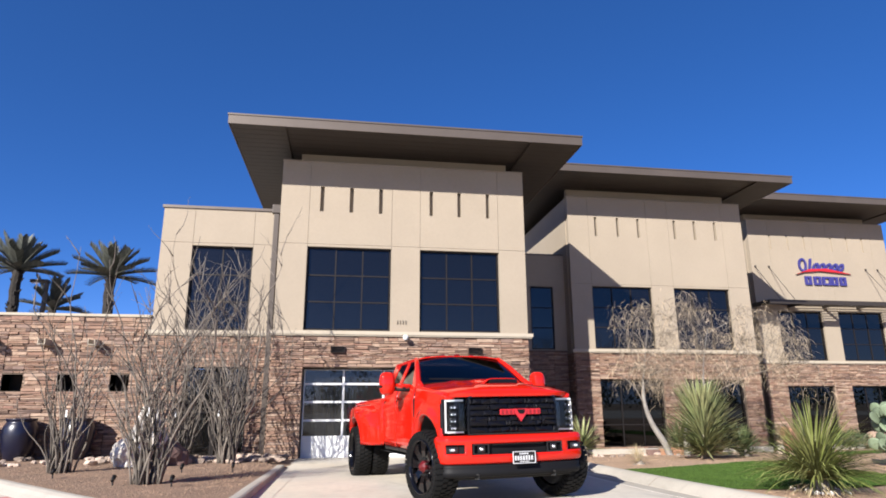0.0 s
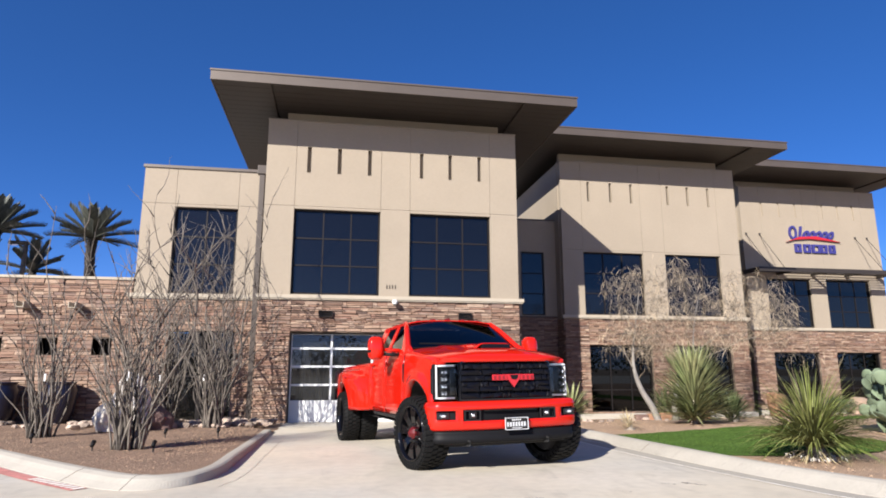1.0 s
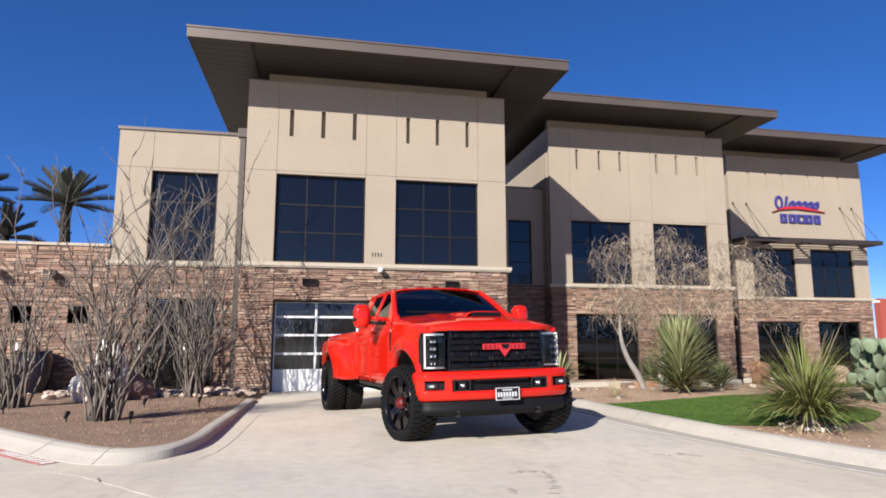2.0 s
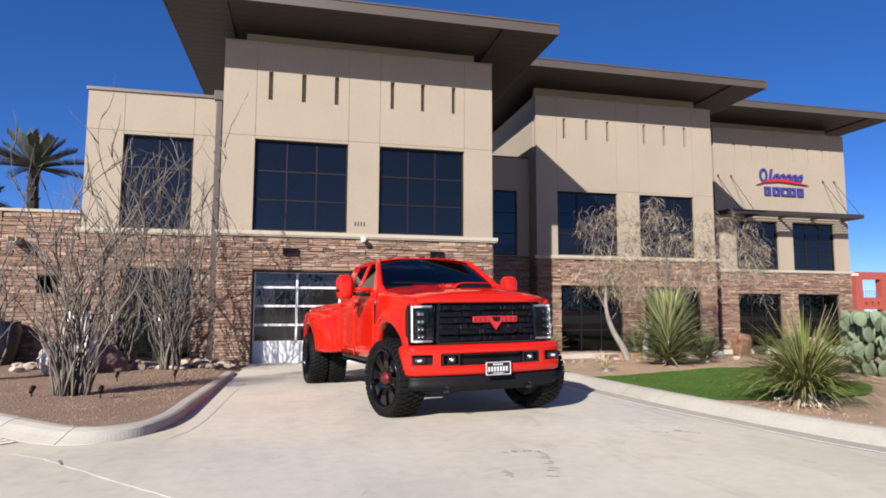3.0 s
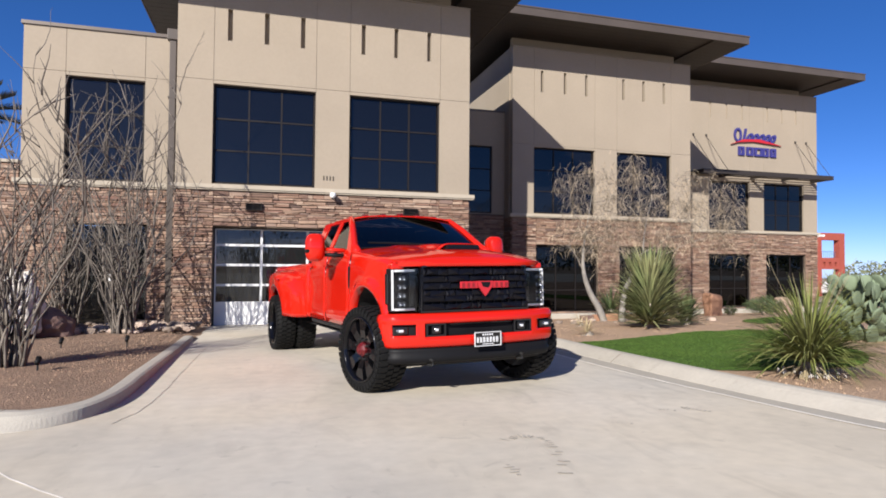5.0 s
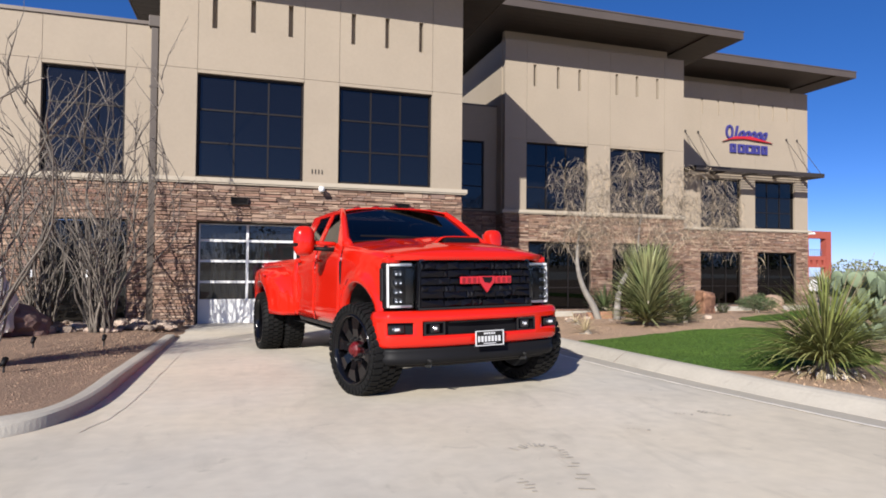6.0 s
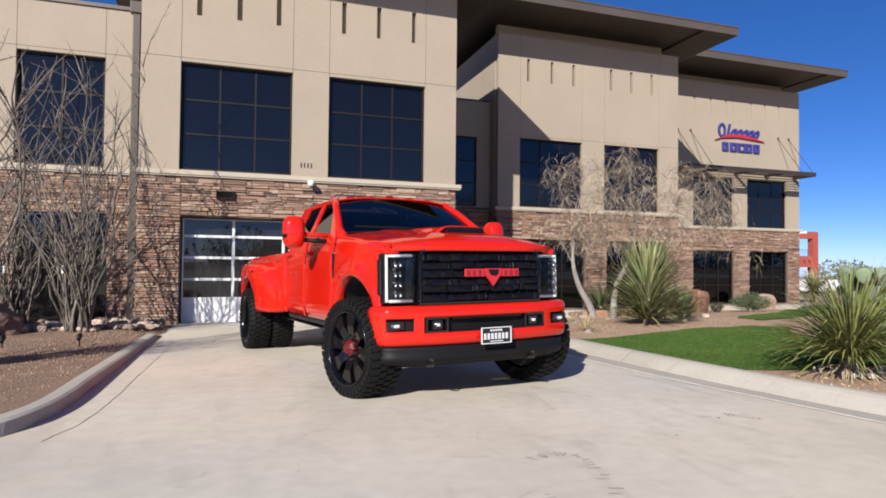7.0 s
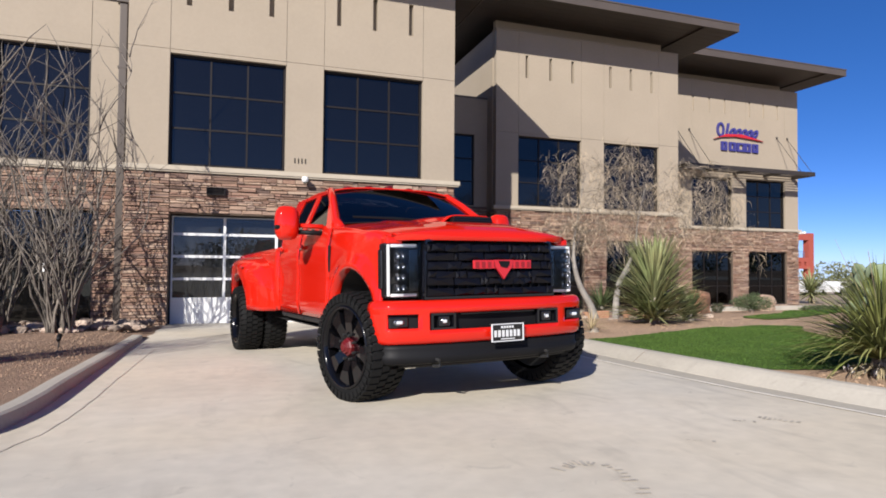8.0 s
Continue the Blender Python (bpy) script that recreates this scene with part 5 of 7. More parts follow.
                bm.faces.new((rear[i], rear[j], front[j], front[i]))
            x += w
        bmesh.ops.recalc_face_normals(bm, faces=bm.faces[:])
        part("grille_bar", bm, GRILLE, g)
    for k in range(14):
        x = -0.617 + 0.095 * k
        part("grille_slat", boxes((x - 0.007, x + 0.007, 0.1, 0.128, 0.872, 1.265)), BLACK, g)
    em = part("emblem", rbox(-0.235, 0.335, 0.028, 0.05, 1.085, 1.155, 0.006), SIGN_RED, t, "red emblem bar with a shield")
    part("shield", prism([(-0.04, 1.157), (0.14, 1.157), (0.13, 1.1), (0.05, 1.0), (-0.03, 1.1)], "y", 0.018, 0.04), SIGN_RED, em)
    for k in range(8):
        x = -0.205 + 0.058 * k + (0.1 if k > 3 else 0)
        part("emblem_bar", boxes((x - 0.014, x + 0.016, 0.022, 0.03, 1.098, 1.142)), EMBOSS, em)
    part("emblem_bar", prism([(-0.005, 1.148), (0.105, 1.148), (0.1, 1.115), (0.075, 1.09), (0.02, 1.1)], "y", 0.012, 0.02), BLACK, em)
    # headlights
    for s in (-1, 1):
        hx = lambda a: s * a
        def hbox(a, b, y0, y1, z0, z1, r=0.006):
            lo, hi = sorted((hx(a), hx(b)))
            return rbox(lo, hi, y0, y1, z0, z1, r)
        h = part("headlight", hbox(0.66, 0.96, 0.2, 0.34, 0.86, 1.27, 0.02), BLACK, t, "squared LED headlight with a lit white bracket")
        part("light_bracket", hbox(0.936, 0.95, 0.165, 0.2, 0.875, 1.255, 0.004), DRL, h, "lit white daytime strip")
        part("light_bracket", hbox(0.7, 0.928, 0.145, 0.185, 1.234, 1.255), DRL, h, "lit white daytime strip")
        part("light_bracket", hbox(0.7, 0.928, 0.145, 0.185, 0.872, 0.893), DRL, h, "lit white daytime strip")
        for k in range(4):
            z = 1.175 - 0.08 * k
            for a in (0.84, 0.885):
                part("projector", lathe([(0.001, 0.0), (0.02, 0.004), (0.028, 0.014), (0.028, 0.03)], 12, None, "z", pose(hx(a), 0.155, z, 90, 0, 0)), REFLECTOR, h, "", True)
        part("amber_strip", hbox(0.962, 0.985, 0.24, 0.3, 0.93, 1.22), GLOSS, h)
        def lens(u, v):
            a = 0.665 + 0.295 * u
            return hx(a), 0.128 + 0.09 * max(0, (u - 0.55) / 0.45) ** 2, 0.865 + 0.4 * v
        part("lens", grid(lens, 10, 4, flip=s < 0), LENS, h, "clear lens")
        part("inner_panel", hbox(0.672, 0.76, 0.17, 0.2, 0.905, 1.22), GLOSS, h)
    # bumper: one red shell that wraps round the corners, with lamp pods and a slot through it
    def along(d):
        """A place on the bumper's plan at the distance d from its middle, and the outward normal there."""
        s, d = (1 if d >= 0 else -1), abs(d)
        if d < 0.88:
            k = 0.11 * (d / 0.88) ** 2.6
            g = 0.11 * 2.6 / 0.88 * (d / 0.88) ** 1.6
            x, y, a = d, k, math.atan(g)
        else:
            a = min(0.314 + (d - 0.88) / 0.21, 1.45)
            x, y = 0.88 + 0.21 * (math.sin(a) - math.sin(0.314)), 0.11 + 0.21 * (math.cos(0.314) - math.cos(a))
            run = max(0, d - 0.88 - 0.21 * (1.45 - 0.314))
            x, y = x + 0.12 * run, y + run
        return s * x, y, s * math.sin(a), -math.cos(a)
    def bumper_shell(rows, ds, holes=(), depth=0.045):
        bm = bmesh.new()
        vs = []
        for d in ds:
            x, y, nx, ny = along(d)
            vs.append([bm.verts.new((x - nx * off, y - ny * off, z)) for z, off in rows])
        for i in range(len(ds) - 1):
            for j in range(len(rows) - 1):
                c, z = (ds[i] + ds[i + 1]) / 2, (rows[j][0] + rows[j + 1][0]) / 2
                if any(h[0] < c < h[1] and h[2] < z < h[3] for h in holes):
                    continue
                bm.faces.new((vs[i][j], vs[i + 1][j], vs[i + 1][j + 1], vs[i][j + 1]))
        loose = [v for v in bm.verts if not v.link_faces]
        bmesh.ops.delete(bm, geom=loose, context="VERTS")
        bmesh.ops.solidify(bm, geom=bm.faces[:], thickness=depth)
        return bm
    PODS = [(-0.955, -0.715, 0.628, 0.737), (0.715, 0.955, 0.628, 0.737), (-0.63, 0.63, 0.61, 0.742)]
    ds = sorted({round(v, 4) for v in (*np.linspace(-1.17, 1.17, 49), *(h[i] for h in PODS for i in (0, 1)))})
    face_rows = [(0.515, 0.1), (0.5, 0.05), (0.508, 0.022), (0.535, 0.006), (0.575, 0.0), (0.61, 0.0), (0.628, 0.001), (0.737, 0.001), (0.742, 0.001), (0.765, -0.004), (0.79, -0.004), (0.815, 0.004), (0.832, 0.018), (0.842, 0.045), (0.845, 0.13)]
    b = part("bumper", bumper_shell(face_rows, ds, PODS), RED, t, "red front bumper with lamp pods", True)
    for s in (-1, 1):
        lo, hi = sorted((s * 0.715, s * 0.955))
        back = bumper_shell([(0.615, 0.05), (0.75, 0.05)], list(np.linspace(lo - 0.02, hi + 0.02, 6)), (), 0.01)
        part("lamp_pod", back, BLACK, b)
        for cx, y, w in ((s * 0.86, 0.115, 0.07), (s * 0.5, 0.045, 0.04)):
            fl = part("fog_lamp", rbox(cx - w - 0.012, cx + w + 0.012, y, y + 0.03, 0.632, 0.722, 0.012), GLOSS, b, "small clear fog lamp")
            part("reflector", lathe([(0.001, 0.012), (0.02, 0.006), (0.034, -0.012), (0.036, -0.016)], 14, None, "z", pose(cx, y, 0.677, 90, 0, 0) @ Matrix.Diagonal((w / 0.036, 1, 1, 1))), REFLECTOR, fl, "", True)
            part("bulb", rbox(cx - 0.3 * w - 0.004, cx + 0.3 * w + 0.004, y - 0.012, y - 0.004, 0.664, 0.688, 0.004), BULB, fl)
        lo, hi = sorted((s * 0.40, s * 0.62))
        part("pod_bezel", ring([(lo, 0.612), (hi, 0.612), (hi, 0.74), (lo, 0.74)], [(lo + 0.02, 0.628), (hi - 0.02, 0.628), (hi - 0.02, 0.724), (lo + 0.02, 0.724)], "y", 0.04, 0.075), GLOSS, b)
    part("bumper_slot", boxes((-0.63, 0.63, 0.09, 0.11, 0.6, 0.75)), BLACK, b)
    part("slot_bar", rbox(-0.36, 0.36, 0.035, 0.055, 0.722, 0.736, 0.004), GLOSS, b)
    for s in (-0.55, 0.5):
        part("tow_hook", tube(bmesh.new(), [(s - 0.02, 0.12, 0.32), (s, 0.04, 0.33), (s, 0.04, 0.37), (s - 0.02, 0.12, 0.39)], 0.014, 6), CHASSIS, b)
    vd = list(np.linspace(-1.1, 1.1, 37))
    part("valance", bumper_shell([(0.34, 0.075), (0.352, 0.05), (0.41, 0.03), (0.425, 0.045), (0.465, 0.04), (0.498, 0.045)], vd, (), 0.03), BLACK, b, "matt black lower valance", True)
    part("skid_lip", bumper_shell([(0.31, 0.13), (0.338, 0.1)], list(np.linspace(-0.86, 0.86, 21)), (), 0.03), BLACK, b, "", True)
    # number plate
    p = part("number_plate", rbox(-0.118, 0.184, -0.045, -0.03, 0.498, 0.634, 0.006), GLOSS, t, "black plate with white bars in a chrome frame")
    part("plate_frame", ring([(-0.122, 0.494), (0.188, 0.494), (0.188, 0.638), (-0.122, 0.638)], [(-0.115, 0.501), (0.181, 0.501), (0.181, 0.631), (-0.115, 0.631)], "y", -0.053, -0.04), BULB, p)
    for k in range(7):
        part("plate_bar", boxes((-0.096 + 0.0375 * k, -0.083 + 0.0375 * k, -0.049, -0.044, 0.532, 0.586)), BULB, p)
        part("plate_bar", boxes((-0.078 + 0.0375 * k, -0.073 + 0.0375 * k, -0.049, -0.044, 0.532, 0.586)), BULB, p)
    for k in range(5):
        part("plate_bar", boxes((-0.03 + 0.026 * k, -0.014 + 0.026 * k, -0.049, -0.044, 0.602, 0.619)), BULB, p)
    part("plate_bar", boxes((-0.035, 0.1, -0.049, -0.044, 0.512, 0.519)), BULB, p)
    # underside
    fr = part("chassis", boxes((-0.48, -0.38, 0.3, 6.1, 0.5, 0.66), (0.38, 0.48, 0.3, 6.1, 0.5, 0.66), (-0.38, 0.38, 1.4, 1.5, 0.52, 0.62), (-0.38, 0.38, 3.4, 3.5, 0.52, 0.62), (-0.38, 0.38, 5.7, 5.8, 0.52, 0.62)), CHASSIS, t)
    part("front_axle", tube(bmesh.new(), [(-0.85, FRONT_AXLE - 0.16, TYRE), (-0.2, FRONT_AXLE - 0.16, TYRE - 0.02), (0.85, FRONT_AXLE - 0.16, TYRE)], [0.05, 0.07, 0.05], 10), CHASSIS, fr)
    part("differential", lathe([(0.001, -0.15), (0.12, -0.1), (0.15, 0), (0.12, 0.1), (0.001, 0.15)], 14, None, "x", pose(-0.25, FRONT_AXLE - 0.16, TYRE - 0.02)), CHASSIS, fr, "", True)
    part("rear_axle", tube(bmesh.new(), [(-0.95, REAR_AXLE, TYRE), (0.95, REAR_AXLE, TYRE)], 0.07, 10), CHASSIS, fr)
    part("transmission", rbox(-0.3, 0.3, 0.5, 2.6, 0.48, 0.85, 0.05), CHASSIS, fr)
    part("steering_rod", tube(bmesh.new(), [(-0.8, 0.62, 0.42), (0.8, 0.62, 0.4)], 0.022, 8), CHROME, fr)
    for s in (-1, 1):
        part("shock", tube(bmesh.new(), [(s * 0.62, 0.72, 0.42), (s * 0.6, 0.78, 1.0)], 0.035, 8), CHASSIS, fr)
        part("wheel_well", shell(grid(lambda u, v: (s * (0.5 + 0.44 * v), FRONT_AXLE + 0.56 * math.cos(math.pi * u), 0.57 + 0.56 * math.sin(math.pi * u)), 16, 2), 0.01), CHASSIS, fr)
        part("wheel_well", shell(grid(lambda u, v: (s * (0.5 + 0.44 * v), REAR_AXLE + 0.58 * math.cos(math.pi * u), 0.57 + 0.56 * math.sin(math.pi * u)), 16, 2), 0.01), CHASSIS, fr)
        part("inner_wall", boxes((min(s * 0.49, s * 0.51), max(s * 0.49, s * 0.51), 0.26, 1.42, 0.6, 1.2)), CHASSIS, fr)
    part("firewall", boxes((-0.92, 0.92, 1.44, 1.47, 0.68, 1.5)), CHASSIS, fr)
    part("radiator_wall", boxes((-0.62, 0.62, 0.2, 0.24, 0.5, 1.28)), CHASSIS, fr)
    for s in (-1, 1):
        wheel(t, -0.97 if s < 0 else 0.87, FRONT_AXLE - 0.16, s, TYRE, 0.33, steer=12)
        wheel(t, s * 1.13, REAR_AXLE, s, TYRE, 0.29, dish=0.14, hub_red=False, dual=True)
        wheel(t, s * 0.8, REAR_AXLE, s, TYRE, 0.29, dish=0.2, hub_red=False, dual=True)
    # unseen plate added under the truck to darken the ground below it
    part("belly_pan", boxes((-0.5, 0.5, 0.3, 1.44, 0.49, 0.5), (-0.86, 0.86, 1.44, 4.2, 0.49, 0.5), (-0.5, 0.5, 4.2, 5.9, 0.49, 0.5)), CHASSIS, fr)
    # the nose draws in towards the grille and stands a little taller there
    def draw_in(ob):
        if ob.name.split(".")[0] in ("bumper", "number_plate", "wheel", "chassis", "emblem"):
            return
        if ob.type == "MESH":
            for v in ob.data.vertices:
                w = min(1, max(0, (0.8 - v.co.y) / 0.5)) * min(1, max(0, (v.co.z - 0.7) / 0.2))
                w = w * w * (3 - 2 * w)
                v.co.x = v.co.x * (1 - 0.055 * w) - 0.028 * w
                v.co.z += 0.065 * max(0, v.co.z - 0.85) * w
        for child in ob.children:
            draw_in(child)
    bpy.context.view_layer.update()
    draw_in(t)
    return t


truck = build_truck()
truck.matrix_world = pose(2.295, 7.83, gz(7.84), 0, 0, 9.2) @ pose(0, 0, 0, math.degrees(math.atan(SLOPE)), -0.8, 0)


# ---- planting ----
def ocotillo(x, y, lift, n, height, spread, lean, seed, label, tags=1):
    """Canes from one foot that kink from node to node, fork, and end in short crooked twigs."""
    rnd = random.Random(seed)
    o = thing("ocotillo", label, "desert shrub", pose(x, y, gz(y) + lift), group="ocotillos in the gravel bed")

    def grow(bm, p, d, length, r, up, level, drift=Vector()):
        pts, m, d = [p.copy()], max(4, int(length / 0.17)), d.normalized()
        start = d.copy()
        curl = Vector((rnd.uniform(-1, 1), rnd.uniform(-1, 1), 0)) * 0.06
        for i in range(m):
            if rnd.random() < 0.25:
                curl = Vector((rnd.uniform(-1, 1), rnd.uniform(-1, 1), 0)) * 0.16
            d = (d + (start - d) * (0.12 if level == 0 else 0) + curl + Vector((rnd.uniform(-1, 1), rnd.uniform(-1, 1), rnd.uniform(-0.4, 0.4))) * 0.17 + Vector((0, 0, up)) + drift * min(1, i / m * 2)).normalized()
            p = p + d * length / m
            pts.append(p.copy())
        tube(bm, pts, [r * (1 - 0.82 * (i / m) ** 0.75) for i in range(m + 1)], 5 if level == 0 else 4)
        if level < 2:
            for i in range(int(m * (0.42 if level == 0 else 0.3)), m):
                if rnd.random() < (0.27 if level == 0 else 0.3):
                    a = rnd.uniform(0, math.tau)
                    e = (pts[i + 1] - pts[i]).normalized() + Vector((math.cos(a), math.sin(a), rnd.uniform(-0.1, 0.5))) * rnd.uniform(0.5, 1.0)
                    grow(bm, pts[i], e, length * rnd.uniform(0.08, 0.26), r * 0.55, 0.02, level + 1)
    for k in range(n):
        a, r = rnd.uniform(0, math.tau), 0.22 * math.sqrt(rnd.random())
        tall = k < 0.17 * n
        h = height * (rnd.uniform(0.72, 1.0) if tall else rnd.uniform(0.32, 0.74))
        out = spread * rnd.uniform(0.15, 1.0) * (0.55 if tall else 1.0) * (0.6 + 0.4 * r / 0.22)
        b = a + rnd.uniform(-0.9, 0.9)
        away = Vector((math.cos(b) * out + lean, math.sin(b) * out, 0)) / height
        d = away * 0.55 + Vector((0, 0, 1))
        bm = bmesh.new()
        grow(bm, Vector((r * math.cos(a), r * math.sin(a) * 0.8, -0.04)), d, h * 1.06, rnd.uniform(0.019, 0.028) if tall else rnd.uniform(0.013, 0.024), 0.034, 0, away * 0.13)
        part("cane", bm, CANE, o, smooth=True)
    for k in range(tags):
        a = rnd.uniform(-2.6, -0.6)
        part("tag", boxes((0.24 * math.cos(a) - 0.014, 0.24 * math.cos(a) + 0.014, 0.24 * math.sin(a) - 0.06, 0.24 * math.sin(a) - 0.05, 1.0, 1.13)), WHITE, o, "small white tag")
    return o


ocotillo(-2.87, 10.5, 0.1, 50, 3.9, 0.68, 0.12, 21, "tall bare grey ocotillo with many thorny canes in gravel", 1)
ocotillo(-5.12, 13.05, 0.1, 38, 4.3, 0.7, 0.2, 22, "slender bare grey ocotillo in gravel near glazed jars", 1)
ocotillo(-2.5, 14.95, 0.1, 62, 5.6, 0.95, -0.2, 23, "broad bare grey ocotillo before the stone wall", 1)
ocotillo(-3.75, 16.0, 0.1, 56, 4.6, 0.95, 0.1, 24, "leaning bare grey ocotillo before the dark entrance", 1)


def blade(bm, base, d, length, width, droop, rnd, n=5):
    """One long leaf: a folded strip with a point."""
    d = d.normalized()
    side = d.cross(Vector((0, 0, 1)))
    side = side.normalized() if side.length > 0.05 else Vector((1, 0, 0))
    rows, p, t = [], Vector(base), d.copy()
    for i in range(n + 1):
        u = i / n
        w = width * (0.7 + 0.6 * u) * (1 - u ** 2.2) if i < n else 0
        up = side.cross(t).normalized()
        rows.append([bm.verts.new(p - side * w), bm.verts.new(p - up * w * 0.35), bm.verts.new(p + side * w)] if w else [bm.verts.new(p)])
        t = (t + Vector((0, 0, -droop / n * (0.4 + 1.6 * u)))).normalized()
        p = p + t * length / n
    for a, b in zip(rows, rows[1:]):
        if len(b) == 3:
            bm.faces.new((a[0], a[1], b[1], b[0]))
            bm.faces.new((a[1], a[2], b[2], b[1]))
        else:
            bm.faces.new((a[0], a[1], b[0]))
            bm.faces.new((a[1], a[2], b[0]))


def spiky(name, label, category, x, y, lift, n, length, width, droop, centre, seed, low=-0.35, mat=None, dry=25, stalks=0, group="", stem=None):
    """A rosette of stiff or arching leaves on a short trunk."""
    rnd = random.Random(seed)
    p = thing(name, label, category, pose(x, y, gz(y, x) + lift), group=group)
    bm = tube(bmesh.new(), [(0, 0, -0.05), (0.02, 0, centre * 0.5), (0, 0.01, centre)], [0.13, 0.12, 0.09], 10)
    part("trunk", bm, BARK, p, smooth=True)
    bm = bmesh.new()
    for k in range(n):
        z = low + (1 - low) * ((k + 0.5) / n)
        a = k * 2.39996 + rnd.uniform(-0.3, 0.3)
        e = math.sqrt(max(0, 1 - z * z))
        d = Vector((e * math.cos(a), e * math.sin(a), z + rnd.uniform(-0.08, 0.08)))
        foot = Vector((0, 0, centre * (0.7 + 0.3 * z))) + d * 0.05
        if stem:
            u = rnd.random()
            foot = Vector((0.05 * math.cos(a), 0.05 * math.sin(a), stem[0] + (stem[1] - stem[0]) * u))
            d = Vector((math.cos(a), math.sin(a), rnd.uniform(-0.15, 0.7) + 2.2 * u ** 2.5))
        blade(bm, foot, d, length * rnd.uniform(0.75, 1.1), width * rnd.uniform(0.8, 1.15), droop * rnd.uniform(0.5, 1.5), rnd)
    part("leaves", bm, mat or BLADE, p)
    bm = bmesh.new()
    for k in range(dry):
        a = rnd.uniform(0, math.tau)
        d = Vector((math.cos(a), math.sin(a), rnd.uniform(-0.4, 0.5)))
        blade(bm, Vector((0, 0, centre * 0.4)), d, length * rnd.uniform(0.4, 0.95), width * 0.8, droop * 1.3 + 0.3, rnd)
    part("dry_leaves", bm, DRY, p, "pale dry lower leaves")
    for k in range(stalks):
        a = rnd.uniform(0, math.tau)
        e = Vector((0.45 * math.cos(a), 0.45 * math.sin(a), length * rnd.uniform(1.15, 1.45)))
        part("stalk", tube(bmesh.new(), [(0, 0, centre), e * 0.5 + Vector((0, 0, 0.15)), e], [0.004, 0.003, 0.0015], 4), DRY, p)
    return p


bg = spiky("beargrass", "large green beargrass clump of arching blades beside turf", "yucca", 6.06, 7.4, 0.1, 660, 0.97, 0.0105, 0.85, 0.17, 31, low=0.3, mat=GRASS, dry=60, stalks=9)
rnd = random.Random(41)
for k in range(44):
    a, r = rnd.uniform(0, math.tau), rnd.uniform(0.1, 0.34)
    bm = bmesh.new()
    bmesh.ops.create_icosphere(bm, subdivisions=1, radius=1)
    bmesh.ops.transform(bm, matrix=pose(r * math.cos(a), r * math.sin(a), 0.03, rnd.uniform(0, 90), rnd.uniform(0, 90), 0) @ Matrix.Diagonal((0.036, 0.022, 0.014, 1)), verts=bm.verts[:])
    part("dry_scale", bm, WHITE_ROCK, bg, "pale dry leaf base")
spiky("yucca", "stiff green spanish-dagger yucca with sword leaves", "yucca", 8.3, 13.62, 0.08, 680, 1.02, 0.028, 0.06, 0.7, 32, dry=14, stem=(0.06, 0.95))
spiky("yucca", "small stiff yucca at the foot of a taller one", "yucca", 9.66, 14.2, 0.08, 170, 0.54, 0.025, 0.1, 0.16, 33, mat=BLADE_DARK, dry=4, stem=(0.04, 0.3))
spiky("yucca", "low dark green yucca behind grey trunks", "yucca", 10.75, 19.2, 0.1, 120, 0.76, 0.028, 0.1, 0.35, 34, low=-0.2, mat=BLADE_DARK, dry=8)
spiky("yucca", "low yellow-green yucca beside the building corner", "yucca", 6.75, 17.2, 0.1, 120, 0.85, 0.026, 0.2, 0.3, 35, low=0.0, dry=14)
spiky("yucca", "small green yucca by the far corner", "yucca", 38.6, 35.5, 0.0, 150, 1.5, 0.06, 0.25, 1.0, 36, low=-0.3, dry=10)
spiky("grass_tuft", "small dead straw-coloured grass tuft in gravel", "grass tuft", 6.0, 12.3, 0.1, 60, 0.38, 0.008, 0.5, 0.03, 37, low=0.15, mat=DRY, dry=10)
spiky("grass_tuft", "small dead straw-coloured grass tuft in gravel", "grass tuft", 7.0, 14.4, 0.1, 40, 0.32, 0.008, 0.5, 0.03, 38, low=0.15, mat=DRY, dry=10)


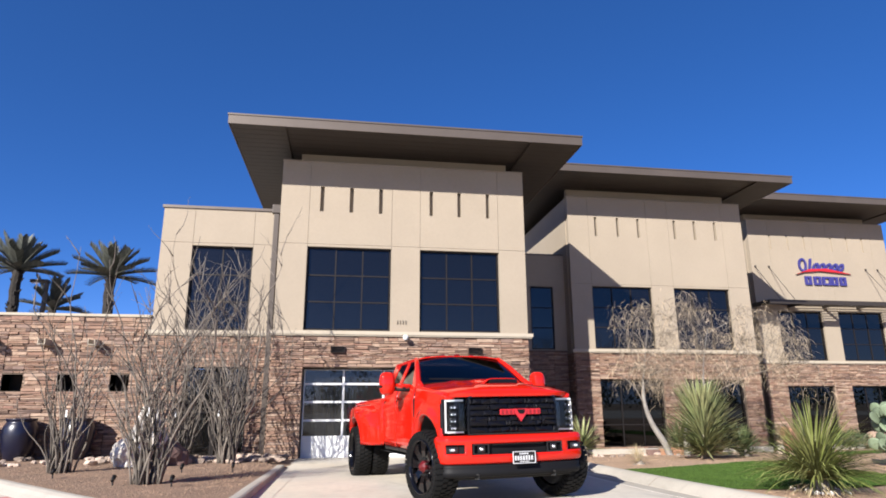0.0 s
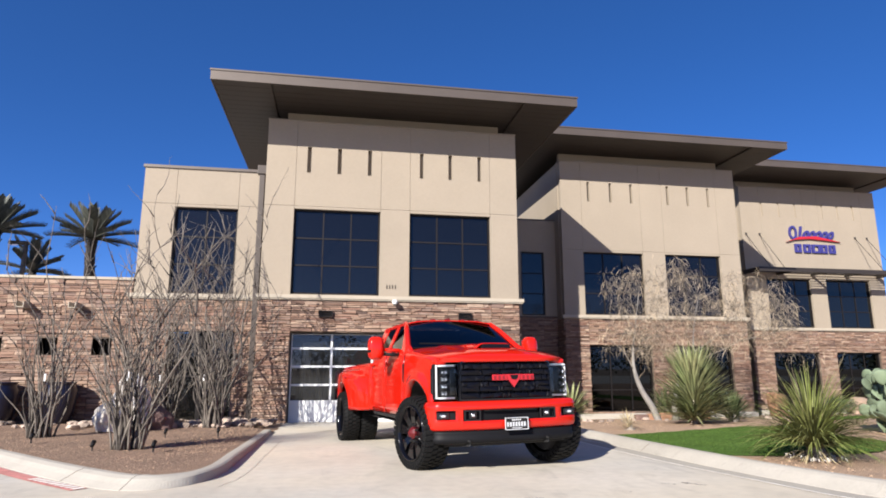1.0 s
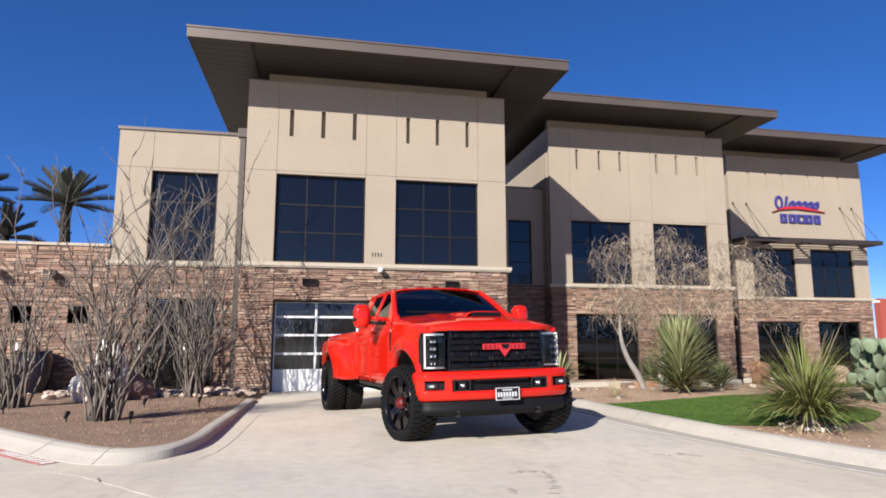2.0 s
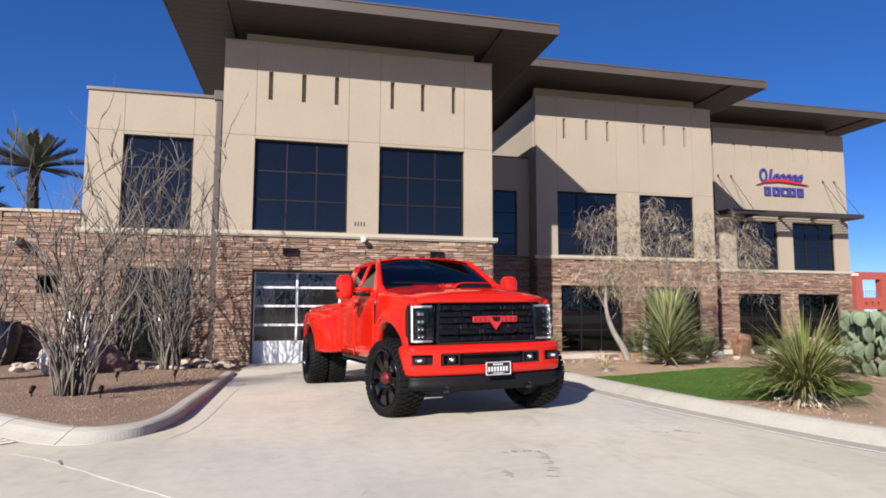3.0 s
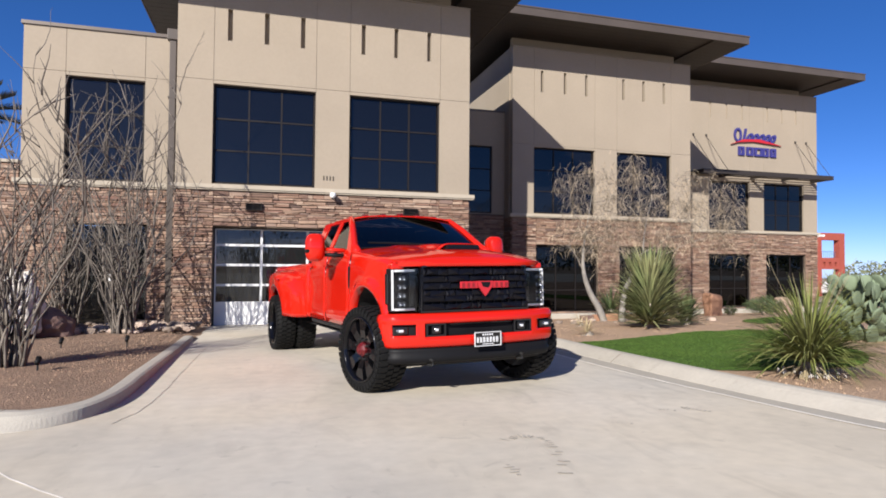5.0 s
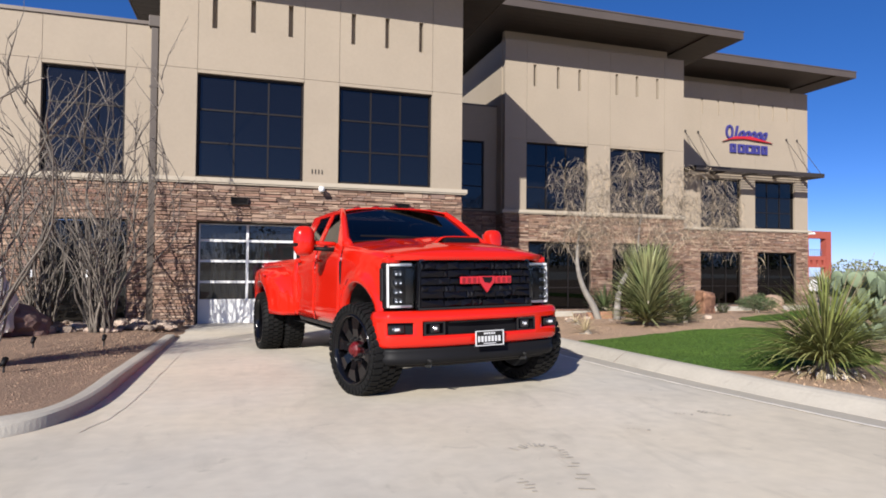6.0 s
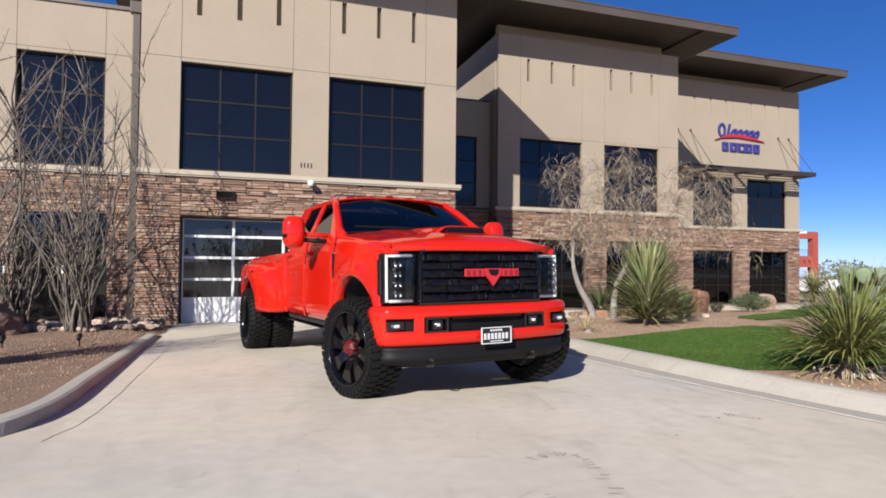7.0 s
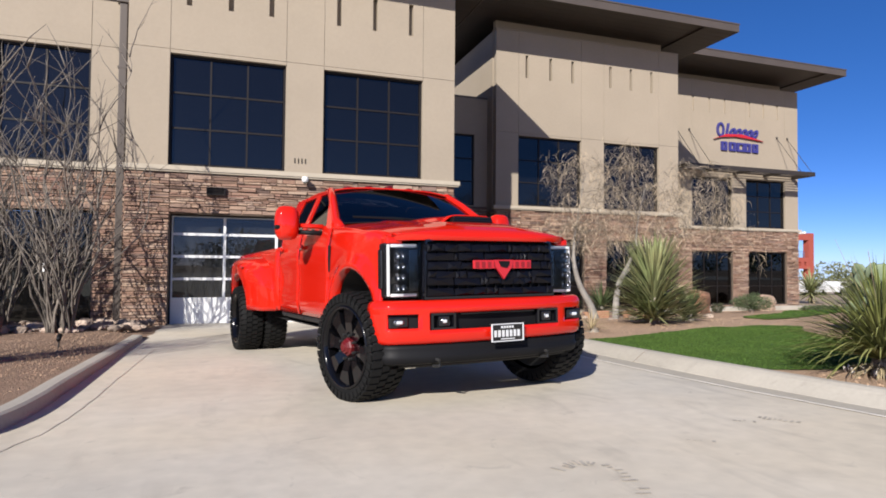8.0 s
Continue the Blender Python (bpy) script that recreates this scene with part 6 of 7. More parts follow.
# weeping tree with dry twigs
def willow():
    rnd = random.Random(51)
    t = thing("desert_willow", "weeping desert tree with pale trunks and dry tan twigs", "tree", pose(9.8, 18.08, gz(18.08, 9.8) + 0.08) @ Matrix.Diagonal((1.2, 1.2, 1.27, 1)))
    limbs = [
        [(0.05, -0.05, -0.12), (-0.12, -0.03, 0.3), (-0.38, -0.02, 0.7), (-0.56, -0.05, 1.15), (-0.55, 0, 1.6), (-0.4, 0.1, 2.2), (-0.3, 0.0, 3.0)],
        [(0.12, -0.65, -0.14), (0.15, -0.62, 0.3), (0.3, -0.5, 0.75), (0.72, -0.25, 1.15), (1.05, -0.1, 1.6), (1.2, 0, 2.2), (1.35, -0.1, 3.0)],
        [(0.45, -0.42, 0.9), (1.4, 0.0, 1.45), (2.6, 0.2, 1.9), (3.3, 0.1, 2.7), (3.5, 0.2, 3.4)],
        [(-0.56, -0.05, 1.15), (-0.85, -0.1, 1.6), (-1.2, 0, 1.9), (-1.5, 0.1, 2.0)],
        [(-0.4, 0.1, 2.2), (-0.85, 0.0, 2.6), (-1.05, -0.2, 2.95)],
        [(-0.4, 0.1, 2.2), (0.1, -0.1, 2.7), (0.3, -0.2, 3.2)],
        [(1.2, 0, 2.2), (0.85, -0.3, 2.7), (0.75, -0.4, 3.2)],
        [(1.35, -0.1, 2.9), (1.9, -0.3, 3.2), (2.2, -0.3, 3.4)],
        [(0.8, -0.15, 1.5), (1.7, -0.2, 2.0), (2.2, -0.3, 2.6)],
        [(2.6, 0.2, 1.9), (3.4, -0.2, 2.1), (4.1, -0.2, 2.2), (4.4, -0.2, 2.0)],
        [(3.3, 0.1, 2.5), (3.9, 0.2, 2.8), (4.2, 0.1, 2.9)],
        [(-0.55, 0, 1.6), (-0.1, 0.3, 1.9), (0.4, 0.4, 2.0)],
    ]
    thick = (0.092, 0.085, 0.02, 0.016, 0.012, 0.012, 0.012, 0.011, 0.013, 0.011, 0.01, 0.012)
    starts = []
    for pts, r in zip(limbs, thick):
        pts = curve_points(pts, 4)
        n = len(pts) - 1
        part("trunk" if r > 0.07 else "limb", tube(bmesh.new(), pts, [r * max(0.1, 1 - 1.05 * (i / n) ** (1.2 if r > 0.07 else 0.8)) for i in range(n + 1)], 8), PALE_BARK if r > 0.07 else BARK, t, smooth=True)
        for i, p in enumerate(pts):
            if p.z > 1.4 and i > 0.3 * n:
                starts.append(p)
    bm, leaves = bmesh.new(), bmesh.new()
    for k in range(215):
        x, y = rnd.uniform(-1.15, 4.15), rnd.uniform(-0.85, 0.85)
        top = 3.6 + 0.35 * math.sin(2.3 * x + 0.6) - 0.07 * (x - 1.2) ** 2 + 0.6 * max(0, 0.3 - x) - (1.6 if x > 0.3 else 1.65) * rnd.random() ** 0.9
        if k % 5 == 0:
            x, top = rnd.uniform(-1.0, 0.7), rnd.uniform(1.6, 2.3)
        apex = Vector((x, y, top))
        foot = min(starts, key=lambda q: (q - apex).length + max(0, q.z - apex.z) * 2)
        out = Vector((apex.x - foot.x, apex.y - foot.y, 0))
        tip = apex + out * 0.35 + Vector((rnd.uniform(-0.35, 0.35), rnd.uniform(-0.2, 0.2), -rnd.uniform(0.05, 0.4)))
        mid = foot.lerp(apex, 0.55) + Vector((rnd.uniform(-0.25, 0.25), rnd.uniform(-0.2, 0.2), rnd.uniform(-0.05, 0.25)))
        pts = curve_points([foot, mid, apex, apex.lerp(tip, 0.5) + Vector((0, 0, 0.1)), tip], 4)
        m = len(pts) - 1
        for i in range(1, m + 1):
            pts[i] = pts[i] + Vector((rnd.uniform(-1, 1), rnd.uniform(-1, 1), rnd.uniform(-1, 1))) * 0.035
        tube(bm, pts, [0.006 * (1 - 0.8 * i / m) for i in range(m + 1)], 4)
        for _ in range(31):
            p = rnd.choice(pts[3:]) + Vector((rnd.gauss(0, 0.07), rnd.gauss(0, 0.07), rnd.gauss(0, 0.12)))
            a = rnd.uniform(0, math.tau)
            d, q, way = Vector((math.cos(a), math.sin(a), rnd.uniform(-0.2, 0.9))).normalized(), p.copy(), [p.copy()]
            l = rnd.uniform(0.14, 0.42)
            for i in range(5):
                d = (d + Vector((rnd.uniform(-0.2, 0.2), rnd.uniform(-0.2, 0.2), -rnd.uniform(0.25, 0.6)))).normalized()
                q = q + d * l / 5
                way.append(q.copy())
            w = Vector((rnd.uniform(-1, 1), rnd.uniform(-1, 1), rnd.uniform(-0.5, 0.5))).normalized() * rnd.uniform(0.0022, 0.0052)
            prev = None
            for i, q in enumerate(way):
                c = w * (0.5 + 0.9 * i / 5 if i < 4 else 0.5 if i == 4 else 0.1)
                pair = (leaves.verts.new(q - c), leaves.verts.new(q + c))
                if prev:
                    leaves.faces.new((prev[0], prev[1], pair[1], pair[0]))
                prev = pair
    tagged(part("twig_mass", bm, CANE, t, "thin grey arching twigs"), kind="stuff")
    bm = leaves
    tagged(part("dry_crown", bm, LEAF_DRY, t, "drooping dry tan twigs and seed pods"), kind="stuff")
    return t


willow()


# prickly pear
def prickly_pear(x, y, lift, seed, n_base, levels, size):
    rnd = random.Random(seed)
    c = thing("prickly_pear", "broad prickly pear cactus with many grey-green pads", "cactus", pose(x, y, gz(y, x) + lift))
    bm = bmesh.new()
    bmesh.ops.create_icosphere(bm, subdivisions=2, radius=1)
    for v in bm.verts:
        z = v.co.z
        v.co.x *= 0.5 * (0.78 + 0.22 * z)
        v.co.y *= 0.075
        v.co.z = 0.5 + 0.5 * z
    me = finish("pad", bm, PAD, True)
    todo = []
    for k in range(n_base):
        a = rnd.uniform(0, math.tau)
        r = 0.5 * math.sqrt(rnd.random())
        todo.append((Vector((1.15 * r * math.cos(a), 0.75 * r * math.sin(a), -0.04)), Vector((0.45 * math.cos(a), 0.35 * math.sin(a), 1)).normalized(), 0))
    while todo:
        p, d, lev = todo.pop()
        s = size * rnd.uniform(0.72, 1.1) * (1 - 0.08 * lev)
        q = d.to_track_quat("Z", "Y").to_matrix().to_4x4() @ Matrix.Rotation(rnd.uniform(0, math.tau), 4, "Z")
        ob = new("pad", me)
        ob.parent = c
        ob.matrix_local = Matrix.Translation(p) @ q @ Matrix.Diagonal((s, s, s, 1))
        if lev < levels:
            for _ in range(rnd.choice((1, 2, 2, 3))):
                side = rnd.uniform(-0.38, 0.38)
                tip = Matrix.Translation(p) @ q @ Vector((side * s, 0, s * (0.97 - 0.5 * abs(side))))
                if math.hypot(tip.x, tip.y) > 0.68:
                    continue
                nd = (d + q.to_3x3() @ Vector((side * 1.5, rnd.uniform(-0.5, 0.5), 0.1))).normalized()
                nd.z = max(nd.z, 0.15)
                todo.append((tip, nd.normalized(), lev + 1))
    return c


prickly_pear(10.65, 10.25, 0.08, 61, 15, 3, 0.4)


# shrubs of many small leaves
def shrub(x, y, lift, w, d, h, n, seed, label, mat=None, leaf=0.05, name="shrub"):
    rnd = random.Random(seed)
    s = thing(name, label, "shrub", pose(x, y, gz(y, x) + lift))
    for k in range(7):
        a = rnd.uniform(0, math.tau)
        bm = tube(bmesh.new(), [(0, 0, -0.05), (0.2 * w * math.cos(a), 0.2 * d * math.sin(a), 0.4 * h), (0.36 * w * math.cos(a), 0.36 * d * math.sin(a), 0.75 * h)], [0.02, 0.014, 0.006], 5)
        part("branch", bm, BARK, s)
    bm = bmesh.new()
    for k in range(n):
        v = Vector((rnd.gauss(0, 1), rnd.gauss(0, 1), rnd.gauss(0, 1))).normalized()
        r = rnd.uniform(0.55, 1.0) * (0.8 + 0.35 * noise.noise(v * 2.2 + Vector((seed, 0, 0))))
        p = Vector((v.x * w / 2 * r, v.y * d / 2 * r, h * 0.5 + v.z * h / 2 * r))
        if p.z < 0.02:
            p.z = rnd.uniform(0.02, 0.2 * h)
        a = Vector((rnd.gauss(0, 1), rnd.gauss(0, 1), rnd.gauss(0, 1) + 0.6)).normalized()
        b = a.orthogonal().normalized()
        c = a.cross(b)
        l = leaf * rnd.uniform(0.6, 1.3)
        bm.faces.new([bm.verts.new(p + q) for q in (-b * l, c * l * 0.4, b * l, -c * l * 0.4)])
    part("foliage", bm, mat or LEAF, s)
    return s


shrub(19.75, 22.3, 0.08, 2.3, 1.3, 0.85, 5500, 71, "low rounded dark green shrub near turf", leaf=0.032)
shrub(18.35, 22.6, 0.06, 0.7, 0.6, 0.5, 500, 72, "small grey-green shrub near the far wall", FARLEAF, leaf=0.045)
shrub(27.5, 25.6, 0.03, 3.4, 1.2, 0.3, 1500, 73, "low green hedge-like shrub by the lawn", leaf=0.06)


# palms behind the stone wall
def palm(x, y, z_crown, r_trunk, length, n, seed, label):
    rnd = random.Random(seed)
    p = thing("palm_tree", label, "palm tree", pose(x, y, gz(y) - 0.1), group="palms behind the wall")
    h = z_crown - gz(y) + 0.1
    bm = bmesh.new()
    m = 26
    tube(bm, [(0.02 * math.sin(i), 0, h * i / m) for i in range(m + 1)], [r_trunk * (1.15 - 0.2 * i / m + (0.1 if i % 2 else 0)) for i in range(m + 1)], 10)
    part("trunk", bm, PALM_BARK, p)
    for k in range(60):
        a, z = rnd.uniform(0, math.tau), h * rnd.uniform(0.35, 1)
        d = Vector((math.cos(a), math.sin(a), 0))
        bm = bmesh.new()
        tube(bm, [d * r_trunk * 0.9 + Vector((0, 0, z)), d * r_trunk * 1.35 + Vector((0, 0, z + 0.09))], [0.04, 0.015], 4)
        part("frond_stub", bm, PALM_BARK, p)
    for k in range(n):
        a = k * 2.4 + rnd.uniform(-0.3, 0.3)
        e = 0.0 + 1.3 * (k / n) ** 1.05
        d = Vector((math.cos(a) * math.cos(e), math.sin(a) * math.cos(e), math.sin(e)))
        l = length * rnd.uniform(0.85, 1.08)
        side = d.cross(Vector((0, 0, 1))).normalized()
        up = side.cross(d).normalized()
        bm = bmesh.new()
        pts = [Vector((0, 0, h)) + d * l * i / 8 - Vector((0, 0, 0.16 * l * (i / 8) ** 2 * math.cos(e))) for i in range(9)]
        tube(bm, pts, [0.03 - 0.003 * i for i in range(9)], 4)
        for i in range(2, 40):
            u = i / 40 * 7.95
            j, f = int(u), u - int(u)
            p0 = pts[j].lerp(pts[j + 1], f)
            ll = l * 0.27 * math.sin(math.pi * (0.1 + 0.8 * i / 40)) ** 0.6
            for s in (-1, 1):
                dd = (side * s * 0.62 + d * 0.8 + up * 0.28).normalized()
                tip = p0 + dd * ll * rnd.uniform(0.85, 1.1)
                w = d * 0.026
                bm.faces.new([bm.verts.new(v) for v in (p0 - w, p0 + w, p0.lerp(tip, 0.6) + w * 0.8, tip)])
        part("frond", bm, FROND, p)
    return p


palm(-7.85, 21.8, 5.4, 0.15, 1.36, 28, 81, "date palm with wind-worn grey-green crown behind wall")
palm(-10.8, 21.9, 5.55, 0.15, 1.4, 28, 82, "date palm with upright grey-green crown behind wall")
palm(-10.15, 23.2, 4.45, 0.12, 1.35, 14, 83, "short palm with low crown behind wall")
lp = thing("area_lamp", "dark pole lamp with a bent head behind the wall", "lamp post", pose(-10.2, 22.6, gz(22.6)))
part("pole", tube(bmesh.new(), [(0, 0, -0.1), (0, 0, 3.5), (0.02, 0, 5.6)], 0.075, 10), ROOF, lp)
part("lamp_head", rbox(-0.5, 0.1, -0.12, 0.12, 5.58, 5.7, 0.04), ROOF, lp)
part("lamp_glass", boxes((-0.45, -0.15, -0.09, 0.09, 5.565, 5.578)), LENS, lp)


# ---- rocks, jars and small things ----
def lump(name, x, y, z, sx, sy, sz, mat, label, category, seed, rough=0.3, sub=3, group="", spin=0):
    bm = bmesh.new()
    bmesh.ops.create_icosphere(bm, subdivisions=sub, radius=1)
    o = Vector((seed * 3.1, seed * 1.7, 0))
    for v in bm.verts:
        k = 1 + rough * noise.noise(v.co * 1.3 + o) + rough * 0.45 * noise.noise(v.co * 3.4 + o)
        v.co *= k
        v.co.z = max(v.co.z, -0.55)
    bmesh.ops.transform(bm, matrix=Matrix.Rotation(spin, 4, "Z") @ Matrix.Diagonal((sx, sy, sz, 1)), verts=bm.verts[:])
    ob = solid(name, bm, mat, label, category, group=group, smooth=sub > 2 and rough < 0.35)
    ob.location = (x, y, z)
    return ob


def on_bed(y, x=0.0):
    return gz(y, x) + 0.1


lump("white_rock", -3.98, 14.3, on_bed(14.3) + 0.45, 0.33, 0.28, 0.68, WHITE_ROCK, "upright pitted white limestone rock in gravel", "rock", 3, 0.55, 4)
lump("white_rock", -4.3, 14.08, on_bed(14.08) + 0.2, 0.33, 0.27, 0.34, WHITE_ROCK, "low pitted white limestone rock beside a taller one", "rock", 8, 0.5, 4)
lump("boulder", -3.72, 14.75, on_bed(14.75) + 0.15, 0.48, 0.38, 0.31, RED_ROCK, "dark reddish boulder in gravel", "boulder", 5, 0.35, 3)
bm = rbox(-0.2, 0.2, -0.2, 0.2, -0.1, 0.66, 0.06, 3)
bmesh.ops.subdivide_edges(bm, edges=[e for e in bm.edges if e.calc_length() > 0.2], cuts=4, use_grid_fill=True)
for v in bm.verts:
    v.co += Vector((noise.noise(v.co * 3.1), noise.noise(v.co * 3.3 + Vector((5, 0, 0))), noise.noise(v.co * 2.7 + Vector((0, 9, 0))))) * 0.05
block = solid("boulder", bm, SANDSTONE, "squared orange sandstone block by the wall", "boulder")
block.location, block.scale = (17.25, 22.3, on_bed(22.3, 17)), (1.5, 1.2, 1.32)
lump("boulder", 24.2, 25.9, on_bed(25.9, 24) + 0.26, 0.52, 0.42, 0.46, TAN_ROCK, "pale tan layered boulder beside a shrub", "boulder", 9, 0.45, 3)

rock_meshes = []
for k in range(8):
    bm = bmesh.new()
    bmesh.ops.create_icosphere(bm, subdivisions=2, radius=1)
    for v in bm.verts:
        v.co *= 1 + 0.5 * noise.noise(v.co * 1.2 + Vector((k * 5, 0, 0)))
        v.co.z = min(0.62, v.co.z * 0.75)
    rock_meshes.append(finish("rubble_rock", bm, ROCK, False))
rnd = random.Random(91)
for k in range(290):
    x = rnd.uniform(-10.5, -1.3)
    if rnd.random() < 0.5:
        x = rnd.uniform(-4.6, -1.3)
    y = 14.9 + 2.3 * rnd.random() ** 1.6 if x < -2.1 else 15.1 + 1.9 * rnd.random()
    s = rnd.choice((0.04, 0.05, 0.06, 0.07, 0.085, 0.11))
    ob = tagged(new("rubble_rock", rnd.choice(rock_meshes)), "rounded tan rock at the foot of the wall", "rock", "loose rocks along the wall")
    ob.matrix_world = Matrix.Translation((x, y, on_bed(y, x) + s * 0.3)) @ Matrix.Rotation(rnd.uniform(0, 6), 4, "Z") @ Matrix.Diagonal((s * 1.2, s, s, 1))
for k in range(26):
    x, y = rnd.uniform(6.8, 12.5), rnd.uniform(15.6, 18.2)
    s = rnd.choice((0.06, 0.08, 0.1))
    ob = tagged(new("rubble_rock", rnd.choice(rock_meshes)), "angular tan rock in the gravel bed", "rock", "rocks near the building")
    ob.matrix_world = Matrix.Translation((x, y, on_bed(y, x) + s * 0.3)) @ Matrix.Rotation(rnd.uniform(0, 6), 4, "Z") @ Matrix.Diagonal((s * 1.2, s, s, 1))


def pebbles(name, inside, x0, x1, y0, y1, lift, n, mat, label, seed):
    """Loose chips lying on a bed, in one mesh."""
    rnd = random.Random(seed)
    verts, faces = [], []
    while n > 0:
        x, y = rnd.uniform(x0, x1), rnd.uniform(y0, y1)
        if not inside(x, y):
            continue
        n -= 1
        z = gz(y, x) + lift + 0.012 * noise.noise(Vector((x * 1.7, y * 1.7, 0))) * 2
        r, k = rnd.uniform(0.006, 0.016), len(verts)
        a = rnd.uniform(0, math.tau)
        for j in range(4):
            b = a + j * math.tau / 4 + rnd.uniform(-0.4, 0.4)
            q = r * rnd.uniform(0.7, 1.4)
            verts.append((x + q * math.cos(b), y + q * math.sin(b), z - 0.004))
        verts.append((x + rnd.uniform(-0.3, 0.3) * r, y + rnd.uniform(-0.3, 0.3) * r, z + r * rnd.uniform(0.5, 1.0)))
        faces += [(k + j, k + (j + 1) % 4, k + 4) for j in range(4)]
    me = bpy.data.meshes.new(name)
    me.from_pydata(verts, [], faces)
    me.materials.append(mat)
    return tagged(new(name, me), label, "gravel", kind="stuff")


def kerb_x(table, y):
    return float(np.interp(y, [p[1] for p in table], [p[0] for p in table]))


EDGE_E = [(-1.75, 7.72), (-1.5, 7.9), (-1.38, 8.3), (-1.32, 8.9), (-1.3, 10.4), (-1.3, 15.2)]
EDGE_W = [(-2.05, 7.72), (-2.4, 8.1), (-3.35, 9.1), (-4.35, 10.3), (-6.0, 12.3), (-8.2, 14.8)]
pebbles("gravel_chips", lambda x, y: kerb_x(EDGE_W, y) + 0.1 < x < kerb_x(EDGE_E, y) - 0.08, -6.5, -1.1, 7.8, 14.8, 0.09, 5500, CHIP, "brown and tan gravel chips on the planting bed", 61)
pebbles("gravel_chips", lambda x, y: x > kerb_x(RIGHT_EDGE[::-1], y) + 0.12 and not (y > 7.6 and 5.0 < x < 9.7 and y < 11.5), 5.0, 12.5, 4.6, 15.5, 0.1, 4500, CHIP_TAN, "tan gravel chips on the wide planting bed", 62)


def jar(x, y, s):
    j = thing("glazed_jar", "tall dark blue glazed jar standing by the stone wall", "planter jar", pose(x, y, on_bed(y) - 0.02), group="blue jars along the wall")
    prof = [(0.0, 0.0), (0.2, 0.0), (0.24, 0.04), (0.3, 0.25), (0.345, 0.52), (0.34, 0.7), (0.29, 0.8), (0.27, 0.83), (0.3, 0.86), (0.315, 0.88), (0.3, 0.895), (0.265, 0.885), (0.25, 0.8), (0.3, 0.6), (0.2, 0.1), (0.0, 0.08)]
    part("vessel", lathe([(r * s + 0.0005, h * s) for r, h in prof], 36), BLUE_GLAZE, j, smooth=True)
    part("soil", lathe([(0.0005, 0.74 * s), (0.268 * s, 0.74 * s)], 24), GRAVEL, j)
    return j


for x in (-7.82, -6.5, -9.15, -10.45):
    jar(x, 17.2, 1.12)
for x, y in ((-2.41, 10.1), (-2.84, 12.5), (-4.78, 11.9), (-3.29, 10.3), (-1.95, 12.6)):
    l = thing("landscape_light", "small black spotlight on a stake in gravel", "garden light", pose(x, y, on_bed(y)), group="spotlights in the gravel bed")
    part("stake", tube(bmesh.new(), [(0, 0, -0.05), (0, 0, 0.08)], 0.012, 6), CHASSIS, l)
    part("lamp_can", tube(bmesh.new(), [(0, -0.035, 0.075), (0.0, 0.045, 0.13)], [0.026, 0.033], 12), BLACK, l, smooth=True)
for x in (-7.68, -6.48, -8.95, -10.2):
    s = thing("roof_spout", "short projecting metal roof spout in the stone wall", "roof spout", pose(x, LY - 0.42, 2.71), group="spouts along the wall")
    part("channel", boxes((-0.09, 0.09, 0, 0.46, 0, 0.02), (-0.09, -0.07, 0, 0.46, 0.022, 0.15), (0.07, 0.09, 0, 0.46, 0.022, 0.15)), TRIM, s)
pe = thing("planter_edge", "low edge of brown sandstone blocks behind grey trunks", "planter edge", kind="structure")
for k in range(6):
    bx = 9.35 + 0.42 * k
    part("block", rbox(bx, bx + 0.4, 18.5 + 0.012 * (k * 5 % 3), 18.68, gz(18.5, 9) + 0.02, gz(18.5, 9) + 0.26 + 0.02 * (k * 7 % 3), 0.02), SANDSTONE if k % 3 else RED_ROCK, pe)
solid("plinth_far", rbox(19.8, 28.0, RY - 0.45, RY - 0.1, gz(27, 20) - 0.1, gz(27, 20) + 0.32, 0.03), KERB, "low pale concrete plinth along the wall", "plinth", "structure")
solid("plinth_mid", rbox(8.6, 15.9, MY - 0.35, MY - 0.1, gz(22, 9) - 0.1, gz(22, 9) + 0.3, 0.03), KERB, "low pale concrete plinth along the wall", "plinth", "structure")
for x, z in ((rx1 + 0.04, 3.0),):
    c = thing("security_camera", "white camera fixed on the building corner", "security camera", pose(x, RY - 0.1, z))
    part("bracket", rbox(-0.06, 0.06, -0.04, 0.1, -0.05, 0.05, 0.012), WHITE, c)
    part("camera_body", rbox(-0.06, 0.06, -0.28, -0.04, -0.06, 0.06, 0.03, 3), WHITE, c, smooth=True)

# ---- far off ----
po = thing("portal_frame", "brick-red painted portal frame with cut openings", "portal", pose(54.85, 52.0, gz(52)))
PW, PH = 3.92, 5.9
part("post", boxes((0, 0.85, 0, 0.7, -0.7, PH)), BRICK_RED, po)
part("post", boxes((PW - 0.7, PW, 0, 0.7, -0.7, PH)), BRICK_RED, po)
part("top_beam", boxes((0.852, PW - 0.702, 0.02, 0.68, PH - 0.75, PH - 0.003)), BRICK_RED, po)
part("lower_beam", boxes((0.852, PW - 0.702, 0.02, 0.68, 2.1, 2.4)), BRICK_RED, po)
part("lower_beam", boxes((0.852, PW - 0.702, 0.02, 0.68, 2.85, 3.3)), BRICK_RED, po)
for a, b in ((0.852, 1.1), (1.4, 1.85), (2.15, 2.6), (2.9, PW - 0.702)):
    part("beam_web", boxes((a, b, 0.03, 0.67, 2.401, 2.849)), BRICK_RED, po)
part("railing", boxes((0.852, PW - 0.702, 0.3, 0.34, 3.95, 4.0), *[(0.95 + 0.25 * k, 0.98 + 0.25 * k, 0.3, 0.34, 3.3, 3.95) for k in range(9)]), CHROME, po)


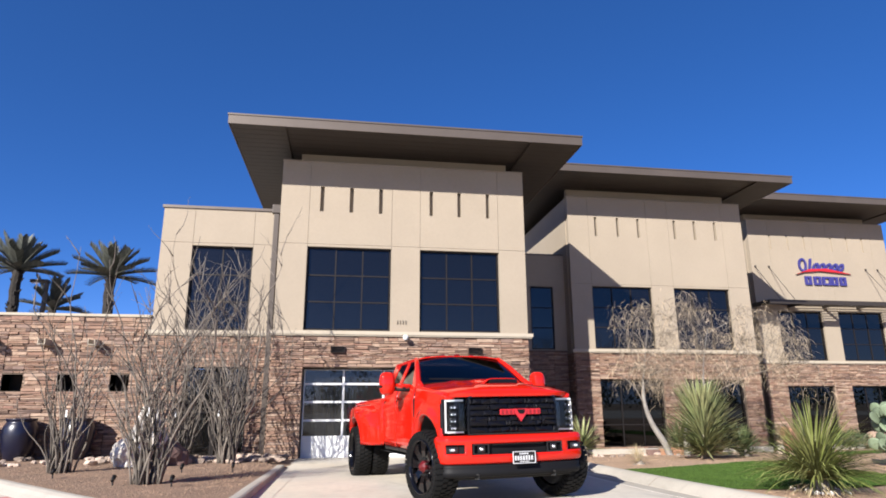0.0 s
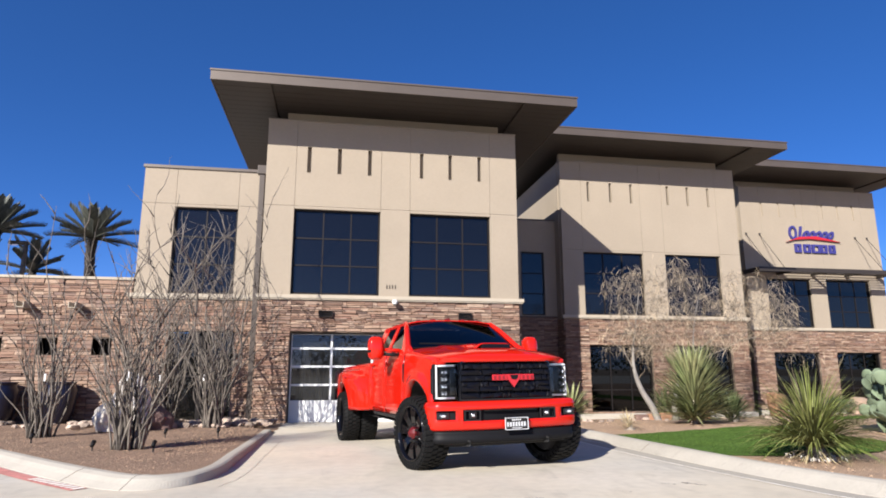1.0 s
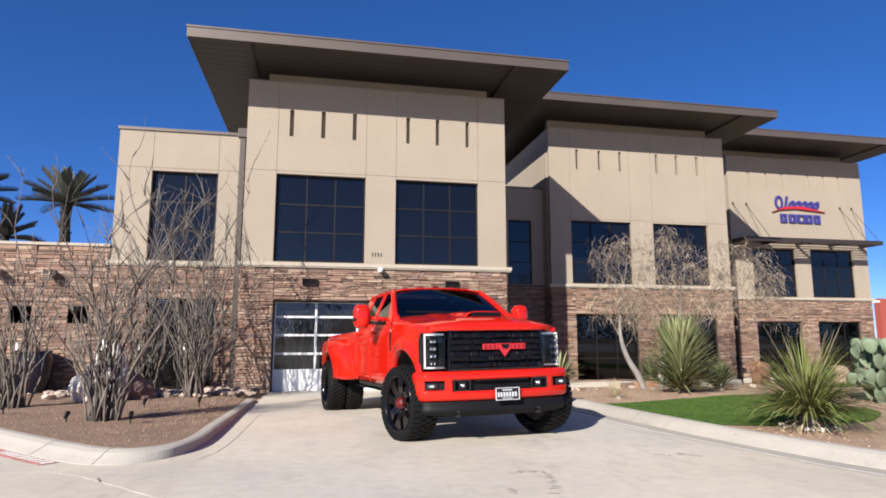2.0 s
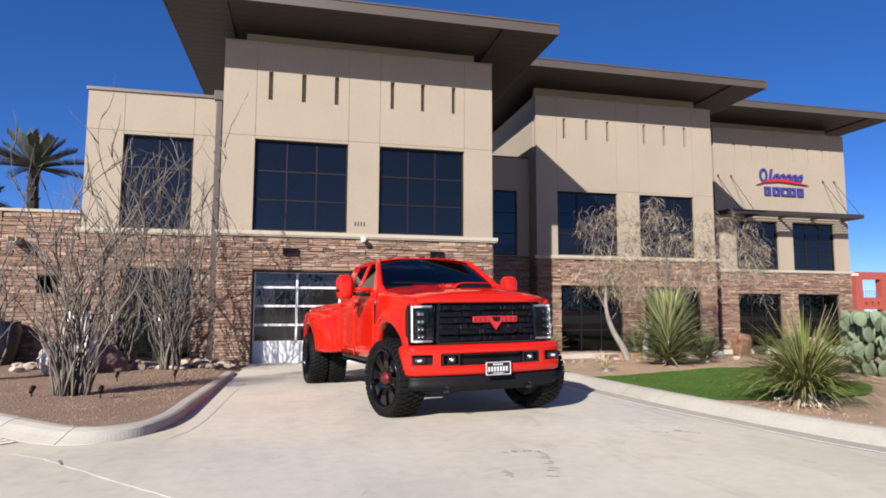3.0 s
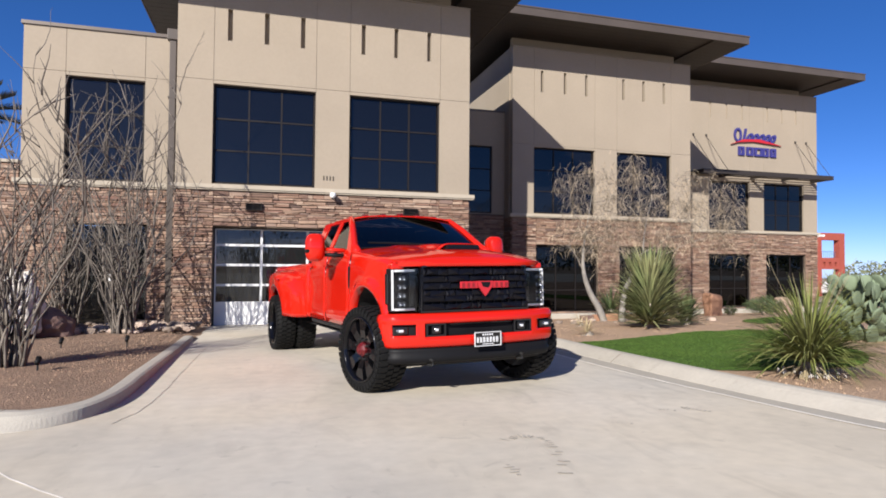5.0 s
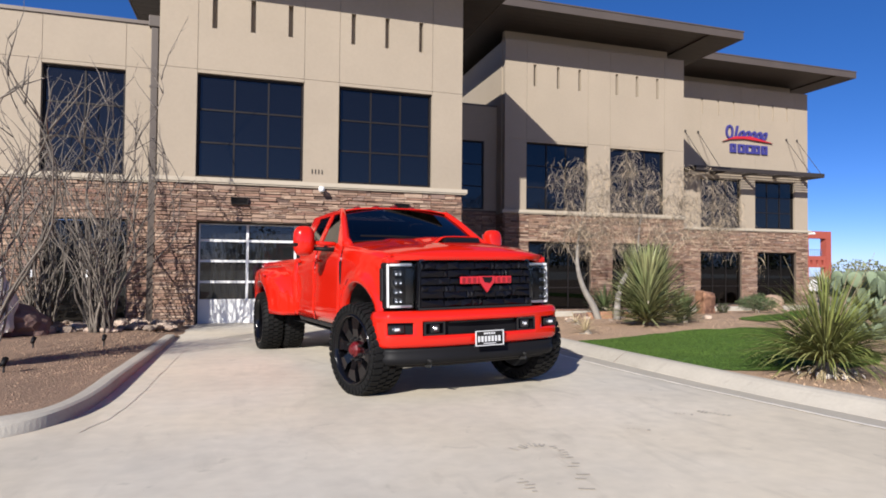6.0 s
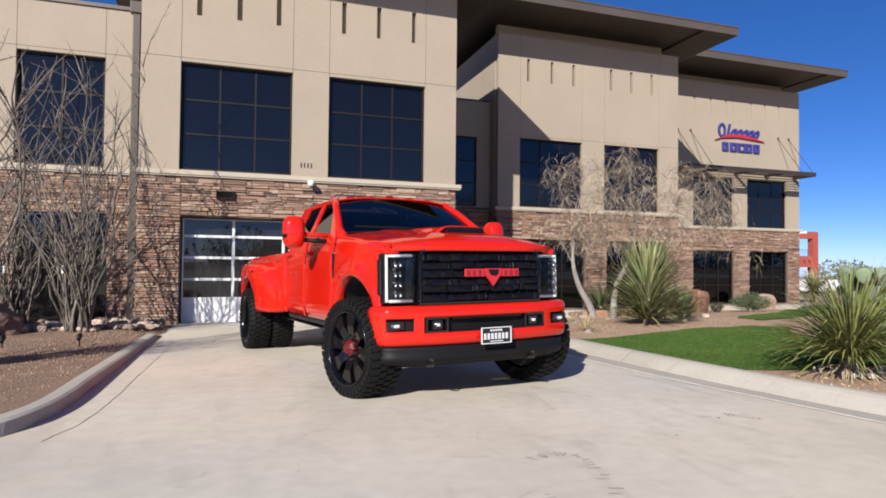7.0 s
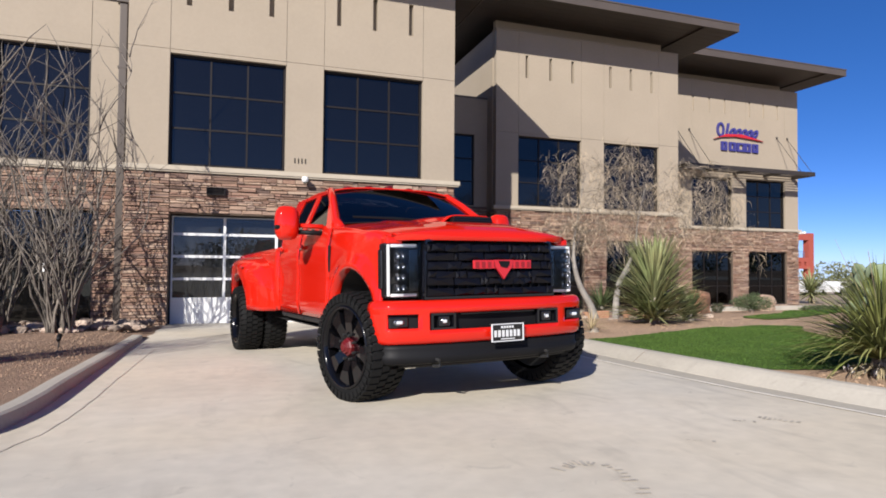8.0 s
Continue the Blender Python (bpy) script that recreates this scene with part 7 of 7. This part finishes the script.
def parked_car(x, y, turn, mat, label):
    c = thing("parked_car", label, "car", pose(x, y, gz(y, x) - 0.03, 0, 0, turn), group="cars parked far off")
    part("body", prism([(-2.2, 0.35), (2.2, 0.35), (2.25, 0.75), (1.9, 0.9), (1.2, 0.98), (0.6, 1.45), (-1.2, 1.48), (-1.9, 1.0), (-2.25, 0.95)], "y", -0.88, 0.88), mat, c)
    part("window_band", prism([(0.98, 1.02), (0.55, 1.38), (-1.12, 1.4), (-1.6, 1.04)], "y", -0.89, 0.89), CAB_GLASS, c)
    for wx in (-1.4, 1.4):
        for wy in (-0.8, 0.8):
            part("wheel", lathe([(0.001, -0.1), (0.32, -0.1), (0.33, 0), (0.32, 0.1), (0.001, 0.1)], 16, None, "z", pose(wx, wy, 0.33, 90, 0, 0)), RUBBER, c)


parked_car(58, 52, 20, WHITE, "white saloon car parked far behind the beds")
parked_car(63.5, 53, 15, WHITE, "white car parked far behind the beds")
parked_car(70, 55, 10, CHROME, "silver car parked far behind the beds")


def far_trees():
    """A belt of scrub and low trees round the horizon."""
    rnd = random.Random(101)
    verts, faces = [], []
    for k in range(520):
        a = rnd.uniform(0, math.tau)
        r = rnd.uniform(85, 170)
        x, y = 15 + r * math.cos(a), 15 + r * math.sin(a)
        if -75 < x < 55 and y > 60:
            continue
        w, h = rnd.uniform(3, 8), rnd.uniform(1.6, 4.8)
        if y < -25:
            w, h = w * 1.3, h * 1.7
        for i in range(170):
            u = Vector((rnd.gauss(0, 1), rnd.gauss(0, 1), rnd.gauss(0, 1))).normalized() * rnd.uniform(0.5, 1)
            p = Vector((x + u.x * w / 2, y + u.y * w / 2, gz(y) + h * (0.52 + 0.5 * u.z)))
            s = rnd.uniform(0.14, 0.36)
            e, f = Vector((rnd.gauss(0, 1), rnd.gauss(0, 1), rnd.gauss(0, 0.7))).normalized() * s, Vector((rnd.gauss(0, 0.7), rnd.gauss(0, 0.7), rnd.gauss(0, 1))).normalized() * s
            b = len(verts)
            verts.extend((p - e, p + f, p + e, p - f))
            faces.append((b, b + 1, b + 2, b + 3))
    me = bpy.data.meshes.new("far_scrub")
    me.from_pydata(verts, [], faces)
    me.materials.append(FARLEAF)
    return tagged(new("far_scrub", me), "belt of low dull green scrub on the horizon", "trees", kind="stuff")


far_trees()
for k, (x, y, w, h) in enumerate(((46, 37, 4.5, 2.3), (52, 40, 6, 2.7), (40, 33, 3, 1.6), (60, 45, 6, 2.9), (36, 26, 2.5, 0.9), (50, 34, 4, 1.9))):
    shrub(x, y, 0.0, w, w * 0.8, h, 4000, 110 + k, "rounded olive-green desert bush beyond the beds", FARLEAF, 0.07, "bush")
